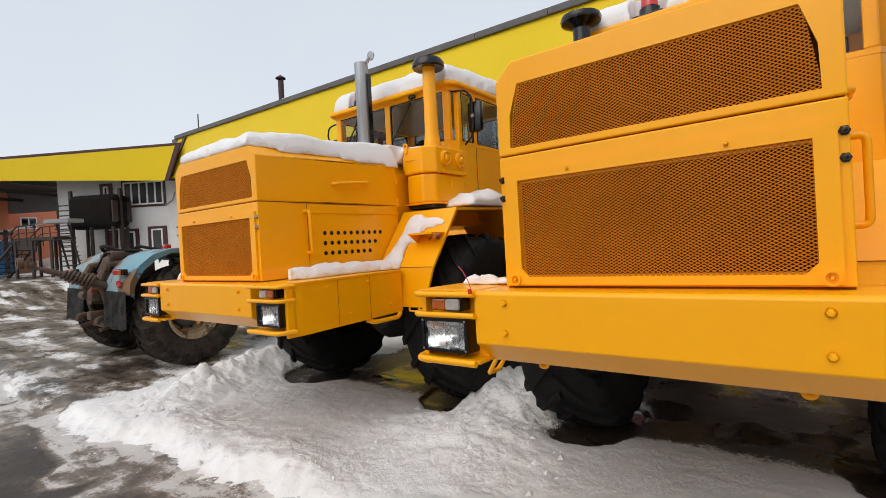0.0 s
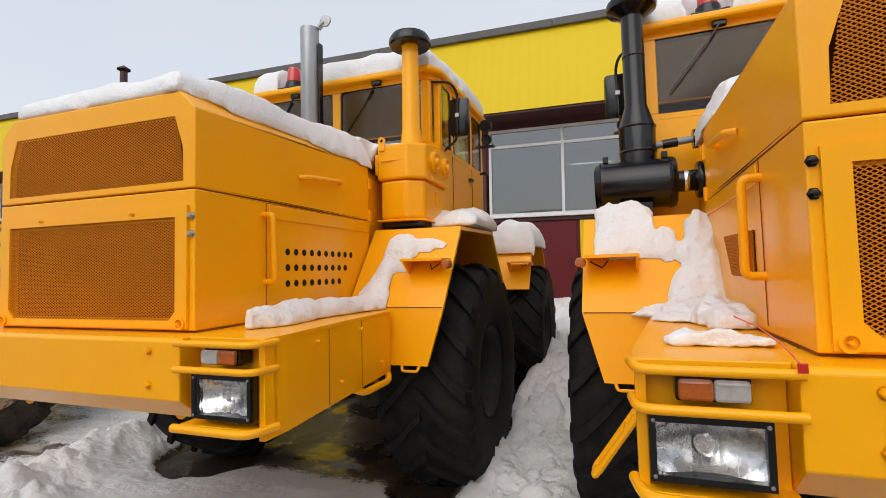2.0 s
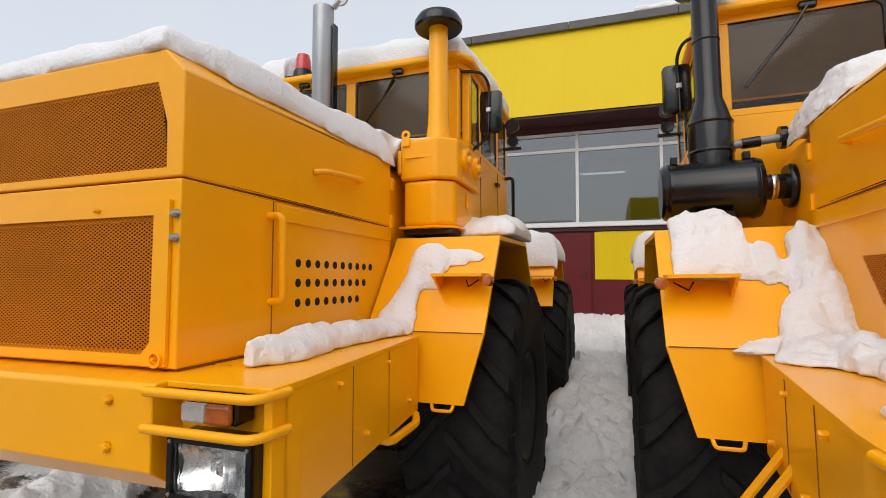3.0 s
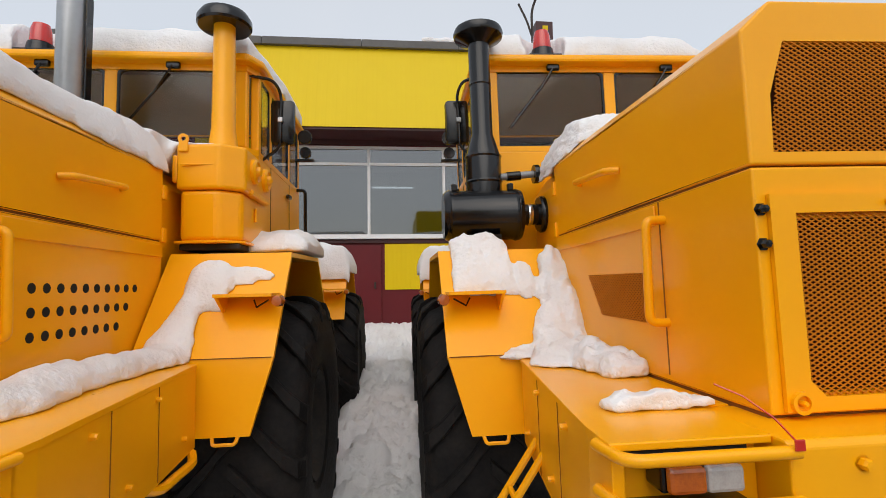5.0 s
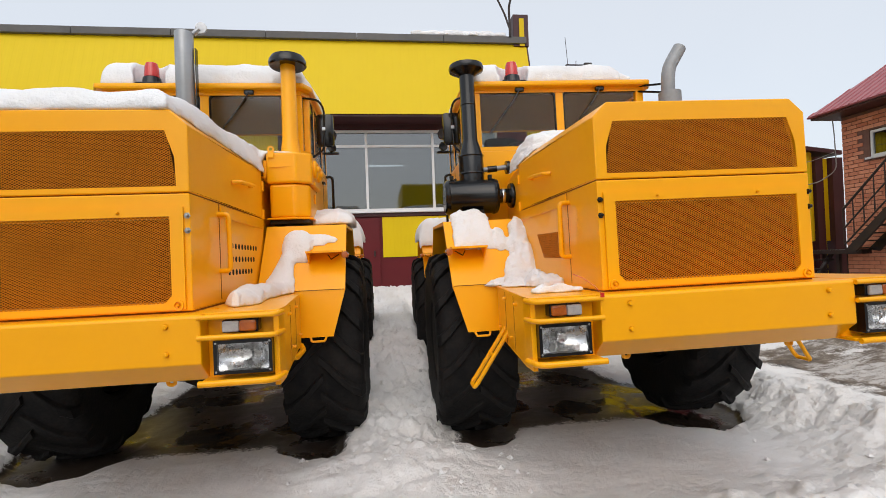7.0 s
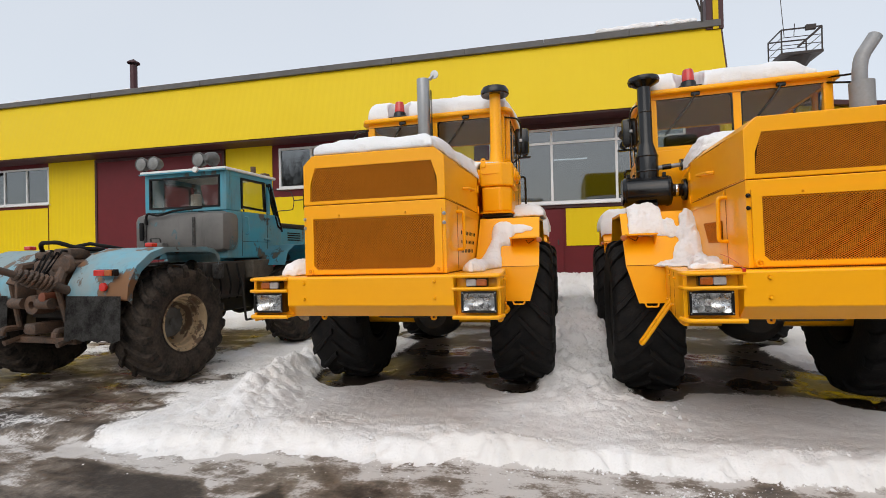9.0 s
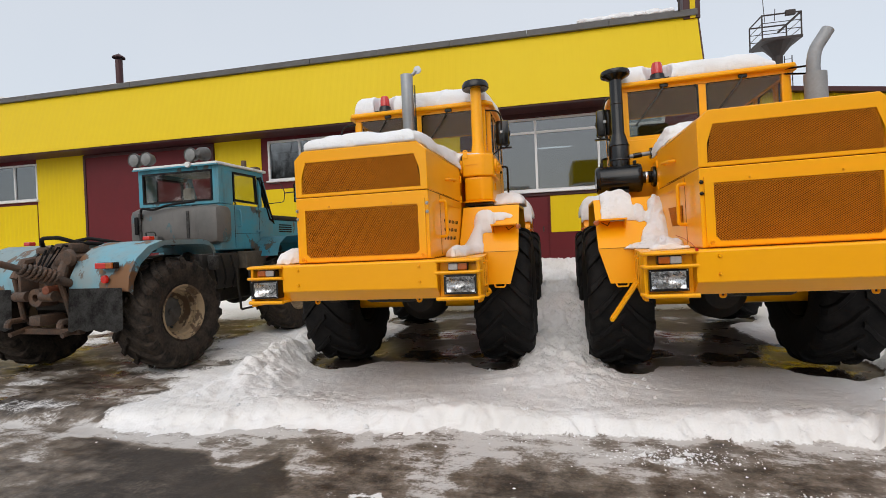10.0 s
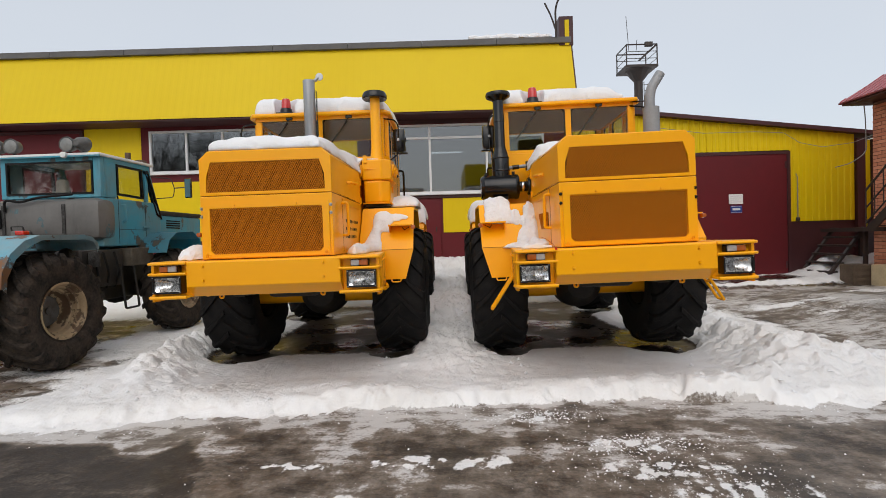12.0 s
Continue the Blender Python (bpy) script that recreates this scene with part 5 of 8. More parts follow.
# ---- the grey car in front of the garage ----
def parked_car(x0, yc, z0):
    """A small estate with its tail at x0, its nose towards the garage."""
    car = empty("parked_car", pose(x0, yc, z0), "grey parked car with red and white tail lamps by the garage", "car")
    low = [(0.10, 0.30), (0.0, 0.45), (-0.02, 0.72), (0.03, 0.98), (0.13, 1.12), (2.9, 1.10), (3.9, 1.0), (4.28, 0.86), (4.38, 0.62), (4.34, 0.30)]
    for cx in (3.5, 0.86):
        low += [(cx + 0.39 * math.cos(a), 0.34 + 0.39 * math.sin(a)) for a in [math.pi * k / 8 for k in range(9)]]
    body = part("body", prism(bmesh.new(), low, "y", -0.91, 0.91, 0.03), CARGREY, car, "", True)
    bm = prism(bmesh.new(), [(0.12, 1.105), (0.42, 1.58), (0.70, 1.64), (1.9, 1.64), (2.45, 1.50), (3.0, 1.105)], "y", -0.85, 0.85, 0.03)
    for v in bm.verts:
        v.co.y *= 1 - 0.20 * max(0.0, v.co.z - 1.1) / 0.54
    part("cabin", bm, CARGREY, car, "", True)
    n = Vector((-0.845, 0, 0.534)) * 0.016
    part("rear_window", sheet(bmesh.new(), [Vector(p) + n for p in ((0.145, -0.74, 1.145), (0.145, 0.74, 1.145), (0.385, 0.64, 1.525), (0.385, -0.64, 1.525))], 0.006), SHOPGLASS, car)
    for s in (-1, 1):
        part("side_window", sheet(bmesh.new(), [(0.62, s * 0.862, 1.16), (2.70, s * 0.862, 1.16), (2.12, s * 0.745, 1.52), (0.80, s * 0.745, 1.52)], 0.012), SHOPGLASS, car)
        lamp = part("tail_lamp", prism(bmesh.new(), [(0.0, 1.06), (0.06, 1.15), (0.13, 1.165), (0.26, 1.12), (0.14, 1.06)], "y", -0.915 if s < 0 else 0.66, -0.66 if s < 0 else 0.915, 0.02), REDLENS, car, "red tail lamp with a white strip")
        part("white_strip", boxes((-0.005, 0.14, min(s * 0.918, s * 0.70), max(s * 0.918, s * 0.70), 1.012, 1.058), w=0.012), CLEARLENS, lamp)
        for cx in (0.86, 3.5):
            t = part("tyre", lathe(bmesh.new(), [(0.22, -0.10), (0.30, -0.11), (0.335, -0.07), (0.34, 0.0), (0.335, 0.07), (0.30, 0.11), (0.22, 0.10)], "y", (cx, s * 0.80, 0.34), 28), RUBBER, car, "", True)
            part("rim", lathe(bmesh.new(), [(0.225, s * 0.10), (0.19, s * 0.07), (0.07, s * 0.085), (0, s * 0.09)], "y", (cx, s * 0.80, 0.34), 20), STEEL, t, "", True)
    part("spoiler", boxes((0.24, 0.62, -0.64, 0.64, 1.60, 1.665), w=0.015), STEEL, car, "pale roof spoiler", True)
    part("bumper_strip", boxes((-0.05, 0.06, -0.80, 0.80, 0.42, 0.60), w=0.02), BLACK, car)


parked_car(5.38, 4.16, 0.56)


# ---- wheels ----
LUGS = {}


def tyre_mesh(radius, width, rim_r, lug_h=0.045):
    """The carcass of a tractor tyre, turned about x."""
    h = width / 2
    r = radius - lug_h
    prof = [(rim_r, -h * 0.72), (rim_r + 0.03, -h * 0.84), (rim_r + 0.06, -h * 0.85), (rim_r + 0.075, -h * 0.90), (rim_r + (r - rim_r) * 0.45, -h * 1.0), (r - 0.14, -h * 1.0), (r - 0.07, -h * 0.95), (r - 0.02, -h * 0.80), (r, -h * 0.45), (r + 0.01, 0),
            (r, h * 0.45), (r - 0.02, h * 0.80), (r - 0.07, h * 0.95), (r - 0.14, h * 1.0), (rim_r + (r - rim_r) * 0.45, h * 1.0), (rim_r + 0.075, h * 0.90), (rim_r + 0.06, h * 0.85), (rim_r + 0.03, h * 0.84), (rim_r, h * 0.72)]
    return lathe(bmesh.new(), prof, "x", seg=64)


def lug_mesh(radius, width, lugs, side, rubber, lug_h=0.045):
    """One slanting bar of the tread, running from the middle over the shoulder."""
    key = (radius, width, lugs, side, rubber.name)
    if key in LUGS:
        return LUGS[key]
    bm = bmesh.new()
    h, r = width / 2, radius - lug_h
    rows = []
    for f, top, wdt, adv in ((-0.04, 1.0, 0.030, 0.0), (0.18, 1.0, 0.031, 0.20), (0.35, 1.0, 0.032, 0.42), (0.55, 0.995, 0.034, 0.63), (0.72, 0.985, 0.036, 0.82), (0.93, 0.945, 0.042, 1.0), (1.012, 0.865, 0.046, 1.06)):
        rb = r - 0.03 if f < 0.9 else r - 0.13
        a = adv * 1.6 * math.pi / lugs * 1.35
        da = wdt / radius * 1.15
        rows.append([bm.verts.new((side * h * f, rr * math.cos(aa), rr * math.sin(aa))) for rr, aa in ((rb, a - da * 1.4), (radius * top - 0.008, a - da * 1.05), (radius * top, a - da * 0.8), (radius * top, a + da * 0.8), (radius * top - 0.008, a + da * 1.05), (rb, a + da * 1.4))])
    for p, q in zip(rows, rows[1:]):
        for i in range(5):
            bm.faces.new((p[i], p[i + 1], q[i + 1], q[i]))
    bm.faces.new(rows[0])
    bm.faces.new(rows[-1])
    bmesh.ops.recalc_face_normals(bm, faces=bm.faces)
    me = bpy.data.meshes.new("lug")
    bm.to_mesh(me)
    bm.free()
    me.materials.append(rubber)
    LUGS[key] = me
    return me


def wheel(parent, x, y, z, out, radius, width, rim_r, rubber, rim_mat, hub_mat, lugs=17, deep=False):
    """Tyre with its lugs, rim and hub; out is +1 or -1 towards the outer side."""
    t = part("tyre", tyre_mesh(radius, width, rim_r), rubber, parent, "", True)
    t.location = (x, y, z)
    for side in (-1, 1):
        me = lug_mesh(radius, width, lugs, side, rubber)
        for k in range(lugs):
            o = new("lug", me)
            o.parent = t
            o.rotation_euler = (2 * math.pi * (k + (0.5 if side > 0 else 0)) / lugs, 0, 0)
    h = width / 2
    if deep:
        prof = [(rim_r + 0.025, h * 0.80), (rim_r + 0.03, h * 0.87), (rim_r + 0.005, h * 0.87), (rim_r - 0.01, h * 0.76), (rim_r - 0.02, h * 0.60), (rim_r - 0.045, h * 0.56), (rim_r - 0.05, h * 0.30), (rim_r - 0.07, h * 0.26), (rim_r - 0.075, -h * 0.10), (rim_r - 0.10, -h * 0.22), (rim_r * 0.62, -h * 0.30), (0, -h * 0.30), (0, -h * 0.45), (rim_r - 0.05, -h * 0.45), (rim_r - 0.02, -h * 0.8)]
    else:
        prof = [(rim_r + 0.02, h * 0.80), (rim_r + 0.02, h * 0.86), (rim_r - 0.01, h * 0.80), (rim_r - 0.035, h * 0.60), (rim_r - 0.05, h * 0.15), (rim_r - 0.09, h * 0.02), (rim_r * 0.55, -h * 0.02), (rim_r * 0.30, h * 0.05), (0, h * 0.05), (0, -h * 0.2), (rim_r - 0.05, -h * 0.2), (rim_r - 0.02, -h * 0.8)]
    bm = lathe(bmesh.new(), prof, "x", seg=40)
    if out < 0:
        bmesh.ops.scale(bm, vec=(-1, 1, 1), verts=bm.verts)
    part("rim", bm, rim_mat, t, "", True)
    if deep:
        bm = lathe(bmesh.new(), [(0.215, -h * 0.28), (0.21, -h * 0.05), (0.195, 0.0), (0.05, h * 0.02), (0.045, h * 0.08), (0, h * 0.08)], "x", seg=24)
        nuts, ring = -h * 0.28, 0.245
    else:
        bm = lathe(bmesh.new(), [(0.24, h * 0.04), (0.23, h * 0.22), (0.13, h * 0.30), (0.12, h * 0.42), (0, h * 0.44)], "x", seg=24)
        nuts, ring = h * 0.04, 0.29
    if out < 0:
        bmesh.ops.scale(bm, vec=(-1, 1, 1), verts=bm.verts)
    hub = part("hub", bm, hub_mat, t, "", True)
    bm = lathe(bmesh.new(), [(0.018, nuts), (0.018, nuts + h * 0.11), (0, nuts + h * 0.11)], "x", (0, ring, 0), 6)
    if out < 0:
        bmesh.ops.scale(bm, vec=(-1, 1, 1), verts=bm.verts)
    nut = part("wheel_nut", bm, hub_mat, t)
    for k in range(1, 10):
        o = new("wheel_nut", nut.data)
        o.parent = t
        o.rotation_euler = (2 * math.pi * k / 10, 0, 0)
    return t


# ---- the two orange articulated tractors ----
def headlamp(root, x0, x1, y, z0, z1):
    t = 0.018
    fr = part("headlamp", frame_plate(bmesh.new(), [(x0, z0), (x1, z0), (x1, z1), (x0, z1)], [(x0 + t, z0 + t), (x1 - t, z0 + t), (x1 - t, z1 - t), (x0 + t, z1 - t)], "y", y - 0.03, y + 0.10), BLACK, root, "black-framed rectangular headlamp")
    bm = bmesh.new()
    cx, cz = (x0 + x1) / 2, (z0 + z1) / 2
    w, h = (x1 - x0) / 2 - t, (z1 - z0) / 2 - t
    n = 12
    grid = [[bm.verts.new((cx + w * (2 * i / n - 1), y + 0.07 * (1 - min(1, (2 * i / n - 1) ** 2 * 0.8 + (2 * j / n - 1) ** 2 * 0.6)), cz + h * (2 * j / n - 1))) for j in range(n + 1)] for i in range(n + 1)]
    for i in range(n):
        for j in range(n):
            bm.faces.new((grid[i][j], grid[i + 1][j], grid[i + 1][j + 1], grid[i][j + 1]))
    part("reflector", bm, REFLECTOR, fr, "silvery reflector", True)
    bm = lathe(bmesh.new(), [(0.028, 0.0), (0.03, 0.03), (0.0, 0.035)], "y", (cx, y + 0.02, cz), 12)
    part("bulb_shield", bm, CHROME, fr, "", True)
    bm = bmesh.new()
    ribs = 6
    edge = []
    for k in range(ribs):
        xa, xb = cx - w + 2 * w * k / ribs, cx - w + 2 * w * (k + 1) / ribs
        edge += [(xa, y - 0.016), ((xa + xb) / 2, y - 0.0185)]
    edge += [(cx + w, y - 0.016), (cx + w, y - 0.011), (cx - w, y - 0.011)]
    prism(bm, edge, "z", cz - h, cz + h)
    lens = part("lens", bm, LENS, fr, "ribbed clear glass")
    lens.visible_shadow = False
    for sx in (x0 + 0.012, x1 - 0.012):
        for sz in (z0 + 0.014, z1 - 0.014):
            part("screw", lathe(bmesh.new(), [(0, -0.005), (0.006, -0.004), (0.006, 0.0), (0, 0.001)], "y", (sx, y - 0.031, sz), 6), BOLTSTEEL, fr)


def bolt(root, x, y, z, axis="y", r=0.018, material=None, sgn=-1):
    bm = lathe(bmesh.new(), [(0, sgn * 0.022), (r * 0.8, sgn * 0.021), (r, sgn * 0.014), (r, 0), (r * 1.45, 0), (r * 1.45, -sgn * 0.002), (0, -sgn * 0.002)], axis, (x, y, z), 6)
    part("bolt", bm, material or ORANGE, root)


def pull_handle(root, pts, r=0.016, rad=0.05):
    part("handle", tube(bmesh.new(), arc(pts, rad, 6), r, 10), ORANGE, root, "", True)


def k_tractor(m, kind, label):
    """Bumper face at y = 0, nose towards -y, ground at z = 0. kind: 'stack' or 'cleaner'."""
    T = empty("articulated_tractor", m, label, "tractor", "orange tractors in a row")
    stack = kind == "stack"
    fo = 0.0 if stack else -0.05
    # bumper
    bm = bmesh.new()
    prism(bm, [(0.0, 1.30), (0.0, 1.55), (0.015, 1.565), (0.34, 1.565), (0.34, 1.19), (0.15, 1.187)], "x", -0.80, 0.80, 0.006)
    bumper = part("bumper", bm, ORANGE, T, "heavy orange bumper beam")
    for sx in (-1, 1):
        for bz in (1.362, 1.508):
            bolt(bumper, sx * 0.625, 0, bz, "y", 0.014, ORANGE)
        part("tow_lug", tube(bmesh.new(), arc([(sx * 0.53, 0.24, 1.19), (sx * 0.53, 0.24, 1.150), (sx * 0.57, 0.24, 1.150), (sx * 0.57, 0.24, 1.19)], 0.018), 0.011, 8), ORANGE, bumper, "", True)
    # side decks with lamp niches
    for sx in (-1, 1):
        bm = bmesh.new()
        yr = 1.49 + fo
        deck = [(0.802, 0.05), (1.20, 0.05), (1.20, 0.20), (1.08, yr), (0.705, yr), (0.705, 0.345), (0.802, 0.345)]
        prism(bm, [(sx * px, py) for px, py in deck], "z", 1.548, 1.568, 0.004)
        dk = part("deck", bm, ORANGE, T, "orange side deck plate")
        bm = bmesh.new()
        side = [(1.195, 0.055), (1.195, 0.20), (1.075, yr), (1.045, yr), (1.165, 0.20), (1.165, 0.085), (1.165, 0.055)]
        prism(bm, [(sx * px, py) for px, py in side], "z", 1.15, 1.547, 0.003)
        part("side_panel", bm, ORANGE, dk)
        for f in (0.30, 0.62):
            y = 0.20 + (yr - 0.2) * f
            x = 1.1955 - 0.12 * f
            part("panel_joint", boxes((sx * x - 0.002, sx * x + 0.002, y, y + 0.003, 1.16, 1.545)), JOINT, dk)
        for f in (0.2, 0.4, 0.6, 0.85):
            y = 0.20 + (yr - 0.2) * f
            bolt(dk, sx * (1.197 - 0.12 * f), y, 1.50 if f in (0.2, 0.6) else 1.25, "x", 0.011, ORANGE, sx)
        # lamp niche plate, lamp, turn lamp
        part("lamp_panel", boxes((sx * 0.802 if sx > 0 else -1.195, sx * 1.195 if sx > 0 else -0.802, 0.116, 0.136, 1.19, 1.547)), ORANGE, dk)
        a, b = (0.860, 1.165) if sx > 0 else (-1.165, -0.860)
        headlamp(T, a, b, 0.035, 1.236, 1.418)
        la, lb = (0.90, 1.09) if sx > 0 else (-1.09, -0.90)
        tl = part("turn_lamp", boxes((la, lb, 0.030, 0.112, 1.455, 1.525), w=0.008), BLACK, T, "amber and clear turn lamp")
        mid = (la + lb) / 2
        part("amber_glass", boxes((la + 0.006 if sx < 0 else mid, mid if sx < 0 else lb - 0.006, 0.004, 0.029, 1.46, 1.52), w=0.010), AMBER, tl, "amber glass")
        part("clear_glass", boxes((mid if sx < 0 else la + 0.006, lb - 0.006 if sx < 0 else mid, 0.004, 0.029, 1.46, 1.52), w=0.010), CLEARLENS, tl, "clear glass")
        # black strip painting the niche's shade beneath the deck plate
        part("niche_shade", boxes((min(a, b), max(a, b), 0.06, 0.112, 1.528, 1.546)), DARK, tl)
        # guards
        gu = part("lamp_guard", tube(bmesh.new(), arc([(sx * 0.79, -0.020, 1.440), (sx * 1.19, -0.020, 1.440), (sx * 1.205, 0.12, 1.440)], 0.05, 7), 0.015, 12), ORANGE, T, "orange tube lamp guard", True)
        part("guard_bar", tube(bmesh.new(), arc([(sx * 0.79, -0.016, 1.548), (sx * 1.19, -0.016, 1.548), (sx * 1.205, 0.12, 1.548)], 0.05, 7), 0.015, 12), ORANGE, gu, "", True)
        bm = bmesh.new()
        prism(bm, [(sx * 0.79, 0.01), (sx * 1.17, 0.01), (sx * 1.195, 0.04), (sx * 1.195, 0.20), (sx * 0.79, 0.20)], "z", 1.188, 1.206, 0.004)
        tube(bm, arc([(sx * 0.79, -0.026, 1.198), (sx * 1.18, -0.026, 1.198), (sx * 1.207, 0.12, 1.198)], 0.06, 7), 0.018, 12)
        part("guard_plate", bm, ORANGE, gu)
        # folding step ladder below the deck
        if not stack:
            bm = bmesh.new()
            for q in (0.95, 1.09):
                tube(bm, [(sx * 1.10, q, 1.27), (sx * 1.365, q + 0.04, 0.87)], 0.017, 8)
            tube(bm, arc([(sx * 1.36, 0.99, 0.88), (sx * 1.385, 0.995, 0.845), (sx * 1.385, 1.125, 0.845), (sx * 1.36, 1.13, 0.88)], 0.03), 0.017, 8)
            tube(bm, [(sx * 1.23, 0.97, 1.07), (sx * 1.23, 1.11, 1.07)], 0.014, 8)
            part("step_ladder", bm, ORANGE, T, "folded-out orange tube step", True)
        else:
            bm = tube(bmesh.new(), arc([(sx * 1.08, 0.98, 1.14), (sx * 1.11, 1.05, 1.11), (sx * 1.11, 1.38, 1.11), (sx * 1.08, 1.44, 1.14)], 0.04), 0.022, 8)
            part("step_ladder", bm, ORANGE, T, "folded orange tube step", True)
    # hood: lower case, upper case
    y0, y1 = 0.17, 1.90
    lower = part("hood_lower", hood_case([(-0.705, 1.575), (0.705, 1.575), (0.705, 2.243), (-0.705, 2.243)], y0, y1, [(-0.60, 1.63), (0.60, 1.63), (0.60, 2.10), (-0.60, 2.10)], 0.007), ORANGE, T)
    upper = part("hood_upper", hood_case([(-0.705, 2.250), (0.705, 2.250), (0.705, 2.635), (0.61, 2.725), (-0.61, 2.725), (-0.705, 2.635)], y0, y1, [(-0.635, 2.285), (0.635, 2.285), (0.63, 2.45), (0.58, 2.605), (-0.58, 2.605), (-0.63, 2.45)], 0.008, rise=0.05), ORANGE, T)
    part("hood_gap", boxes((-0.697, 0.697, y0 + 0.02, y1 - 0.02, 2.232, 2.256)), JOINT, T)
    part("hood_foot", boxes((-0.70, 0.70, y0 + 0.02, y1, 1.56, 1.577)), JOINT, T)
    # grilles
    gl = part("grille_frame", grille_frame([(-0.672, 1.585), (0.672, 1.585), (0.672, 2.165), (-0.672, 2.165)], [(-0.60, 1.665), (-0.56, 1.622), (0.56, 1.622), (0.60, 1.665), (0.60, 2.112), (-0.60, 2.112)], y0 - 0.016, y0 - 0.002), ORANGE, T, "bolted orange grille frame")
    lo_poly = [(-0.60, 1.665), (-0.56, 1.622), (0.56, 1.622), (0.60, 1.665), (0.60, 2.112), (-0.60, 2.112)]
    up_poly = [(-0.64, 2.283), (0.64, 2.283), (0.588, 2.61), (-0.588, 2.61)]
    part("grille_mesh", expanded_mesh(lo_poly, "y", y0 - 0.006), ORANGE_MESH, gl, "orange expanded-metal mesh")
    part("grille_mesh", expanded_mesh(up_poly, "y", y0 + 0.003), ORANGE_MESH, upper, "orange expanded-metal mesh")
    part("radiator", boxes((-0.66, 0.66, y0 + 0.035, y0 + 0.10, 1.60, 2.62)), RADIATOR, T)
    for sx in (-1, 1):
        for z in (2.03, 2.115) if stack else (2.03, 2.125):
            bolt(gl, sx * 0.69, y0 - 0.003, z, "y", 0.013, BOLTSTEEL if stack else BLACK)
        part("latch", lathe(bmesh.new(), [(0.03, -0.012), (0.03, 0.0), (0.02, 0.0), (0.02, -0.012)], "y", (sx * 0.635, y0 - 0.016, 1.61), 14, True), ORANGE, gl)
        bolt(gl, sx * 0.635, y0 - 0.016, 1.61, "y", 0.008, ORANGE)
        bolt(gl, sx * 0.33, y0 - 0.016, 2.138, "y", 0.008, ORANGE)
    # side panels
    for sx in (-1, 1):
        X = sx * 0.705
        part("panel_seam", boxes((min(X, X + sx * 0.003), max(X, X + sx * 0.003), 0.666, 0.670, 1.6, 2.235)), JOINT, lower)
        part("panel_fold", boxes((min(X + sx * 0.001, X + sx * 0.010), max(X + sx * 0.001, X + sx * 0.010), 0.69, 1.89, 2.15, 2.225), w=0.004), ORANGE, lower)
        pull_handle(lower, [(X, 0.64, 2.165), (X + sx * 0.07, 0.64, 2.165), (X + sx * 0.07, 0.655, 1.79), (X, 0.655, 1.79)], 0.017, 0.069)
        pull_handle(upper, [(X, 0.98, 2.435), (X + sx * 0.05, 1.01, 2.44), (X + sx * 0.05, 1.41, 2.475), (X, 1.45, 2.475)], 0.016)
        if stack:
            hole = None
            for r, (n, z) in enumerate(((10, 1.965), (9, 1.87), (8, 1.775))):
                for k in range(n):
                    y = 0.86 + 0.083 * k
                    if hole is None:
                        hole = part("vent_hole", lathe(bmesh.new(), [(0, 0.0025 * sx), (0.021, 0.0025 * sx), (0.021, 0), (0, 0)], "x", (0, 0, 0), 12), DARK, lower)
                        hole.location = (X, y, z)
                    else:
                        o = new("vent_hole", hole.data)
                        o.parent, o.location = lower, (X, y, z)
        else:
            poly = [(0.79, 1.975), (0.79, 1.78), (1.25, 1.79), (1.40, 1.985)]
            part("side_vent_backing", prism(bmesh.new(), poly, "x", X, X + sx * 0.002), RADIATOR, lower)
            part("side_vent", expanded_mesh(poly, "x", X + sx * 0.003 if sx > 0 else X - 0.007, 0.026, 0.015, 0.0046), ORANGE_MESH, lower, "orange mesh vent")
    # cowl between hood and cab
    bm = bmesh.new()
    prism(bm, [(-0.66, 1.6), (0.66, 1.6), (0.66, 2.60), (0.56, 2.74), (-0.56, 2.74), (-0.66, 2.60)], "y", 1.93, 2.56, 0.01)
    cowl = part("cowl", bm, ORANGE, T)
    part("cowl_gap", boxes((-0.64, 0.64, 1.88, 1.94, 1.62, 2.68)), DARK, T)
    for sx in (-1, 1):
        for z in (2.24, 2.5):
            part("hinge", boxes((sx * 0.70, sx * 0.72, 1.885, 1.93, z, z + 0.09) if sx > 0 else (-0.72, -0.70, 1.885, 1.93, z, z + 0.09), w=0.006), ORANGE, T)
    cab(T, stack)
    fender(T, fo, 0.0, True, stack)
    fender(T, 0.0, 3.42, False, stack)
    for wy in (2.55, 6.1):
        for sx in (-1, 1):
            wheel(T, sx * 1.205, wy, 0.97, sx, 0.93, 0.74, 0.36, RUBBER, CHASSIS, CHASSIS)
        part("axle", tube(bmesh.new(), [(-1.15, wy, 0.97), (-0.35, wy, 0.97), (0.35, wy, 0.97), (1.15, wy, 0.97)], 0.17, 14), ORANGE if wy < 3 else CHASSIS, T, "", True)
        part("differential", lathe(bmesh.new(), [(0, -0.36), (0.2, -0.34), (0.34, -0.15), (0.36, 0.1), (0.25, 0.3), (0, 0.36)], "y", (0, wy, 0.97), 20), CHASSIS, T, "", True)
    bm = boxes((-0.45, -0.33, 0.3, 3.4, 1.15, 1.5), (0.33, 0.45, 0.3, 3.4, 1.15, 1.5), (-0.42, -0.30, 3.5, 7.2, 1.05, 1.4), (0.30, 0.42, 3.5, 7.2, 1.05, 1.4), w=0.01)
    part("chassis_frame", bm, CHASSIS, T)
    part("engine_sump", boxes((-0.32, 0.32, 0.95, 2.2, 1.06, 1.56), w=0.06), CHASSIS, T)
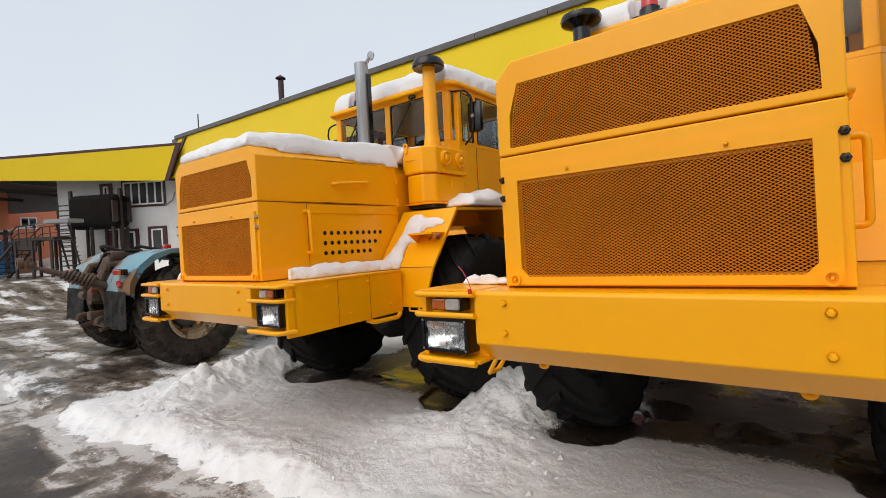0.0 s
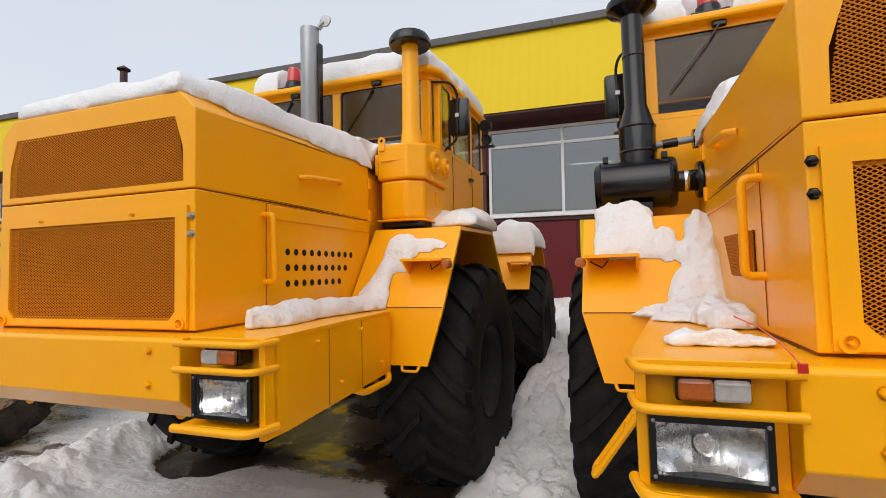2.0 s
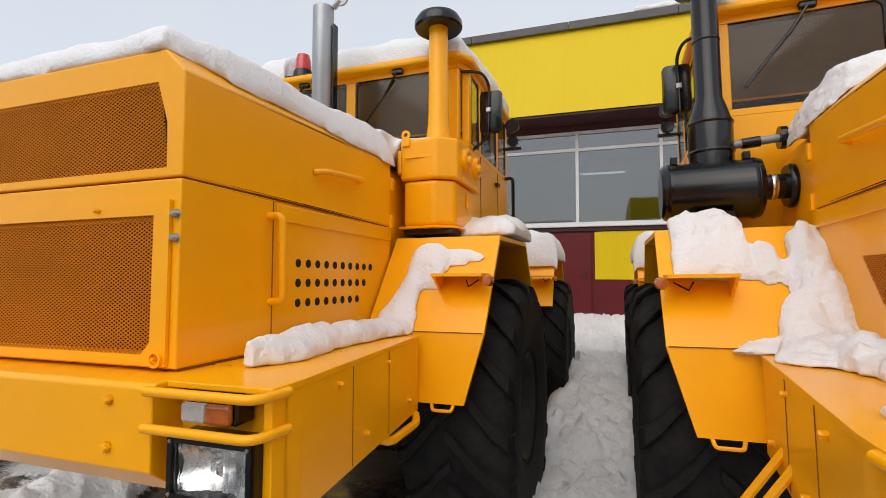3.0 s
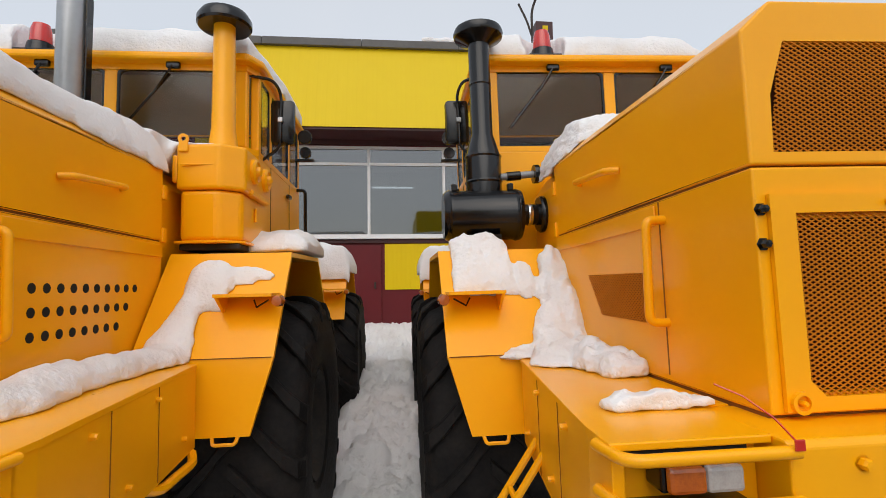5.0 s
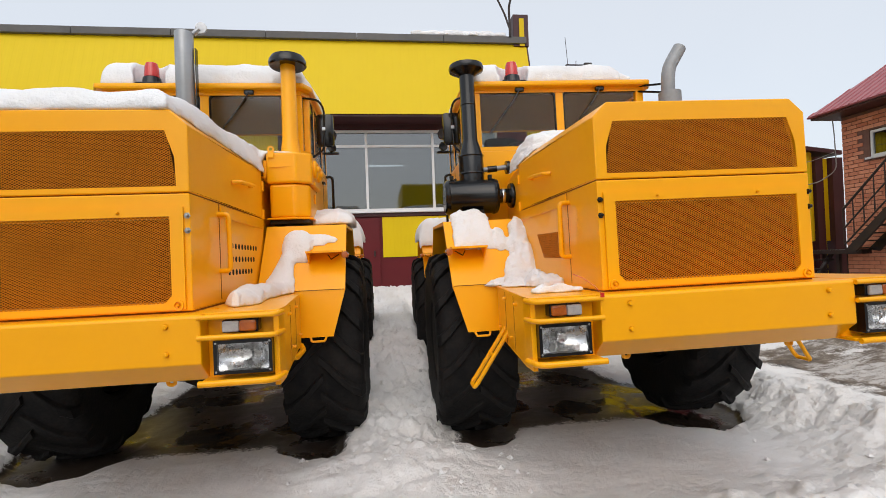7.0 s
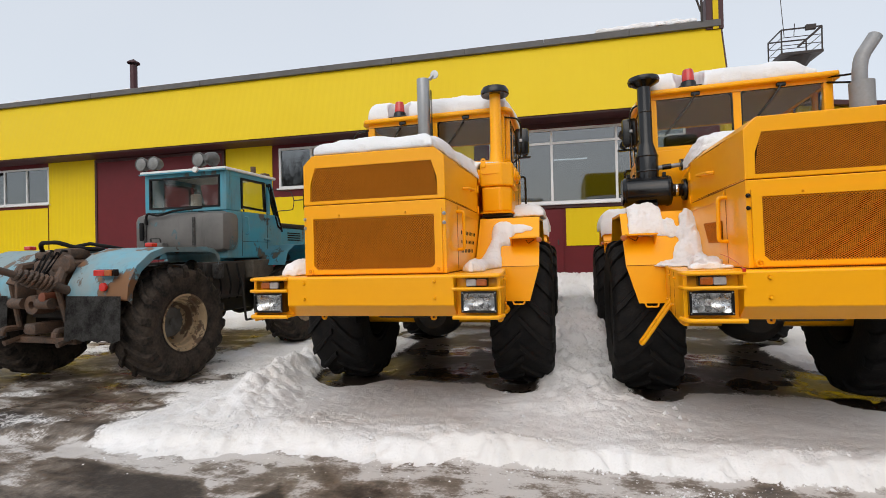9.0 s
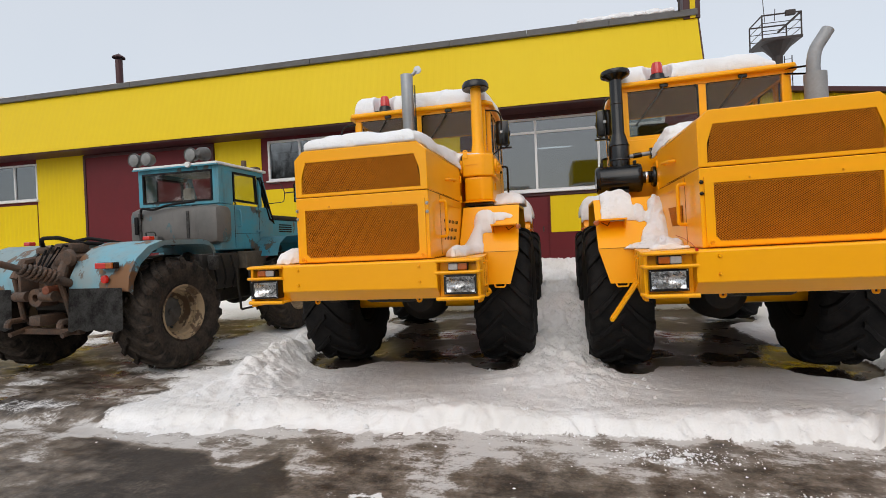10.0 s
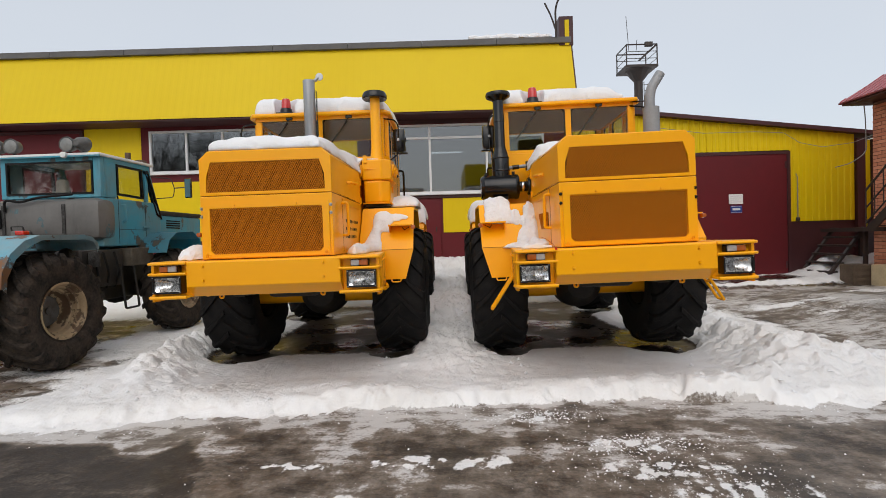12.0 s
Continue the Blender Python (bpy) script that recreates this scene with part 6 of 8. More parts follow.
    part("hitch_joint", tube(bmesh.new(), [(0, 3.3, 1.2), (0, 3.7, 1.2)], 0.25, 16), CHASSIS, T)
    part("rear_deck", boxes((-0.9, 0.9, 4.3, 7.3, 1.42, 1.6), w=0.02), ORANGE, T)
    part("belly_plate", boxes((-0.70, 0.70, 0.36, 1.5, 1.40, 1.45)), CHASSIS, T)
    if not stack:
        ww = part("red_wire", tube(bmesh.new(), [(-0.80, -0.02, 1.575), (-0.83, 0.0, 1.62), (-0.88, 0.03, 1.665), (-0.93, 0.06, 1.69)], 0.0022, 5), REDLENS, T, "thin red wire with a tag", True)
        part("tag", boxes((-0.812, -0.788, -0.035, -0.030, 1.555, 1.58), w=0.002), REDLENS, ww)
    intake(T, stack)
    return T


def hood_case(poly, y0, y1, hole, w, rise=0.0):
    """A hollow hood with an opening in its front face."""
    bm = bmesh.new()
    n = len(poly)
    lift = lambda p, f: (p[0], p[1] + (rise * f if p[1] > 2.3 else 0))
    front = [bm.verts.new((p[0], y0, p[1])) for p in poly]
    rear = [bm.verts.new((p[0], y1, lift(p, 1)[1])) for p in poly]
    inner = [bm.verts.new((p[0], y0, p[1])) for p in hole]
    deep = [bm.verts.new((p[0], y0 + 0.03, p[1])) for p in hole]
    bm.faces.new(rear)
    for i in range(n):
        j = (i + 1) % n
        bm.faces.new((front[i], front[j], rear[j], rear[i]))
    for i in range(n):
        j = (i + 1) % n
        bm.faces.new((front[i], front[j], inner[j], inner[i]))
        bm.faces.new((inner[i], inner[j], deep[j], deep[i]))
    es = [e for e in bm.edges if all(v in front or v in rear for v in e.verts)]
    bevel(bm, es, w, 3)
    return bm


def grille_frame(outer, hole, y0, y1):
    """A flat plate with a hole whose lower corners are cut off."""
    bm = bmesh.new()
    o = [outer[0], outer[0], outer[1], outer[1], outer[2], outer[3]]
    faces_y = {}
    for y in (y0, y1):
        ov = [bm.verts.new((p[0], y, p[1])) for p in outer]
        hv = [bm.verts.new((p[0], y, p[1])) for p in hole]
        faces_y[y] = (ov, hv)
        a, b, c, d = ov
        h = hv
        for f in ((a, h[1], h[0]), (a, b, h[2], h[1]), (b, h[3], h[2]), (b, c, h[4], h[3]), (c, d, h[5], h[4]), (d, a, h[0], h[5])):
            bm.faces.new(f)
    (o0, h0), (o1, h1) = faces_y[y0], faces_y[y1]
    for i in range(4):
        bm.faces.new((o0[i], o0[(i + 1) % 4], o1[(i + 1) % 4], o1[i]))
    for i in range(6):
        bm.faces.new((h0[i], h0[(i + 1) % 6], h1[(i + 1) % 6], h1[i]))
    return bm


def fender(T, fo, dy, front, stack):
    """Folded sheet mudguards over one axle."""
    for sx in (-1, 1):
        if front:
            prof = [(1.50 + fo, 1.19), (1.535 + fo, 1.585), (1.985 + fo * 0.5, 2.175), (3.02, 2.20), (3.50, 1.66), (3.48, 1.64), (3.0, 2.17), (2.0 + fo * 0.5, 2.145), (1.56 + fo, 1.575), (1.525 + fo, 1.19)]
        else:
            prof = [(5.22, 1.56), (5.60, 2.20), (6.65, 2.215), (7.15, 1.66), (7.13, 1.64), (6.63, 2.185), (5.615, 2.17), (5.245, 1.55)]
        inner = 0.72
        bm = bmesh.new()
        if front:
            outer = [1.34, 1.45] + [1.45] * 6 + [1.45, 1.34]
        else:
            outer = [1.42] * len(prof)
        lo = [bm.verts.new((sx * inner, y, z)) for y, z in prof]
        hi = [bm.verts.new((sx * o, y, z)) for (y, z), o in zip(prof, outer)]
        n = len(prof)
        bm.faces.new(lo)
        bm.faces.new(hi)
        for i in range(n):
            bm.faces.new((lo[i], lo[(i + 1) % n], hi[(i + 1) % n], hi[i]))
        f = part("fender", bm, ORANGE, T, "orange folded sheet fender")
        if front:
            part("fold_joint", boxes((sx * 0.75 if sx > 0 else -1.44, 1.44 if sx > 0 else -0.75, 1.530 + fo, 1.534 + fo, 1.583, 1.588)), JOINT, f)
            part("wing_loop", tube(bmesh.new(), arc([(sx * 1.15, 1.51 + fo, 1.19), (sx * 1.16, 1.49 + fo, 1.155), (sx * 1.27, 1.49 + fo, 1.155), (sx * 1.28, 1.51 + fo, 1.19)], 0.015), 0.010, 6), ORANGE, f)
        ys, zs = (1.57 + fo, 1.905) if front else (5.15, 1.93)
        bm = boxes((min(sx * 1.12, sx * 1.43), max(sx * 1.12, sx * 1.43), ys, ys + 0.26, zs, zs + 0.018))
        prism(bm, [(ys + 0.01, zs), (ys + 0.24, zs), (ys + 0.20, zs - 0.13)], "x", sx * 1.125, sx * 1.14)
        bk = part("lamp_bracket", bm, ORANGE, f, "orange folded bracket")
        part("marker_lamp", lathe(bmesh.new(), [(0, -0.05), (0.028, -0.045), (0.034, 0.0), (0.034, 0.02), (0, 0.02)], "y", (sx * 1.455, ys + 0.05, zs - 0.025), 12), AMBER, bk, "amber marker lamp", True)
        part("lamp_wire", tube(bmesh.new(), [(sx * 1.40, ys + 0.06, zs - 0.02), (sx * 1.33, ys + 0.08, zs - 0.06), (sx * 1.30, ys + 0.14, zs - 0.02)], 0.005, 5), BLACK, bk)


def cab(T, stack):
    """Glazed cab with cut front corners on a sheet lower body."""
    z0, z1, zr = 2.0, 2.98, 3.62
    yf, yb = 2.58, 4.25
    hw, hc, yc = 1.05, 0.99, 2.69
    plan = [(-hc, yf), (hc, yf), (hw, yc), (hw, yb), (-hw, yb), (-hw, yc)]
    C = part("cab_body", prism(bmesh.new(), plan, "z", z0, z1, 0.008), ORANGE, T, "orange sheet cab body")
    # roof
    over = [(-hc - 0.03, yf - 0.09), (hc + 0.03, yf - 0.09), (hw + 0.05, yc - 0.05), (hw + 0.05, yb + 0.06), (-hw - 0.05, yb + 0.06), (-hw - 0.05, yc - 0.05)]
    part("cab_roof", prism(bmesh.new(), over, "z", zr + 0.045, zr + 0.105, 0.02), ORANGE, C)
    part("roof_frame", ring_prism(plan, 0.06, zr, zr + 0.045), ORANGE, C)
    part("sill_frame", ring_prism(plan, 0.05, z1, z1 + 0.045), ORANGE, C)
    # posts at the corners and the middle post
    t = 0.045
    spots = [(x - t, x + t, yf, yf + 0.07) for x in (-hc + 0.045, 0.0, hc - 0.045)]
    for sx in (-1, 1):
        lo, hi = sorted((sx * (hw - 0.065), sx * hw))
        spots += [(lo, hi, y, y + 0.075) for y in (yc, 3.02, 3.72, yb - 0.07)]
        spots.append((sx * 0.95 - 0.06, sx * 0.95 + 0.06, yb - 0.06, yb))
    for xa, xb, ya, yb2 in spots:
        part("cab_post", box(bmesh.new(), xa, xb, ya, yb2, z1 + 0.045, zr, 0.012), ORANGE, C)
    # glazing with rubber gaskets
    def pane(quad, nrm, name="window"):
        q = [Vector(p) for p in quad]
        c = sum(q, Vector()) / 4
        g = bmesh.new()
        n = Vector(nrm).normalized()
        pts = []
        for i in range(4):
            a, b, d = q[i], q[i - 1], q[(i + 1) % 4]
            for s in (0.0, 0.33, 0.67, 1.0):
                k = 0.06
                p1, p2 = a + (b - a).normalized() * k, a + (d - a).normalized() * k
                pts.append(p1 * (1 - s) ** 2 + a * 2 * s * (1 - s) + p2 * s * s)
        inn = [p + (c - p).normalized() * 0.022 for p in pts]
        m = len(pts)
        rings = [[g.verts.new(p + n * e) for p in line] for line, e in ((pts, 0.010), (pts, -0.012), (inn, -0.012), (inn, 0.010))]
        for r in range(4):
            A, Bq = rings[r], rings[(r + 1) % 4]
            for i in range(m):
                g.faces.new((A[i], A[(i + 1) % m], Bq[(i + 1) % m], Bq[i]))
        w = part(name, g, BLACK, C, "window in a black rubber gasket")
        gg = bmesh.new()
        va, vb = [gg.verts.new(p - n * 0.003) for p in inn], [gg.verts.new(p + n * 0.003) for p in inn]
        gg.faces.new(va)
        gg.faces.new(list(reversed(vb)))
        for i in range(m):
            gg.faces.new((va[i], va[(i + 1) % m], vb[(i + 1) % m], vb[i]))
        pn = part("pane", gg, CABGLASS, w, "tinted glass")
        pn.visible_shadow = False
    a, b = z1 + 0.035, zr + 0.01
    fy = yf + 0.02
    pane([(-0.955, fy, a), (-0.04, fy, a), (-0.04, fy, b), (-0.955, fy, b)], (0, -1, 0), "windscreen")
    pane([(0.04, fy, a), (0.955, fy, a), (0.955, fy, b), (0.04, fy, b)], (0, -1, 0), "windscreen")
    pane([(-0.9, yb - 0.03, a), (0.9, yb - 0.03, a), (0.9, yb - 0.03, b), (-0.9, yb - 0.03, b)], (0, 1, 0))
    for sx in (-1, 1):
        pane([(sx * (hw - 0.012), yc + 0.075, a), (sx * (hw - 0.012), 3.015, a), (sx * (hw - 0.012), 3.015, b), (sx * (hw - 0.012), yc + 0.075, b)], (sx, 0, 0))
        for ya, ye in ((3.10, 3.715), (3.80, yb - 0.075)):
            pane([(sx * (hw - 0.012), ya, a), (sx * (hw - 0.012), ye, a), (sx * (hw - 0.012), ye, b), (sx * (hw - 0.012), ya, b)], (sx, 0, 0))
        # door joints, handle, grab rail
        X = sx * hw
        for y in (3.045, 3.745):
            part("door_joint", boxes((min(X, X + sx * 0.004), max(X, X + sx * 0.004), y, y + 0.006, 2.05, 2.98)), DARK, C)
        part("door_handle", boxes((min(X + sx * 0.005, X + sx * 0.04), max(X + sx * 0.005, X + sx * 0.04), 3.60, 3.70, 2.82, 2.86), w=0.01), BLACK, C)
        part("grab_rail", tube(bmesh.new(), arc([(X, 4.12, 3.0), (X + sx * 0.09, 4.12, 3.0), (X + sx * 0.09, 4.12, 2.1), (X, 4.12, 2.1)], 0.06), 0.018, 8), BLACK, C, "black grab rail", True)
        # mirror on a bent arm
        if sx > 0 if stack else sx < 0:
            mi = part("mirror", boxes((sx * 1.20 - 0.098, sx * 1.20 + 0.098, 2.80, 2.88, 3.12, 3.49), w=0.038), BLACK, C, "black mirror on a bent tube arm", True)
            part("mirror_glass", boxes((sx * 1.20 - 0.08, sx * 1.20 + 0.08, 2.881, 2.886, 3.15, 3.46), w=0.002), MIRRORGLASS, mi)
            part("arm", tube(bmesh.new(), arc([(sx * 0.98, 2.66, 3.62), (sx * 1.16, 2.70, 3.60), (sx * 1.20, 2.78, 3.52), (sx * 1.19, 2.79, 3.30), (sx * 1.19, 2.79, 3.08), (sx * 1.03, 2.82, 2.98)], 0.07), 0.012, 8), BLACK, mi, "", True)
            part("clamp", boxes((sx * 1.19 - 0.02, sx * 1.19 + 0.02, 2.775, 2.80, 3.29, 3.33), w=0.005), BOLTSTEEL, mi)
        elif stack:
            part("mirror_arm", tube(bmesh.new(), arc([(sx * 0.98, 2.62, 3.60), (sx * 1.22, 2.64, 3.58), (sx * 1.28, 2.66, 3.42), (sx * 1.06, 2.70, 3.30)], 0.07), 0.012, 8), BLACK, C, "bare bent mirror arm", True)
        # work lamps behind the mirror
        if sx > 0 if stack else sx < 0:
            for k, (z, r) in enumerate(((3.56, 0.075), (3.40, 0.06))):
                wl = part("work_lamp", lathe(bmesh.new(), [(0, 0.06), (r * 0.6, 0.05), (r, 0.0), (r, -0.045), (r * 0.9, -0.05), (0, -0.045)], "y", (sx * 1.15, 4.08 + k * 0.03, z), 16), BLACK, C, "round black work lamp", True)
            part("lamp_arm", boxes((min(sx * 1.03, sx * 1.24), max(sx * 1.03, sx * 1.24), 4.09, 4.14, 3.31, 3.34), w=0.006), BLACK, C)
    # wipers
    for x, lean in ((-0.46, -0.19), (0.46, -0.19)):
        wp = part("wiper", boxes((x - 0.05, x + 0.05, yf - 0.045, yf - 0.005, zr + 0.0, zr + 0.05), w=0.012), BLACK, C, "black windscreen wiper")
        part("wiper_arm", tube(bmesh.new(), [(x, yf - 0.04, zr + 0.02), (x + lean * 0.6, yf - 0.03, zr - 0.16)], 0.009, 6), BLACK, wp)
        part("wiper_blade", tube(bmesh.new(), [(x + lean * 0.15, yf - 0.016, zr - 0.04), (x + lean * 1.9, yf - 0.016, zr - 0.46)], 0.010, 6), BLACK, wp)
    # beacon
    bx = -0.52
    be = part("beacon", boxes((bx - 0.13, bx + 0.13, yf - 0.06, yf + 0.12, zr + 0.105, zr + 0.125), w=0.006), BLACK, C, "red rotating beacon on a black foot")
    part("beacon_foot", lathe(bmesh.new(), [(0.095, zr + 0.125), (0.085, zr + 0.19), (0.07, zr + 0.20), (0, zr + 0.20)], "z", (bx, yf + 0.04, 0), 20), BLACK, be, "", True)
    part("beacon_dome", lathe(bmesh.new(), [(0.072, zr + 0.20), (0.068, zr + 0.30), (0.055, zr + 0.345), (0.045, zr + 0.35), (0, zr + 0.352)], "z", (bx, yf + 0.04, 0), 20), REDLENS, be, "red plastic dome", True)
    # inside
    part("seat", boxes((-0.62, -0.12, 3.45, 3.95, 2.2, 2.95), w=0.06), FABRIC, C, "dark driver seat", True)
    part("seat_back", boxes((-0.60, -0.14, 3.85, 4.0, 2.9, 3.45), w=0.06), FABRIC, C, "", True)
    part("dashboard", boxes((-0.8, 0.8, 2.64, 2.82, 2.9, 3.035), w=0.03), BLACK, C, "", True)
    st = bmesh.new()
    ring = [(-0.37 + 0.19 * math.cos(a), 3.02 - 0.07 * math.sin(a), 3.06 + 0.17 * math.sin(a) * 0.6) for a in [2 * math.pi * k / 20 for k in range(21)]]
    tube(st, ring, 0.013, 6, False)
    tube(st, [(-0.56, 3.02, 3.06), (-0.18, 3.02, 3.06)], 0.01, 6)
    tube(st, [(-0.37, 3.02, 3.06), (-0.37, 2.85, 2.95)], 0.02, 6)
    part("steering_wheel", st, BLACK, C, "black steering wheel", True)
    part("headliner", boxes((-0.97, 0.97, yc, yb - 0.05, zr + 0.004, zr + 0.04)), HEADLINER, C)


def ring_prism(poly, t, z0, z1):
    """A closed band of the given thickness inside a plan outline."""
    n = len(poly)
    cx, cy = sum(p[0] for p in poly) / n, sum(p[1] for p in poly) / n
    hx, hy = max(abs(p[0] - cx) for p in poly), max(abs(p[1] - cy) for p in poly)
    inner = [(cx + (p[0] - cx) * (1 - t / hx), cy + (p[1] - cy) * (1 - t / hy)) for p in poly]
    return frame_plate(bmesh.new(), poly, inner, "z", z0, z1)


def intake(T, stack):
    if stack:
        # boxed air cleaner with an orange riser and a silver stack on the hood
        bm = bmesh.new()
        prism(bm, [(0.72, 2.03), (1.0, 2.0), (1.135, 2.10), (1.135, 2.72), (0.72, 2.72)], "z", 2.59, 2.885, 0.022, 3)
        bxu = part("air_cleaner", bm, ORANGE, T, "orange boxed air cleaner")
        part("clamp_strip", boxes((0.685, 0.722, 2.05, 2.10, 2.64, 2.82), w=0.015), ORANGE, bxu)
        part("rib", boxes((0.76, 0.98, 2.004, 2.016, 2.742, 2.750), w=0.003), ORANGE, bxu)
        part("lower_box", prism(bmesh.new(), [(0.74, 2.045), (0.985, 2.02), (1.11, 2.115), (1.11, 2.66), (0.74, 2.66)], "z", 2.262, 2.588, 0.03, 3), ORANGE, bxu)
        part("bottom_lip", prism(bmesh.new(), [(0.715, 2.03), (0.99, 2.0), (1.13, 2.105), (1.13, 2.68), (0.715, 2.68)], "z", 2.246, 2.263, 0.004), ORANGE, bxu)
        part("tab", boxes((0.742, 0.80, 2.008, 2.022, 2.83, 2.90), w=0.006), ORANGE, bxu)
        part("lifting_eye", lathe(bmesh.new(), [(0.032, -0.008), (0.032, 0.008), (0.016, 0.008), (0.016, -0.008)], "y", (0.771, 2.015, 2.915), 16, True), ORANGE, bxu)
        for y in (2.26, 2.54):
            bm = lathe(bmesh.new(), [(0.088, 0.0), (0.088, 0.022), (0.07, 0.034), (0.058, 0.022), (0.04, 0.024), (0.032, 0.05), (0.014, 0.056), (0, 0.05)], "x", (1.135, y, 2.755), 22)
            part("cap_nut", bm, ORANGE, bxu, "", True)
        part("latch_plate", boxes((1.112, 1.15, 2.20, 2.62, 2.585, 2.625), w=0.012), ORANGE, bxu)
        part("latch", boxes((1.112, 1.128, 2.36, 2.40, 2.42, 2.52), w=0.005), ORANGE, bxu)
        part("bottom_valve", boxes((0.73, 1.10, 2.07, 2.66, 2.206, 2.245), w=0.008), CHASSIS, bxu)
        bm = lathe(bmesh.new(), [(0.105, 2.88), (0.095, 2.98), (0.08, 3.1), (0.073, 3.84)], "z", (0.90, 2.35, 0), 24)
        rs = part("intake_pipe", bm, ORANGE, T, "orange intake riser", True)
        part("rain_cap", lathe(bmesh.new(), [(0.07, 3.84), (0.175, 3.83), (0.187, 3.845), (0.187, 3.885), (0.16, 3.93), (0.08, 3.945), (0, 3.945)], "z", (0.90, 2.35, 0), 28), BLACK, rs, "black mushroom cap", True)
        ex = part("exhaust_pipe", lathe(bmesh.new(), [(0.062, 2.70), (0.062, 3.0), (0.085, 3.03), (0.085, 4.10), (0.078, 4.10), (0.078, 3.2)], "z", (-0.04, 2.2, 0), 24), STEEL, T, "dull silver exhaust stack", True)
        part("flap", tube(bmesh.new(), [(0.04, 2.22, 4.10), (0.10, 2.22, 4.15)], 0.025, 10), STEEL, ex)
        part("flap_lid", lathe(bmesh.new(), [(0, -0.012), (0.055, -0.01), (0.055, 0.01), (0, 0.012)], "y", (0.115, 2.22, 4.16), 16), STEEL, ex, "", True)
        part("heat_strip", boxes((0.058, 0.066, 2.19, 2.25, 2.8, 3.95)), BLACK, ex)
        part("elbow", tube(bmesh.new(), arc([(0.05, 2.22, 2.95), (0.09, 2.22, 2.85), (0.11, 2.22, 2.72)], 0.05), 0.03, 8), STEEL, ex, "", True)
    else:
        # black drum cleaner lying across the fender, black riser
        c = (0.0, 2.33, 2.45)
        dr = part("air_cleaner", lathe(bmesh.new(), [(0, -1.38), (0.155, -1.38), (0.175, -1.36), (0.18, -1.33), (0.175, -1.31), (0.175, -0.88), (0.183, -0.86), (0.175, -0.835), (0.15, -0.825), (0, -0.825)], "x", c, 32), BLACK, T, "black drum air cleaner", True)
        part("outlet", tube(bmesh.new(), [(-0.83, 2.33, 2.45), (-0.63, 2.33, 2.45)], 0.075, 18), BLACK, dr, "", True)
        part("hose_clamp", lathe(bmesh.new(), [(0.078, -0.78), (0.08, -0.765), (0.078, -0.75)], "x", (0, 2.33, 2.45), 18), CHROME, dr, "", True)
        part("flange", lathe(bmesh.new(), [(0, -0.70), (0.12, -0.70), (0.13, -0.685), (0.13, -0.662), (0, -0.662)], "x", (0, 2.33, 2.45), 22), BLACK, dr, "", True)
        for a in (-1.34, -0.87):
            part("band", lathe(bmesh.new(), [(0.178, a - 0.012), (0.185, a), (0.178, a + 0.012)], "x", c, 30), BLACK, dr, "", True)
        part("stand", boxes((-1.2, -1.0, 2.18, 2.4, 2.18, 2.30)), BLACK, dr)
        rs = part("intake_pipe", lathe(bmesh.new(), [(0.13, 2.56), (0.13, 2.88), (0.125, 2.90), (0.09, 3.02), (0.079, 3.05), (0.078, 3.82)], "z", (-1.07, 2.40, 0), 26), BLACK, T, "black intake riser", True)
        part("rain_cap", lathe(bmesh.new(), [(0.06, 3.72), (0.10, 3.75), (0.178, 3.79), (0.186, 3.82), (0.175, 3.85), (0.08, 3.87), (0, 3.87)], "z", (-1.07, 2.40, 0), 28), BLACK, rs, "black mushroom cap", True)
        sr = part("stay_rod", tube(bmesh.new(), [(-0.95, 2.40, 2.74), (-0.70, 2.40, 2.76)], 0.026, 10), GREYPIPE, rs, "", True)
        part("sleeve", tube(bmesh.new(), [(-0.90, 2.40, 2.743), (-0.80, 2.40, 2.751)], 0.034, 10), BLACK, sr, "", True)
        part("foot", lathe(bmesh.new(), [(0, -0.70), (0.07, -0.70), (0.07, -0.665), (0, -0.665)], "x", (0, 2.40, 2.76), 12), BLACK, sr)
        for z in (2.585, 2.70, 2.885):
            part("ring", lathe(bmesh.new(), [(0.131, z - 0.012), (0.137, z), (0.131, z + 0.012)], "z", (-1.07, 2.40, 0), 26), BLACK, rs, "", True)
        part("ring", lathe(bmesh.new(), [(0.079, 3.42), (0.083, 3.43), (0.079, 3.44)], "z", (-1.07, 2.40, 0), 26), BLACK, rs, "", True)
        for a in (-1.30, -0.90):
            part("lug", boxes((a - 0.02, a + 0.02, 2.28, 2.33, 2.62, 2.67), w=0.006), BLACK, dr)
        ex = part("exhaust_pipe", lathe(bmesh.new(), [(0.115, 2.6), (0.115, 3.50), (0.10, 3.50), (0.10, 3.2)], "z", (1.135, 2.30, 0), 24), GREYPIPE, T, "grey exhaust stack with a bent tip", True)
        part("bent_tip", tube(bmesh.new(), arc([(1.12, 2.30, 3.2), (1.12, 2.30, 3.62), (1.15, 2.31, 3.78), (1.30, 2.33, 4.0)], 0.25, 8), 0.07, 18, False), GREYPIPE, ex, "", True)
        part("stay_rod", tube(bmesh.new(), [(1.12, 2.3, 3.50), (0.93, 2.60, 3.62)], 0.012, 6), BLACK, ex)
        part("stay_rod", tube(bmesh.new(), [(1.12, 2.3, 3.60), (0.93, 2.60, 3.68)], 0.012, 6), BLACK, ex)


POSE_L = pose(L_X, L_Y, 0.008, -0.1, -0.48, -0.43)
POSE_R = pose(R_X, R_Y, 0.039, -0.38, -0.98, -1.19) @ Matrix.Scale(1.0028, 4)
left_tractor = k_tractor(POSE_L, "stack", "orange articulated tractor with a silver exhaust stack")
right_tractor = k_tractor(POSE_R, "cleaner", "orange articulated tractor with a black drum air cleaner")


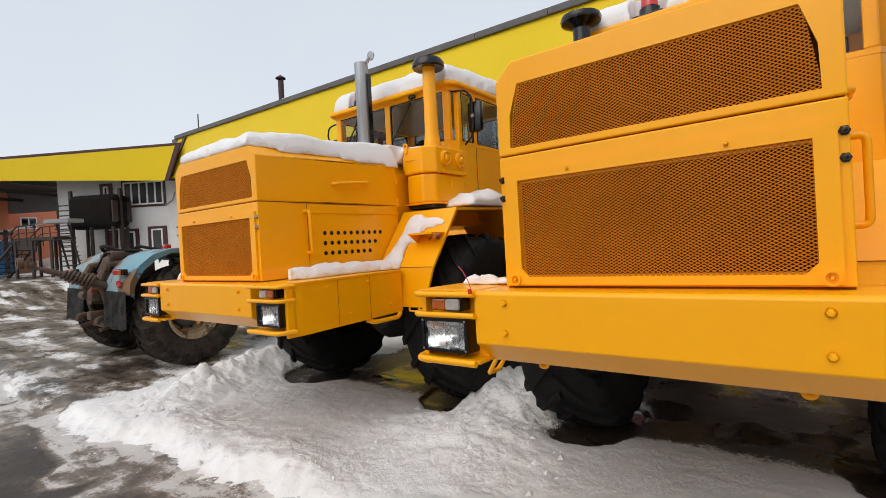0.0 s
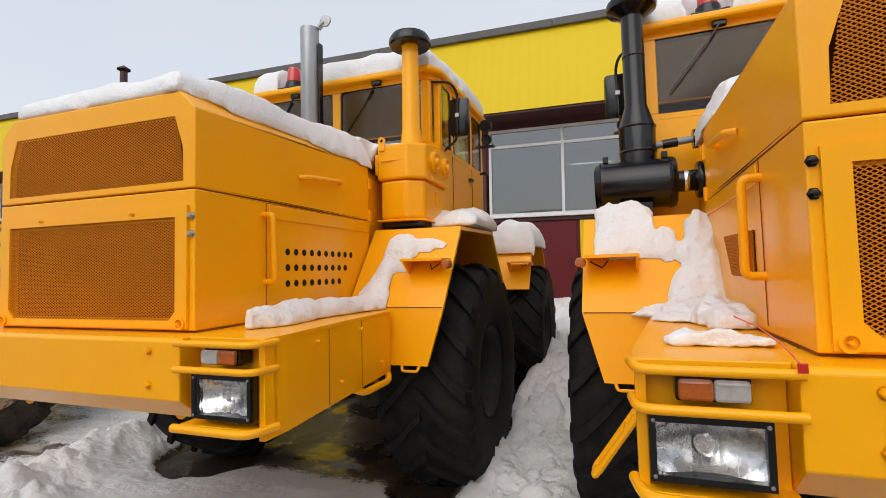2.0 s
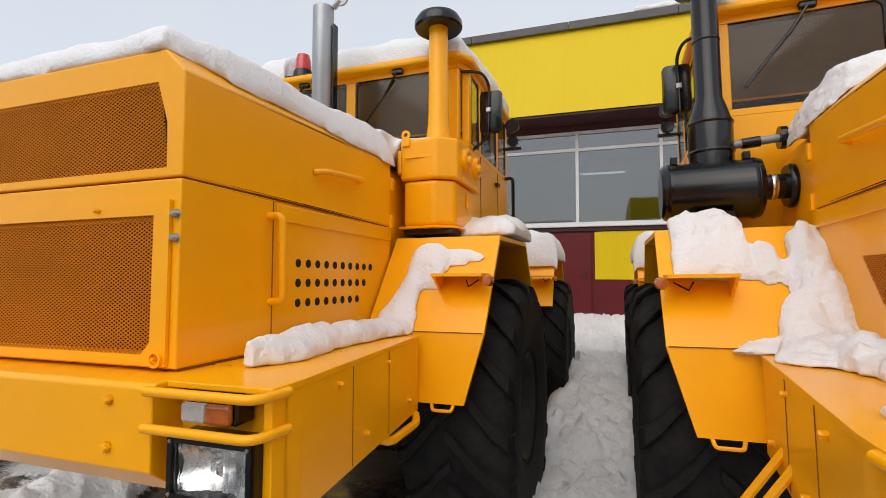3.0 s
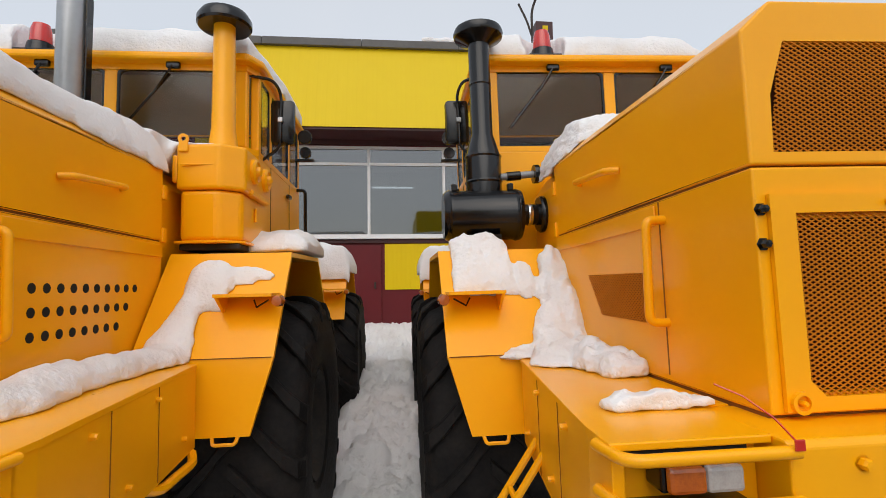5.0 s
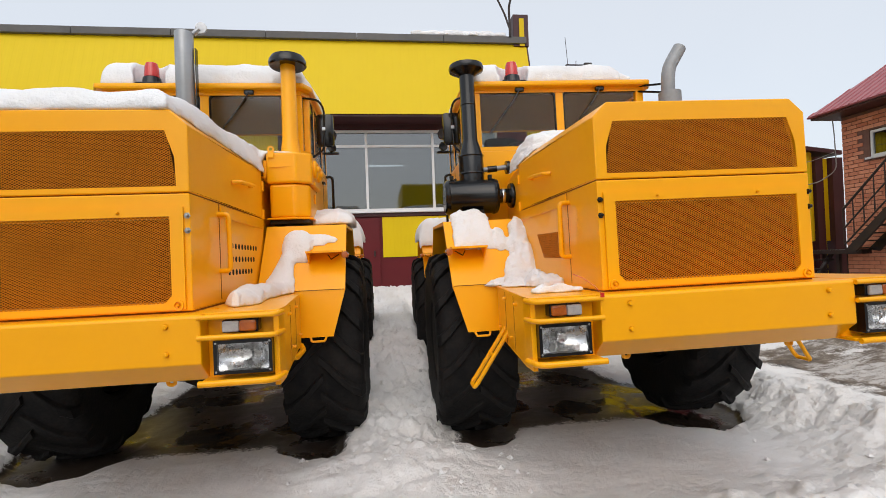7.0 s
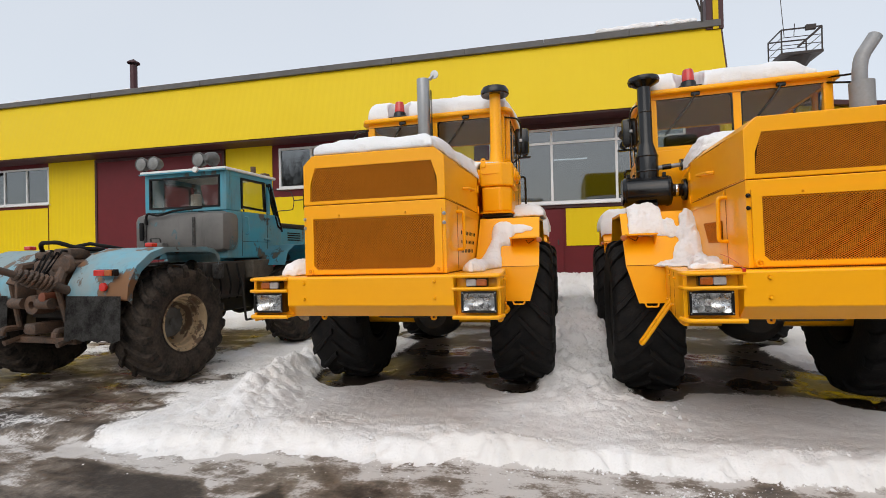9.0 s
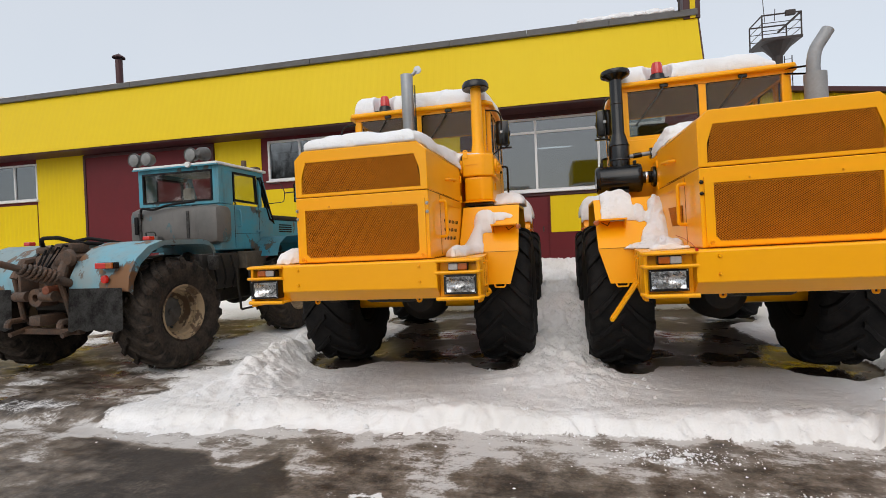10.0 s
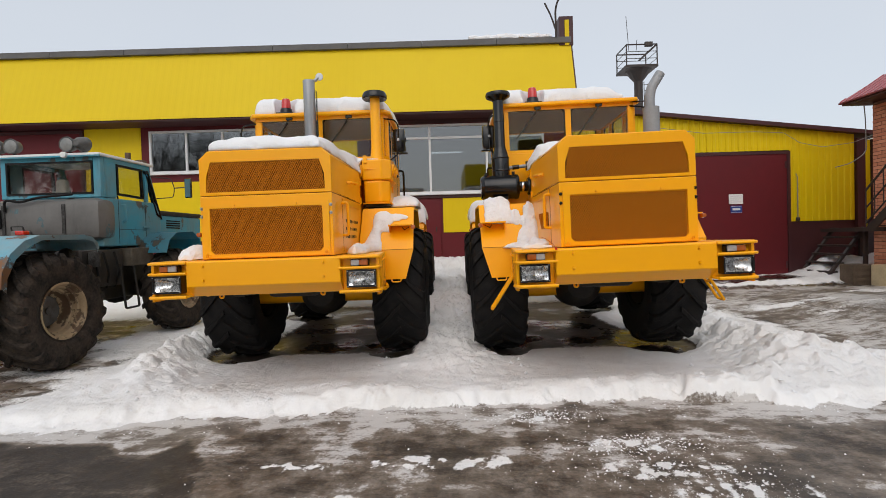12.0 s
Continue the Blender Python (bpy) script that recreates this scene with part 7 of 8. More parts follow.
# ---- faded blue tractor ----
def blue_tractor(m):
    """Rear axle at the origin, nose towards +y, ground at z = 0."""
    T = empty("wheeled_tractor", m, "worn faded-blue tractor with rusty fenders and hitch", "tractor")
    for wy in (0.0, 3.05):
        for sx in (-1, 1):
            wheel(T, sx * 1.22, wy, 0.83, sx, 0.79, 0.58, 0.36, RUBBER_DIRTY, CREAM_RIM, HUBGREY, 18, True)
        part("axle", tube(bmesh.new(), [(-1.2, wy, 0.83), (-0.4, wy, 0.86), (0.4, wy, 0.86), (1.2, wy, 0.83)], 0.15, 12), CHASSIS, T, "", True)
        part("differential", lathe(bmesh.new(), [(0, -0.34), (0.2, -0.3), (0.3, -0.1), (0.3, 0.12), (0.2, 0.3), (0, 0.34)], "y", (0, wy, 0.88), 16), CHASSIS, T, "", True)
    part("chassis_frame", boxes((-0.42, -0.30, -0.6, 4.8, 1.0, 1.32), (0.30, 0.42, -0.6, 4.8, 1.0, 1.32), (-0.42, 0.42, -0.65, -0.53, 0.95, 1.4), w=0.012), CHASSIS, T)
    part("gearbox", boxes((-0.42, 0.42, 0.4, 3.0, 0.72, 1.60), w=0.08), CHASSIS, T, "", True)
    # rear fenders with mud flaps and tail lamps
    for sx in (-1, 1):
        prof = [(-0.86, 1.22), (-0.84, 1.40), (-0.72, 1.62), (-0.52, 1.78), (-0.28, 1.855), (0.45, 1.865), (0.60, 1.835), (0.70, 1.76), (0.72, 1.66)]
        bm = bmesh.new()
        xs = (0.46, 1.42)
        top = [[bm.verts.new((sx * x, y, z)) for y, z in prof] for x in xs]
        low = [[bm.verts.new((sx * x, y + 0.02, z - 0.02)) for y, z in prof] for x in xs]
        for i in range(len(prof) - 1):
            bm.faces.new((top[0][i], top[0][i + 1], top[1][i + 1], top[1][i]))
            bm.faces.new((low[0][i], low[1][i], low[1][i + 1], low[0][i + 1]))
            for k in (0, 1):
                bm.faces.new((top[k][i], top[k][i + 1], low[k][i + 1], low[k][i]))
        for i in (0, -1):
            bm.faces.new((top[0][i], top[1][i], low[1][i], low[0][i]))
        f = part("rear_fender", bm, BLUE_RUST, T, "rust-stained faded blue fender", True)
        # outer lip
        bm = bmesh.new()
        outer = [bm.verts.new((sx * 1.42, y, z)) for y, z in prof]
        lip = [bm.verts.new((sx * 1.44, y + 0.05 * (1 if y < -0.3 else (-1 if y > 0.6 else 0)), z - 0.07)) for y, z in prof]
        for i in range(len(prof) - 1):
            bm.faces.new((outer[i], outer[i + 1], lip[i + 1], lip[i]))
        bmesh.ops.solidify(bm, geom=bm.faces[:], thickness=0.012)
        part("fender_lip", bm, BLUE_RUST, f, "", True)
        a, b = sorted((sx * 0.50, sx * 1.36))
        bm = bmesh.new()
        n = 10
        rows = []
        for k in range(3):
            z = 1.26 - 0.27 * k
            rows.append([bm.verts.new((a + (b - a) * i / n, -0.89 - 0.012 * math.sin(i * 1.7) * k - 0.02 * k, z - (0.02 * math.sin(i * 2.3) if k == 2 else 0))) for i in range(n + 1)])
        for p, q in zip(rows, rows[1:]):
            for i in range(n):
                bm.faces.new((p[i], p[i + 1], q[i + 1], q[i]))
        bmesh.ops.solidify(bm, geom=bm.faces[:], thickness=0.014)
        part("mud_flap", bm, FLAP, f, "dirty grey rubber mud flap", True)
        c = sx * 1.10
        tl = part("tail_lamp", boxes((c - 0.14, c + 0.14, -0.885, -0.80, 1.50, 1.585), w=0.012), BLACK, f, "red and amber tail lamp")
        part("red_glass", boxes((c - 0.135, c + 0.03, -0.915, -0.888, 1.505, 1.58), w=0.01), REDLENS, tl, "red glass")
        part("amber_glass", boxes((c + 0.033, c + 0.135, -0.915, -0.888, 1.505, 1.58), w=0.01), AMBER, tl, "amber glass")
        part("reflector", lathe(bmesh.new(), [(0, -0.03), (0.05, -0.028), (0.055, 0), (0, 0)], "y", (c - 0.02, -0.868, 1.37), 16), REDLENS, f, "round red reflector", True)
        part("marker", boxes((sx * 1.1 - 0.06, sx * 1.1 + 0.06, -0.25, -0.15, 1.862, 1.92), w=0.015), REDLENS, f, "small red marker lamp")
    part("fender_bridge", boxes((-0.46, 0.46, 0.05, 0.6, 1.70, 1.80), w=0.03), TANK, T, "", True)
    part("cable_loop", tube(bmesh.new(), [(-0.42, 0.0, 1.82), (-0.3, -0.15, 1.90), (0.1, -0.25, 1.93), (0.35, -0.15, 1.88), (0.45, 0.0, 1.84)], 0.025, 8), RUBBER, T, "", True)
    # three-point hitch
    H = part("hitch_body", boxes((-0.30, 0.30, -0.75, -0.05, 1.05, 1.72), w=0.08), GREASY, T, "greasy rusty hitch housing", True)
    part("lift_shaft", tube(bmesh.new(), [(-0.5, -0.55, 1.62), (0.5, -0.55, 1.62)], 0.07, 12), GREASY, H, "", True)
    for sx in (-1, 1):
        part("lift_arm", tube(bmesh.new(), [(sx * 0.36, -0.50, 1.66), (sx * 0.37, -0.80, 1.62), (sx * 0.38, -0.92, 1.40)], 0.065, 8), GREASY, H, "", True)
        part("lift_bracket", boxes((*sorted((sx * 0.20, sx * 0.26)), -0.98, -0.70, 1.12, 1.52), w=0.03), GREASY, H, "", True)
        part("bracket_boss", lathe(bmesh.new(), [(0, 0.12), (0.07, 0.12), (0.07, 0.34), (0, 0.34)], "x", (0 if sx > 0 else -0.46, -0.94, 1.17), 14), GREASY, H, "", True)
        part("lift_rod", tube(bmesh.new(), [(sx * 0.38, -0.92, 1.40), (sx * 0.42, -0.80, 0.85)], 0.035, 8), GREASY, H, "", True)
        part("lower_link", tube(bmesh.new(), [(sx * 0.40, -0.2, 0.80), (sx * 0.45, -0.72, 0.80)], 0.05, 8), GREASY, H, "", True)
        part("link_hook", tube(bmesh.new(), arc([(sx * 0.45, -0.70, 0.84), (sx * 0.45, -0.98, 0.84), (sx * 0.45, -1.0, 0.76)], 0.05), 0.04, 8), GREASY, H, "", True)
        part("link_jaw", tube(bmesh.new(), [(sx * 0.45, -0.70, 0.72), (sx * 0.45, -0.97, 0.66)], 0.035, 8), GREASY, H, "", True)
        part("lift_cylinder", tube(bmesh.new(), [(sx * 0.14, -0.60, 1.75), (sx * 0.30, -0.82, 1.30)], 0.07, 10), GREASY, H, "", True)
    part("top_link", tube(bmesh.new(), [(0.47, -0.82, 1.32), (0.43, -1.08, 1.43)], 0.055, 10), GREASY, H, "", True)
    bm = bmesh.new()
    p0, p1 = Vector((0.45, -1.00, 1.40)), Vector((0.34, -1.36, 1.55))
    way = (p1 - p0).normalized()
    side = way.cross(Vector((0, 0, 1))).normalized()
    up = side.cross(way)
    coil = []
    for k in range(97):
        a = 2 * math.pi * k / 12
        r = 0.085 if k < 60 else 0.085 - 0.035 * (k - 60) / 36
        coil.append(p0 + (p1 - p0) * (k / 96) + side * (r * math.cos(a)) + up * (r * math.sin(a)))
    tube(bm, coil, 0.022, 6)
    spring = part("coil_spring", bm, GREASY, H, "rusty coil spring on the top link", True)
    part("spring_core", tube(bmesh.new(), [p0, p1], 0.05, 10), GREASY, spring, "", True)
    part("top_link_rod", tube(bmesh.new(), [(0.34, -1.36, 1.55), (0.27, -1.58, 1.64)], 0.042, 10), GREASY, H, "", True)
    for dx in (-0.045, 0.045):
        part("fork_plate", tube(bmesh.new(), [(0.28 + dx, -1.52, 1.62), (0.22 + dx, -1.72, 1.70)], 0.022, 8), GREASY, H, "", True)
    part("fork_pin", tube(bmesh.new(), [(0.14, -1.69, 1.72), (0.34, -1.67, 1.72)], 0.03, 10), GREASY, H, "", True)
    part("fork_pin", tube(bmesh.new(), [(0.22, -1.70, 1.66), (0.23, -1.70, 1.82)], 0.03, 10), GREASY, H, "", True)
    part("top_link_eye", lathe(bmesh.new(), [(0.085, -0.035), (0.085, 0.035), (0.035, 0.035), (0.035, -0.035)], "y", (0.17, -1.80, 1.74), 18, True), GREASY, H, "", True)
    part("hose_bundle", tube(bmesh.new(), arc([(-0.35, -0.55, 1.80), (-0.2, -0.7, 1.94), (0.15, -0.72, 1.94), (0.3, -0.6, 1.86), (0.42, -0.3, 1.84)], 0.1), 0.028, 8), RUBBER, H, "", True)
    part("pump", lathe(bmesh.new(), [(0, -0.16), (0.14, -0.14), (0.16, 0.0), (0.16, 0.1), (0, 0.14)], "x", (0.22, -0.62, 1.62), 16), GREASY, H, "", True)
    part("pump_face", lathe(bmesh.new(), [(0, -0.86), (0.10, -0.85), (0.12, -0.80), (0, -0.80)], "y", (0.42, 0, 1.66), 14), GREASY, H, "", True)
    part("tow_hook", boxes((-0.10, 0.10, -0.98, -0.62, 0.78, 0.92), w=0.03), GREASY, H, "", True)
    part("drawbar", boxes((-0.52, 0.52, -0.80, -0.70, 0.64, 0.72), w=0.015), GREASY, H)
    part("pto_guard", lathe(bmesh.new(), [(0.12, -0.95), (0.13, -0.72), (0.05, -0.72), (0.05, -0.95)], "y", (0, 0, 1.15), 14, True), GREASY, H, "", True)
    part("oil_bottle", lathe(bmesh.new(), [(0, -1.02), (0.06, -1.0), (0.065, -0.8), (0, -0.79)], "y", (0.25, 0, 1.25), 12), mat("rusty_red", (0.25, 0.07, 0.03), 0.6, vary=0.6, scale=8), H, "", True)
    for k in range(5):
        y = -0.62 - 0.04 * k
        part("hose", tube(bmesh.new(), [(-0.28 + 0.13 * k, -0.1, 1.72), (-0.3 + 0.15 * k, y, 1.83 - 0.03 * (k % 2)), (-0.25 + 0.12 * k, y - 0.15, 1.55), (-0.2 + 0.1 * k, -0.74, 1.35)], 0.018, 6), RUBBER, H, "", True)
    part("valve_block", boxes((0.05, 0.36, -0.72, -0.45, 1.72, 1.86), w=0.03), GREASY, H, "", True)
    part("valve_block", boxes((-0.34, -0.12, -0.68, -0.42, 1.72, 1.82), w=0.03), GREASY, H, "", True)
    # fuel tank across the back of the cab
    tk = part("fuel_tank", boxes((-0.95, 0.95, 1.38, 1.84, 1.80, 2.50), w=0.14), TANK, T, "dark greasy fuel tank with bands", True)
    for x in (-0.66, 0.36):
        part("tank_band", boxes((x - 0.028, x + 0.028, 1.362, 1.378, 1.92, 2.40), (x - 0.028, x + 0.028, 1.50, 1.80, 2.502, 2.516), w=0.004), FLAP, tk)
    part("filler", boxes((-0.44, -0.18, 1.25, 1.37, 1.84, 1.98), w=0.02), TANK, tk)
    part("filler_handle", tube(bmesh.new(), arc([(-0.42, 1.26, 1.98), (-0.42, 1.24, 2.05), (-0.22, 1.24, 2.05), (-0.22, 1.26, 1.98)], 0.03), 0.012, 6), FLAP, tk, "", True)
    part("tank_hose", tube(bmesh.new(), arc([(-0.62, 1.36, 2.30), (-0.60, 1.33, 2.50), (-0.35, 1.34, 2.44), (-0.05, 1.36, 2.52), (0.5, 1.40, 2.56)], 0.1), 0.02, 6), RUBBER, tk, "", True)
    part("rag", boxes((-0.76, -0.68, 1.33, 1.37, 2.02, 2.34), w=0.03), RUBBER, tk, "", True)
    # cab: upright back, raked front, thin roof
    x0, x1, y0, y1, za, zb = -0.86, 0.87, 1.56, 2.86, 2.52, 3.20
    bm = prism(bmesh.new(), [(1.58, 1.69), (3.16, 1.69), (3.16, 2.28), (3.02, za), (1.58, za)], "x", x0, x1, 0.022)
    C = part("cab_body", bm, BLUE, T, "dented faded blue cab body")
    for xa, xb, ya, yb in ((x0, x0 + 0.10, y0, y0 + 0.09), (x1 - 0.13, x1, y0, y0 + 0.09), (x0, x0 + 0.06, y1 - 0.14, y1 - 0.06), (x1 - 0.06, x1, y1 - 0.14, y1 - 0.06)):
        part("cab_post", boxes((xa, xb, ya, yb, za, zb), w=0.015), BLUE, C)
    part("rear_sill", boxes((x0 + 0.10, x1 - 0.13, y0, y0 + 0.07, za, 2.58), w=0.01), BLUE, C)
    part("rear_header", boxes((x0 + 0.10, x1 - 0.13, y0, y0 + 0.07, 3.13, zb)), BLUE, C)
    for sx in (-1, 1):
        X = x1 if sx > 0 else x0
        part("side_header", boxes((*sorted((X - sx * 0.05, X)), y0 + 0.09, y1, 3.12, zb)), BLUE, C)
        part("corner_panel", boxes((*sorted((X - sx * 0.05, X)), y0 + 0.09, 1.93, za + 0.002, 3.118), w=0.008), BLUE, C)
        part("screen_post", tube(bmesh.new(), [(X - sx * 0.03, y1 - 0.05, zb), (X - sx * 0.03, 3.06, 2.50)], 0.032, 8), BLUE, C, "", True)
    bm = boxes((x0 - 0.04, x1 + 0.04, y0 - 0.07, y1 + 0.08, zb + 0.003, zb + 0.055), w=0.02)
    rf = part("cab_roof", bm, WHITE_PAINT, C, "off-white cab roof", True)
    part("roof_gutter", boxes((x0 - 0.05, x1 + 0.05, y0 - 0.08, y0 - 0.055, zb - 0.012, zb + 0.012)), BLUE, rf)
    ra, rb = x0 + 0.10, x1 - 0.13
    part("rear_glass_seal", frame_plate(bmesh.new(), [(ra, 2.58), (rb, 2.58), (rb, 3.13), (ra, 3.13)], [(ra + 0.03, 2.61), (rb - 0.03, 2.61), (rb - 0.03, 3.10), (ra + 0.03, 3.10)], "y", y0 - 0.01, y0 + 0.04), BLACK, C)
    g = part("rear_window", boxes((ra + 0.02, rb - 0.02, y0 + 0.015, y0 + 0.021, 2.60, 3.11)), DUSTGLASS, C, "dusty rear glass")
    g.visible_shadow = False
    w = part("windscreen", sheet(bmesh.new(), [(x0 + 0.06, 3.05, za), (x1 - 0.06, 3.05, za), (x1 - 0.06, y1 - 0.05, zb), (x0 + 0.06, y1 - 0.05, zb)], 0.006), CABGLASS, C, "raked front glass")
    w.visible_shadow = False
    for sx in (-1, 1):
        X = (x1 if sx > 0 else x0)
        a, b = sorted((X - sx * 0.035, X + sx * 0.008))
        part("door_glass_seal", frame_plate(bmesh.new(), [(1.94, 2.58), (2.66, 2.56), (2.62, 3.12), (1.94, 3.12)], [(1.98, 2.62), (2.61, 2.60), (2.58, 3.08), (1.98, 3.08)], "x", a, b), BLACK, C)
        g = part("door_window", boxes((*sorted((X - sx * 0.02, X - sx * 0.014)), 1.96, 2.60, 2.60, 3.10)), CABGLASS, C)
        g.visible_shadow = False
        bm = frame_plate(bmesh.new(), [(2.70, 3.10), (2.79, 3.12), (3.19, 2.20), (3.02, 2.28)], [(2.735, 3.05), (2.78, 3.05), (3.13, 2.26), (3.04, 2.32)], "x", a, b + 0.006)
        part("quarter_window_frame", bm, BLACK, C, "black slanted quarter-light frame")
        for y in (1.95, 2.68):
            part("door_joint", boxes((*sorted((X, X + sx * 0.004)), y, y + 0.009, 1.73, 2.54)), JOINT2, C)
        part("door_joint", boxes((*sorted((X, X + sx * 0.004)), 1.96, 2.68, 1.98, 1.988)), JOINT2, C)
        part("door_handle", tube(bmesh.new(), arc([(X, 2.04, 2.42), (X + sx * 0.07, 2.04, 2.42), (X + sx * 0.07, 2.06, 2.12), (X, 2.06, 2.12)], 0.04), 0.016, 8), BLUE, C, "", True)
        for z in (2.42, 2.02):
            part("hinge", boxes((*sorted((X + sx * 0.002, X + sx * 0.028)), 2.58, 2.76, z, z + 0.035), w=0.006), BLUE, C)
        # front fender over the front wheel
        prof = [(2.45, 1.55), (2.55, 1.78), (2.78, 1.92), (3.35, 1.95), (3.62, 1.80), (3.72, 1.55)]
        bm = bmesh.new()
        t0 = [bm.verts.new((sx * 0.62, y, z)) for y, z in prof]
        t1 = [bm.verts.new((sx * 1.40, y, z)) for y, z in prof]
        for i in range(len(prof) - 1):
            bm.faces.new((t0[i], t0[i + 1], t1[i + 1], t1[i]))
        bmesh.ops.solidify(bm, geom=bm.faces[:], thickness=0.025)
        part("front_fender", bm, BLUE, T, "faded blue front fender", True)
        part("tool_box", boxes((*sorted((sx * 0.62, sx * 1.04)), 2.02, 2.62, 1.34, 1.655), w=0.015), TOOLBOX, T, "weathered brown side box")
        part("side_tank", boxes((*sorted((sx * 0.45, sx * 0.92)), 1.02, 1.98, 1.02, 1.64), w=0.05), CHASSIS, T, "", True)
        part("filter", lathe(bmesh.new(), [(0, 1.36), (0.075, 1.37), (0.085, 1.40), (0.085, 1.60), (0, 1.62)], "z", (sx * 1.0, 1.18, 0), 14), FLAP, T, "", True)
        part("brake_pot", lathe(bmesh.new(), [(0, 0.66), (0.09, 0.67), (0.10, 0.72), (0.10, 0.84), (0, 0.86)], "y", (sx * 0.92, 0, 1.58), 14), FLAP, T, "", True)
        for k in range(3):
            part("drop_hose", tube(bmesh.new(), arc([(sx * (0.90 + 0.04 * k), 1.25 + 0.2 * k, 1.60), (sx * (0.98 + 0.03 * k), 1.28 + 0.2 * k, 1.25), (sx * 0.86, 1.4 + 0.2 * k, 1.0)], 0.1), 0.017, 6), RUBBER, T, "", True)
        part("step", tube(bmesh.new(), arc([(sx * 1.0, 1.75, 1.38), (sx * 1.08, 1.75, 0.62), (sx * 1.08, 2.1, 0.62), (sx * 1.0, 2.1, 1.38)], 0.04), 0.02, 8), CHASSIS, T, "", True)
        part("air_tank", lathe(bmesh.new(), [(0, 0.62), (0.10, 0.64), (0.13, 0.70), (0.13, 1.0), (0, 1.02)], "y", (sx * 0.78, 0, 1.45), 14), CHASSIS, T, "", True)
        part("drop_hose", tube(bmesh.new(), [(sx * 0.8, 0.9, 1.5), (sx * 0.85, 0.95, 1.1), (sx * 0.7, 1.3, 1.0)], 0.02, 6), RUBBER, T, "", True)
    part("seat", boxes((-0.45, 0.05, 2.1, 2.5, 2.0, 2.55), w=0.05), FABRIC, C, "", True)
    part("seat_cover", boxes((-0.30, -0.10, 2.0, 2.12, 2.50, 2.90), w=0.05), WHITE_PAINT, C, "pale seat cover", True)
    part("steering_wheel", tube(bmesh.new(), [(0.1 + 0.2 * math.cos(a), 2.75 - 0.05 * math.sin(a), 2.62 + 0.1 * math.sin(a)) for a in [2 * math.pi * k / 16 for k in range(17)]], 0.014, 6, False), BLACK, C, "", True)
    # roof lamps: deep bowls on short feet
    for x, back in ((-0.87, 1), (-0.60, 1), (0.36, 1), (0.60, 0)):
        y = y0 - 0.06 if back else y0 + 0.02
        s = 1 if back else -1
        lm = part("roof_lamp", lathe(bmesh.new(), [(0, s * 0.19), (0.05, s * 0.18), (0.10, s * 0.12), (0.122, s * 0.03), (0.128, s * 0.0), (0.122, -s * 0.018), (0.106, -s * 0.012)], "y", (x, y, zb + 0.20), 20), LAMPSHELL, C, "round roof work lamp in a dull grey bowl", True)
        part("lamp_glass", lathe(bmesh.new(), [(0, -s * 0.030), (0.06, -s * 0.024), (0.107, -s * 0.008), (0, s * 0.0)], "y", (x, y, zb + 0.20), 20), LAMPGREY, lm, "", True)
        part("lamp_foot", tube(bmesh.new(), [(x, y + s * 0.06, zb + 0.11), (x, y + 0.07, zb + 0.05)], 0.022, 8), CHASSIS, lm)
    part("number_lamp", lathe(bmesh.new(), [(0, -0.03), (0.05, -0.02), (0.055, 0.02), (0, 0.02)], "y", (0.33, y0 - 0.10, zb + 0.02), 14), WHITE_PAINT, C, "small white lamp", True)
    part("roof_stub", lathe(bmesh.new(), [(0.05, 0), (0.05, 0.22), (0.04, 0.22), (0.04, 0)], "z", (0.55, 2.72, zb + 0.04), 12, True), GREASY, C, "", True)
    part("roof_stub", boxes((0.70, 0.84, 2.70, 2.84, zb + 0.05, zb + 0.12), w=0.015), GREASY, C)
    # mirror on long arms
    mr = part("mirror", boxes((1.46, 1.60, 3.0, 3.05, 2.60, 2.98), w=0.02), BLACK, C, "black-backed mirror on thin arms", True)
    part("mirror_glass", boxes((1.475, 1.585, 2.99, 2.998, 2.62, 2.96)), MIRRORGLASS, mr)
    part("mirror_arm", tube(bmesh.new(), arc([(0.86, 2.85, 3.02), (1.20, 3.00, 2.98), (1.25, 3.03, 2.80), (1.22, 3.03, 2.62), (0.87, 2.98, 2.60)], 0.05), 0.009, 6), IRON, mr, "", True)
    part("mirror_rod", tube(bmesh.new(), [(1.24, 3.03, 2.80), (1.53, 3.03, 2.81)], 0.011, 6), IRON, mr, "", True)
    # hood
    hd = part("hood", boxes((-0.52, 0.52, 3.15, 5.3, 1.55, 2.32), w=0.04), BLUE, T, "faded blue hood")
    part("hood_top", boxes((-0.54, 0.54, 3.15, 5.32, 2.323, 2.42), w=0.04), CHASSIS, hd, "dark hood top", True)
    for sx in (-1, 1):
        for k in range(4):
            part("louvre", boxes((*sorted((sx * 0.52, sx * 0.53)), 3.9, 4.4, 2.05 + 0.05 * k, 2.075 + 0.05 * k)), DARK, hd)
    part("grille", boxes((-0.46, 0.46, 5.303, 5.33, 1.6, 2.25)), CHASSIS, hd)
    return T


LAMPSHELL = worn_paint("lamp_shell", (0.075, 0.073, 0.070), (0.16, 0.155, 0.15), (0.12, 0.07, 0.04), 0.5, 0.35, 9.0, 0.45)
JOINT2 = mat("dark_joint", (0.02, 0.04, 0.05), 0.8)
blue_tractor(pose(B_X, B_Y, 0.07, 0, 0, -2.1))


# ---- snow lying on things ----
def bump(x, y, cx, cy, rx, ry, h, p=2.0):
    d = abs((x - cx) / rx) ** p + abs((y - cy) / ry) ** p
    return h * math.sqrt(max(0.0, 1 - d)) if d < 1 else 0.0


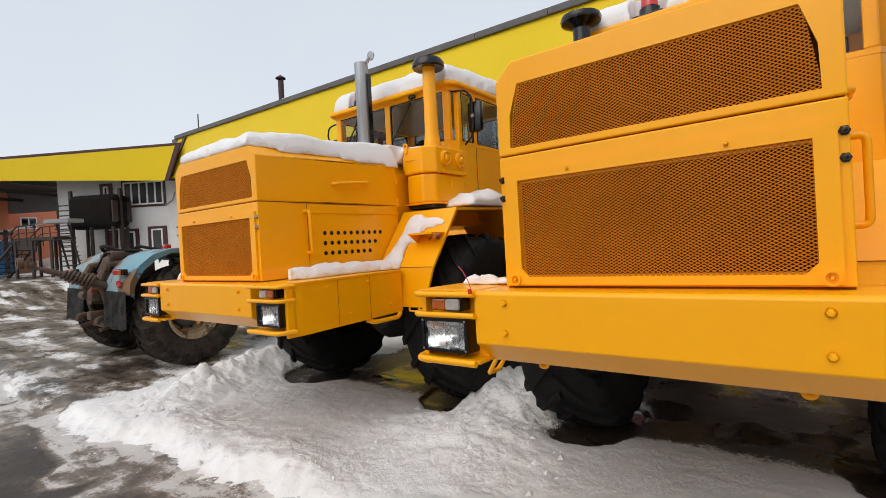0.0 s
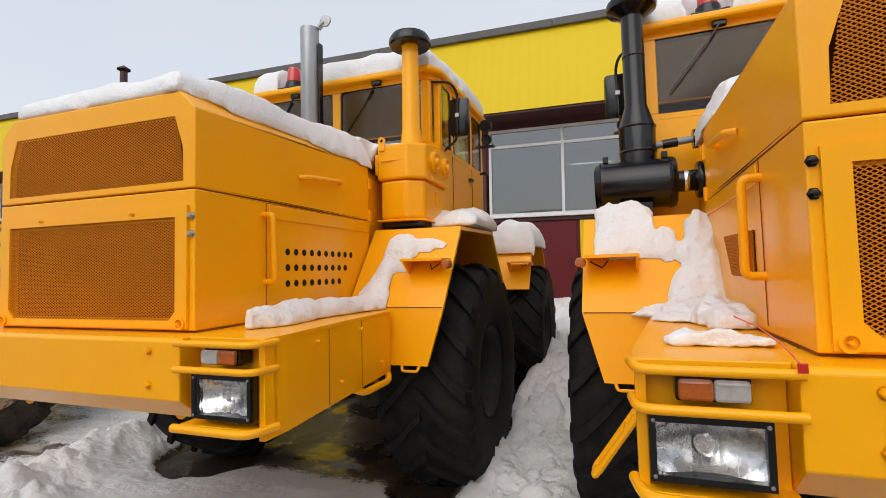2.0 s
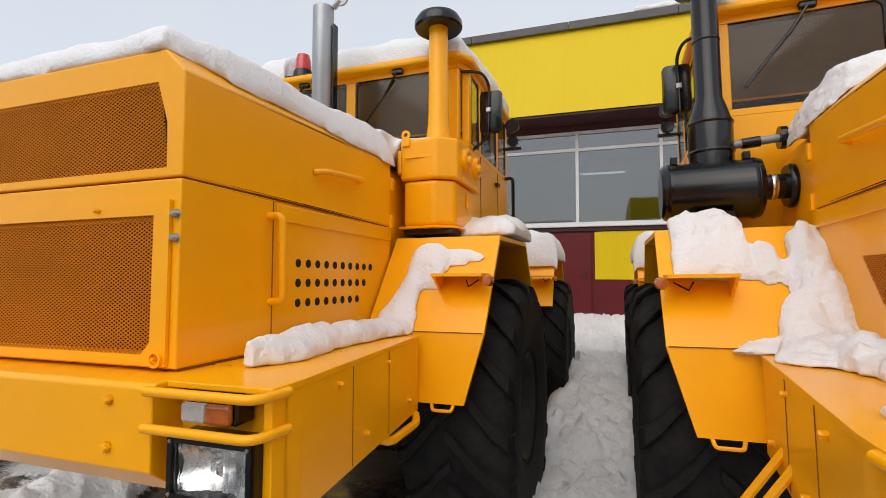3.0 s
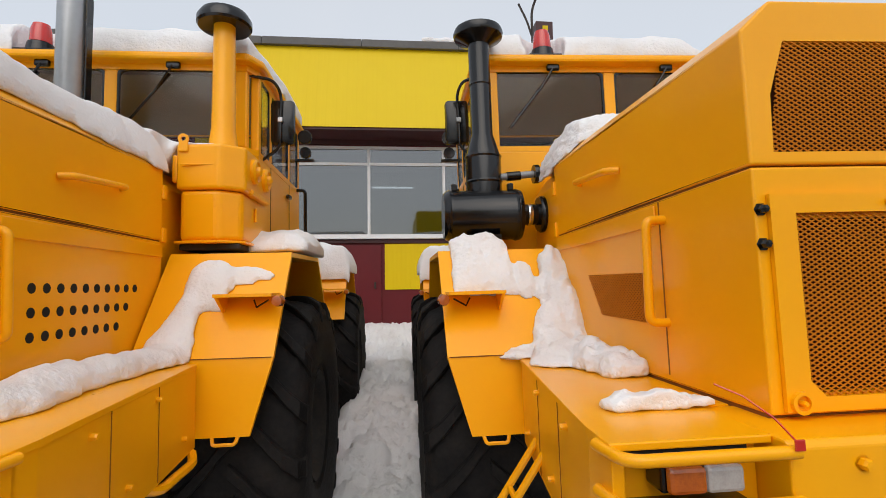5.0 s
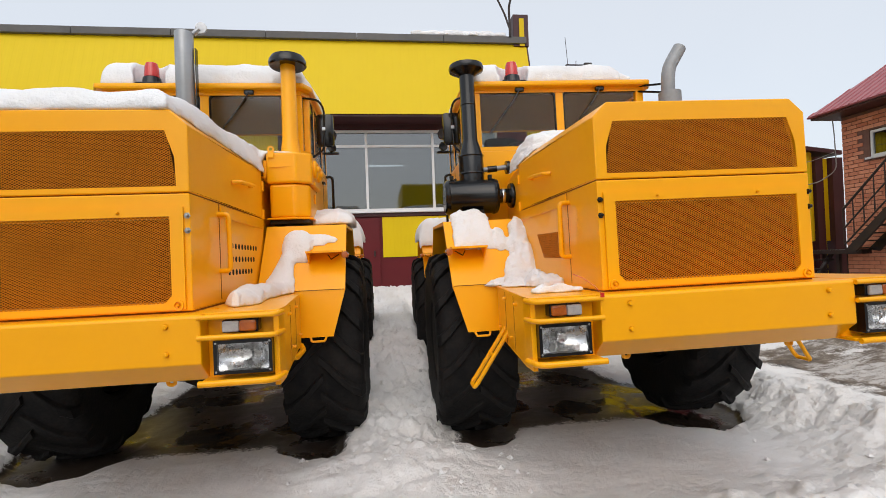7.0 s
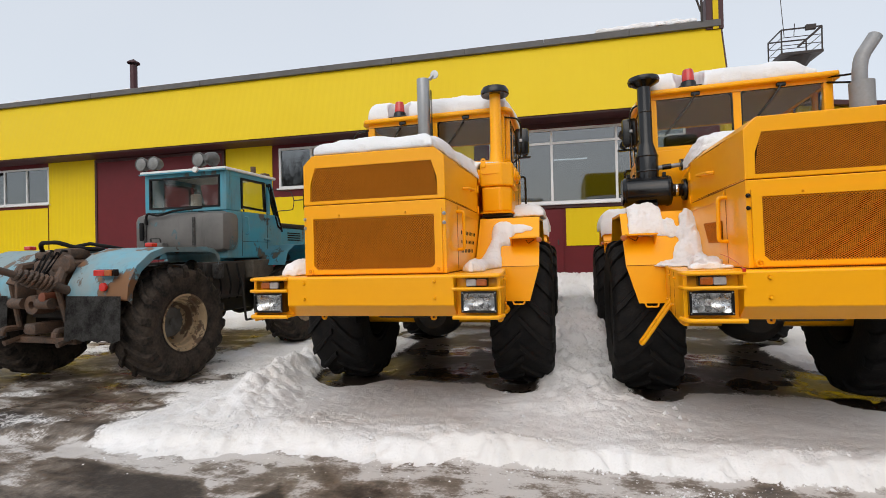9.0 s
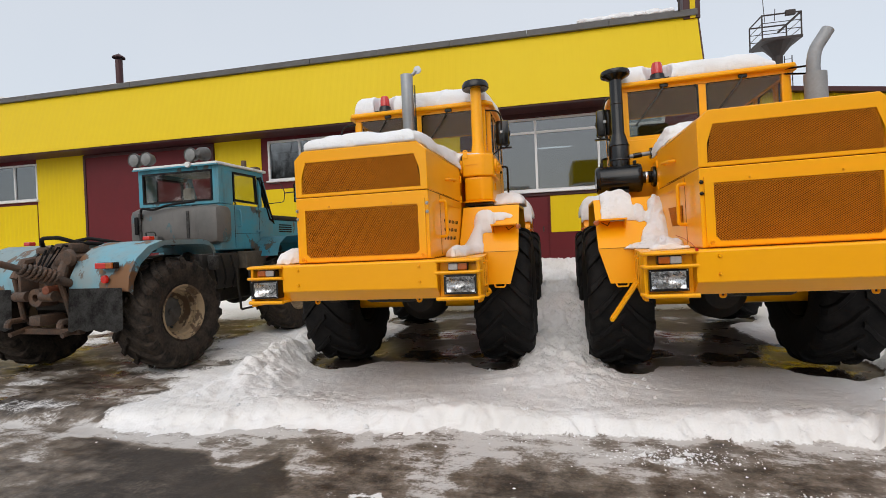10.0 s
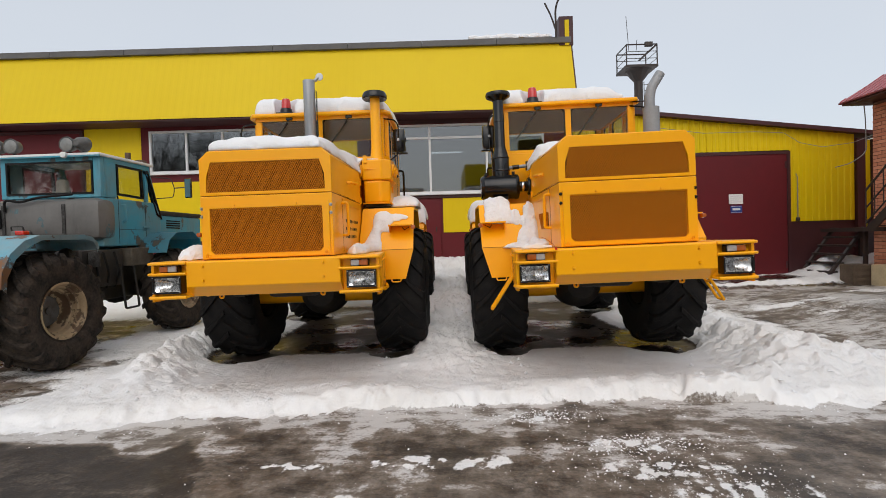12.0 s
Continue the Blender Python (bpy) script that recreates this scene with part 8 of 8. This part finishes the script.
def slab(x, y, x0, x1, y0, y1, h, e):
    d = min(x - x0, x1 - x, y - y0, y1 - y)
    return 0.0 if d <= 0 else h * math.sqrt(1 - (1 - min(1.0, d / e)) ** 2)


def on_tractor(ob, m):
    ob.matrix_basis = m
    return ob


def hood_top(x, y):
    z = 2.727 + 0.05 * (min(y, 1.9) - 0.17) / 1.73
    a = abs(x)
    return z if a < 0.61 else z - (a - 0.61) * 0.95


def roof_top(x, y):
    over = max(0.0, abs(x) - 1.09)
    return 3.727 - over * 2.0


def hood_snow(x, y):
    w = 0.67 + 0.04 * nz(y * 1.5, 2.2) + 0.06 * sstep(1.1, 1.6, y) * (1 if x > 0 else 0.3) - 0.05 * sstep(0.5, 0.2, y)
    h = slab(x, y, -w, w, 0.165 + 0.03 * nz(x * 3, 4.0), 2.3, 0.165 + 0.025 * nz(x * 2, y * 2, 1), 0.20)
    if y > 1.93:
        h = max(0.0, h - 0.02)
    d = math.hypot(x + 0.04, y - 2.2)
    return h * (1 + 0.10 * nz(x * 5, y * 5)) * sstep(0.09, 0.15, d) if h > 0 else 0.0


def cowl_top(x, y):
    return 2.745 + 0.142 * sstep(0.64, 0.72, x) - 0.10 * sstep(1.92, 1.90, y)


def cowl_snow(x, y):
    top = 2.965 + 0.015 * nz(x * 3, y * 3) - 0.055 * sstep(0.4, 0.95, x)
    edge = slab(x, y, -0.62, 0.99 + 0.04 * nz(y * 5, 1.0), 1.80 if x < 0.66 else 2.04, 2.54, 1.0, 0.13)
    d = math.hypot(x + 0.04, y - 2.2)
    return max(0.0, top - cowl_top(x, y)) * edge * sstep(0.085, 0.16, d) * sstep(0.10, 0.14, math.hypot(x - 0.9, y - 2.35))


def deck_or_fender(fo):
    def base(x, y):
        if y < 1.535 + fo:
            return 1.569
        if y < 1.985 + fo * 0.5:
            return 1.585 + (y - 1.535 - fo) * (2.175 - 1.585) / (0.45 - fo * 0.5) + 0.002
        return 2.192
    return base


def left_deck_snow(x, y):
    """A strip from the deck up the slope of the fender."""
    c = 0.875 + 0.02 * math.sin(y * 5) + 0.06 * sstep(1.5, 1.8, y)
    w = (0.115 + 0.04 * nz(y * 3, 5.0)) * sstep(0.22, 0.5, y)
    w *= 1 - 0.5 * sstep(1.50, 1.86, y)
    d = abs(x - c) / max(w, 0.01)
    h = (0.105 + 0.045 * nz(x * 4, y * 4)) * math.sqrt(1 - d * d) if d < 1 and 0.25 < y < 1.88 else 0.0
    h *= sstep(1.89, 1.80, y)
    return max(h, bump(x, y, 1.20, 1.86, 0.20, 0.045, 0.06, 1.6), bump(x, y, 1.02, 1.80, 0.14, 0.10, 0.13, 3.0))


snow_cover("snow_blanket", "thick wet snow blanket on an orange tractor hood", -0.80, 0.80, 0.15, 1.93, hood_top, hood_snow, 0.022, None, 0.008, 0.004, 9).matrix_basis = POSE_L
snow_cover("snow_blanket", "lumpy wet snow between hood and windscreen", -0.65, 1.06, 1.78, 2.57, cowl_top, cowl_snow, 0.022, None, 0.008, 0.004, 9).matrix_basis = POSE_L


def roof_snow(thick, sag, x0=-1.0):
    def f(x, y):
        h = slab(x, y, x0 + 0.04 * nz(y * 2, 7), 1.04 + sag * sstep(2.6, 3.6, y), 2.53 + 0.03 * nz(x * 3, 1.0), 4.22, thick, 0.16)
        if math.hypot(x + 0.52, y - 2.60) < 0.15:
            return 0.0
        return h * (1 + 0.12 * nz(x * 2, y * 2, 3))
    return f


snow_cover("snow_blanket", "rounded wet snow blanket on a cab roof", -1.08, 1.20, 2.46, 4.28, roof_top, roof_snow(0.26, 0.07), 0.026, None, 0.008, 0.004, 9).matrix_basis = POSE_L
snow_cover("snow_blanket", "thin wet snow blanket on an orange cab roof", -1.08, 0.9, 2.48, 4.26, roof_top, lambda x, y: roof_snow(0.235, 0.0, -1.06)(x, y) * (1 - 0.6 * sstep(0.60, 0.85, x)) if x < 0.86 else 0.0, 0.026, None, 0.008, 0.004, 9).matrix_basis = POSE_R
snow_cover("snow_strip", "strip of wet snow along an orange deck and fender", 0.68, 1.4, 0.3, 2.0, deck_or_fender(0.0), left_deck_snow, 0.018, None, 0.016, 0.006, 6).matrix_basis = POSE_L
snow_cover("snow_lump", "rounded snow heap on an orange deck", -1.15, -0.68, 0.22, 1.1, lambda x, y: 1.569, lambda x, y: bump(x, y, -0.93, 0.6, 0.20, 0.36, 0.17) * (1 + 0.15 * nz(x * 5, y * 5)), 0.02).matrix_basis = POSE_L
snow_cover("snow_lump", "wedge of wet snow on the rear of an orange hood", -0.80, 0.2, 1.45, 2.54, lambda x, y: hood_top(x, y) if y < 1.92 else 2.745 - 0.8 * max(0.0, abs(x) - 0.6), lambda x, y: bump(x, y, -0.38, 2.02, 0.36, 0.48, 0.24, 2.3) * (1 + 0.15 * nz(x * 4, y * 4)), 0.02).matrix_basis = POSE_R


def right_fender_snow(x, y):
    b = [(-1.22, 1.91, 0.17, 0.13, 0.095, 4), (-1.24, 1.81, 0.15, 0.09, 0.085, 4), (-1.11, 1.85, 0.11, 0.14, 0.085, 4), (-0.955, 1.78, 0.07, 0.075, 0.085, 3), (-0.835, 1.72, 0.07, 0.075, 0.09, 3),
         (-0.765, 1.77, 0.095, 0.14, 0.13, 4), (-0.77, 1.64, 0.10, 0.13, 0.17, 3), (-0.82, 1.52, 0.17, 0.13, 0.15, 2.4), (-0.95, 1.46, 0.24, 0.06, 0.05, 2), (-0.85, 1.30, 0.21, 0.17, 0.10, 2.5),
         (-0.80, 1.08, 0.13, 0.18, 0.10, 3), (-0.95, 1.22, 0.14, 0.14, 0.05, 2), (-0.79, 0.88, 0.10, 0.10, 0.08, 3), (-0.92, 0.30, 0.17, 0.09, 0.055, 3), (-1.02, 0.36, 0.09, 0.06, 0.04, 2)]
    h = max(bump(x, y, *q) for q in b)
    return h * (1 + 0.18 * nz(x * 9, y * 9, 2.0)) + 0.05 * chunks(x, y, 13.0, 4.0) * min(1.0, h * 12) if h > 0 else 0.0


snow_cover("snow_lump", "crumbling wet snow lumps on an orange deck and fender", -1.45, -0.69, 0.3, 2.1, deck_or_fender(-0.05), right_fender_snow, 0.014, None, 0.034, 0.012, 2).matrix_basis = POSE_R
for pm, sides in ((POSE_L, (1, -1)), (POSE_R, (-1, 1))):
    for sx in sides:
        a, b = sorted((sx * 0.74, sx * 1.50))
        snow_cover("snow_lump", "rounded snow cap on a rear fender", a, b, 5.44, 6.76, lambda x, y: 2.218 - 1.2 * max(0, 5.6 - y) - 1.5 * max(0, abs(x) - 1.42), lambda x, y: slab(x, y, a, b, 5.46, 6.74, 0.36, 0.34) * (1 + 0.2 * nz(x * 3, y * 3)), 0.03, None, 0.012, 0.005, 10).matrix_basis = pm
        if pm is POSE_L:
            snow_cover("snow_lump", "thin snow remains on a fender", a, b, 2.2, 3.05, lambda x, y: 2.203, lambda x, y: slab(x, y, a + 0.06, b + 0.02, 2.24 + 0.08 * nz(x * 4, 3.0), 3.03, 0.13 + 0.07 * sstep(2.3, 2.9, y), 0.20) * (1 + 0.3 * nz(x * 4, y * 4)), 0.025, None, 0.010, 0.004, 9).matrix_basis = pm
snow_cover("roof_snow", "ragged snow ledge on the hall roof edge", -1.4, 1.35, 11.95, 12.6, lambda x, y: 7.742, lambda x, y: slab(x, y, -1.3, 1.3, 12.0 + 0.05 * nz(x * 4, 1), 12.6, 0.15 + 0.06 * nz(x * 2.5, y * 3), 0.10), 0.03)
snow_cover("roof_snow", "thin snow line on the hall roof edge", -25.2, -14.5, 12.05, 12.6, lambda x, y: 7.742, lambda x, y: slab(x, y, -25.1, -14.6, 12.08, 12.6, 0.07 + 0.07 * nz(x * 1.2, y), 0.08), 0.08)


# ---- loose snow crumbs and grit ----
def crumbs():
    random.seed(5)
    verts, faces = [], []
    spots = []
    for _ in range(5200):
        k = random.random()
        if k < 0.45:
            px, py, sx, sy = random.choice(PATCHES[:4] + PATCHES[:2])
            x, y = random.gauss(px, sx * 0.6), random.gauss(py, sy * 0.6)
        elif k < 0.50:
            x, y = random.uniform(-4.2, 1.5), random.uniform(-0.4, 1.9)
        elif k < 0.78:
            x = random.uniform(-6.6, 3.0)
            y = snow_edge(x) + random.gauss(0.10, 0.20)
        else:
            mx, my, mh, sx, sy = random.choice(MOUNDS[:12])
            x, y = random.gauss(mx, sx), random.gauss(my, sy)
        if any(math.hypot(x - tx, y - ty) < 0.75 for tx, ty in TYRE_SPOTS):
            continue
        spots.append((x, y, 0.0025 + 0.011 * random.random() ** 4 + (0.03 * random.random() if k > 0.72 and random.random() < 0.10 else 0)))
    shape = [(1, 0, 0), (-1, 0, 0), (0, 1, 0), (0, -1, 0), (0, 0, 0.8), (0, 0, -0.6)]
    tri = [(0, 2, 4), (2, 1, 4), (1, 3, 4), (3, 0, 4), (2, 0, 5), (1, 2, 5), (3, 1, 5), (0, 3, 5)]
    for x, y, r in spots:
        z = ground_at(x, y)[0]
        n = len(verts)
        a = random.uniform(0, 6.28)
        for px, py, pz in shape:
            q = r * random.uniform(0.6, 1.3)
            verts.append((x + q * (px * math.cos(a) - py * math.sin(a)), y + q * (px * math.sin(a) + py * math.cos(a)), z + 0.3 * r + q * pz))
        faces += [(n + i, n + j, n + k) for i, j, k in tri]
    me = bpy.data.meshes.new("snow_crumbs")
    me.from_pydata(verts, [], faces)
    me.materials.append(SNOW)
    tagged(new("snow_crumbs", me), "loose crumbs of wet snow and ice", "snow", "", "stuff")


crumbs()


# ---- single bricks of the house wall ----
def bricks():
    X = 9.2
    bm = boxes((X, X + 0.018, 0, 0.245, 0, 0.066), w=0.004)
    me = bpy.data.meshes.new("brick")
    bm.to_mesh(me)
    bm.free()
    m = bpy.data.materials.new("fired_brick")
    m.use_nodes = True
    nt = m.node_tree
    p = nt.nodes["Principled BSDF"]
    info = nt.nodes.new("ShaderNodeObjectInfo")
    r = nt.nodes.new("ShaderNodeValToRGB")
    r.color_ramp.elements[0].color = (0.56, 0.20, 0.11, 1)
    r.color_ramp.elements[1].color = (0.74, 0.32, 0.19, 1)
    nt.links.new(info.outputs["Random"], r.inputs["Fac"])
    nt.links.new(r.outputs["Color"], p.inputs["Base Color"])
    p.inputs["Roughness"].default_value = 0.85
    me.materials.append(m)
    course, length = 0.094, 0.262
    n, rest = 0, bmesh.new()
    rows = int(4.95 / course)
    for k in range(rows - 1, -1, -1):
        z = 0.02 + k * course
        y = 7.95 - (0.13 if k % 2 else 0)
        while y < 10.02:
            a, b = max(y, 7.945), min(y + length - 0.014, 10.035)
            hit = b > 8.58 and a < 9.40 and z + 0.08 > 3.82 and z < 4.52
            if b - a > 0.05 and not hit:
                if n < 300 and b - a > 0.2:
                    o = new("brick", me)
                    o.parent, o.location, o.scale = house_wall, (0, a, z), (1, (b - a) / 0.245, 0.08 / 0.066)
                    n += 1
                else:
                    box(rest, X, X + 0.018, a, b, z, z + 0.08)
            y += length
    tagged(part("brick_courses", rest, BRICK, house_wall), kind="stuff")


bricks()
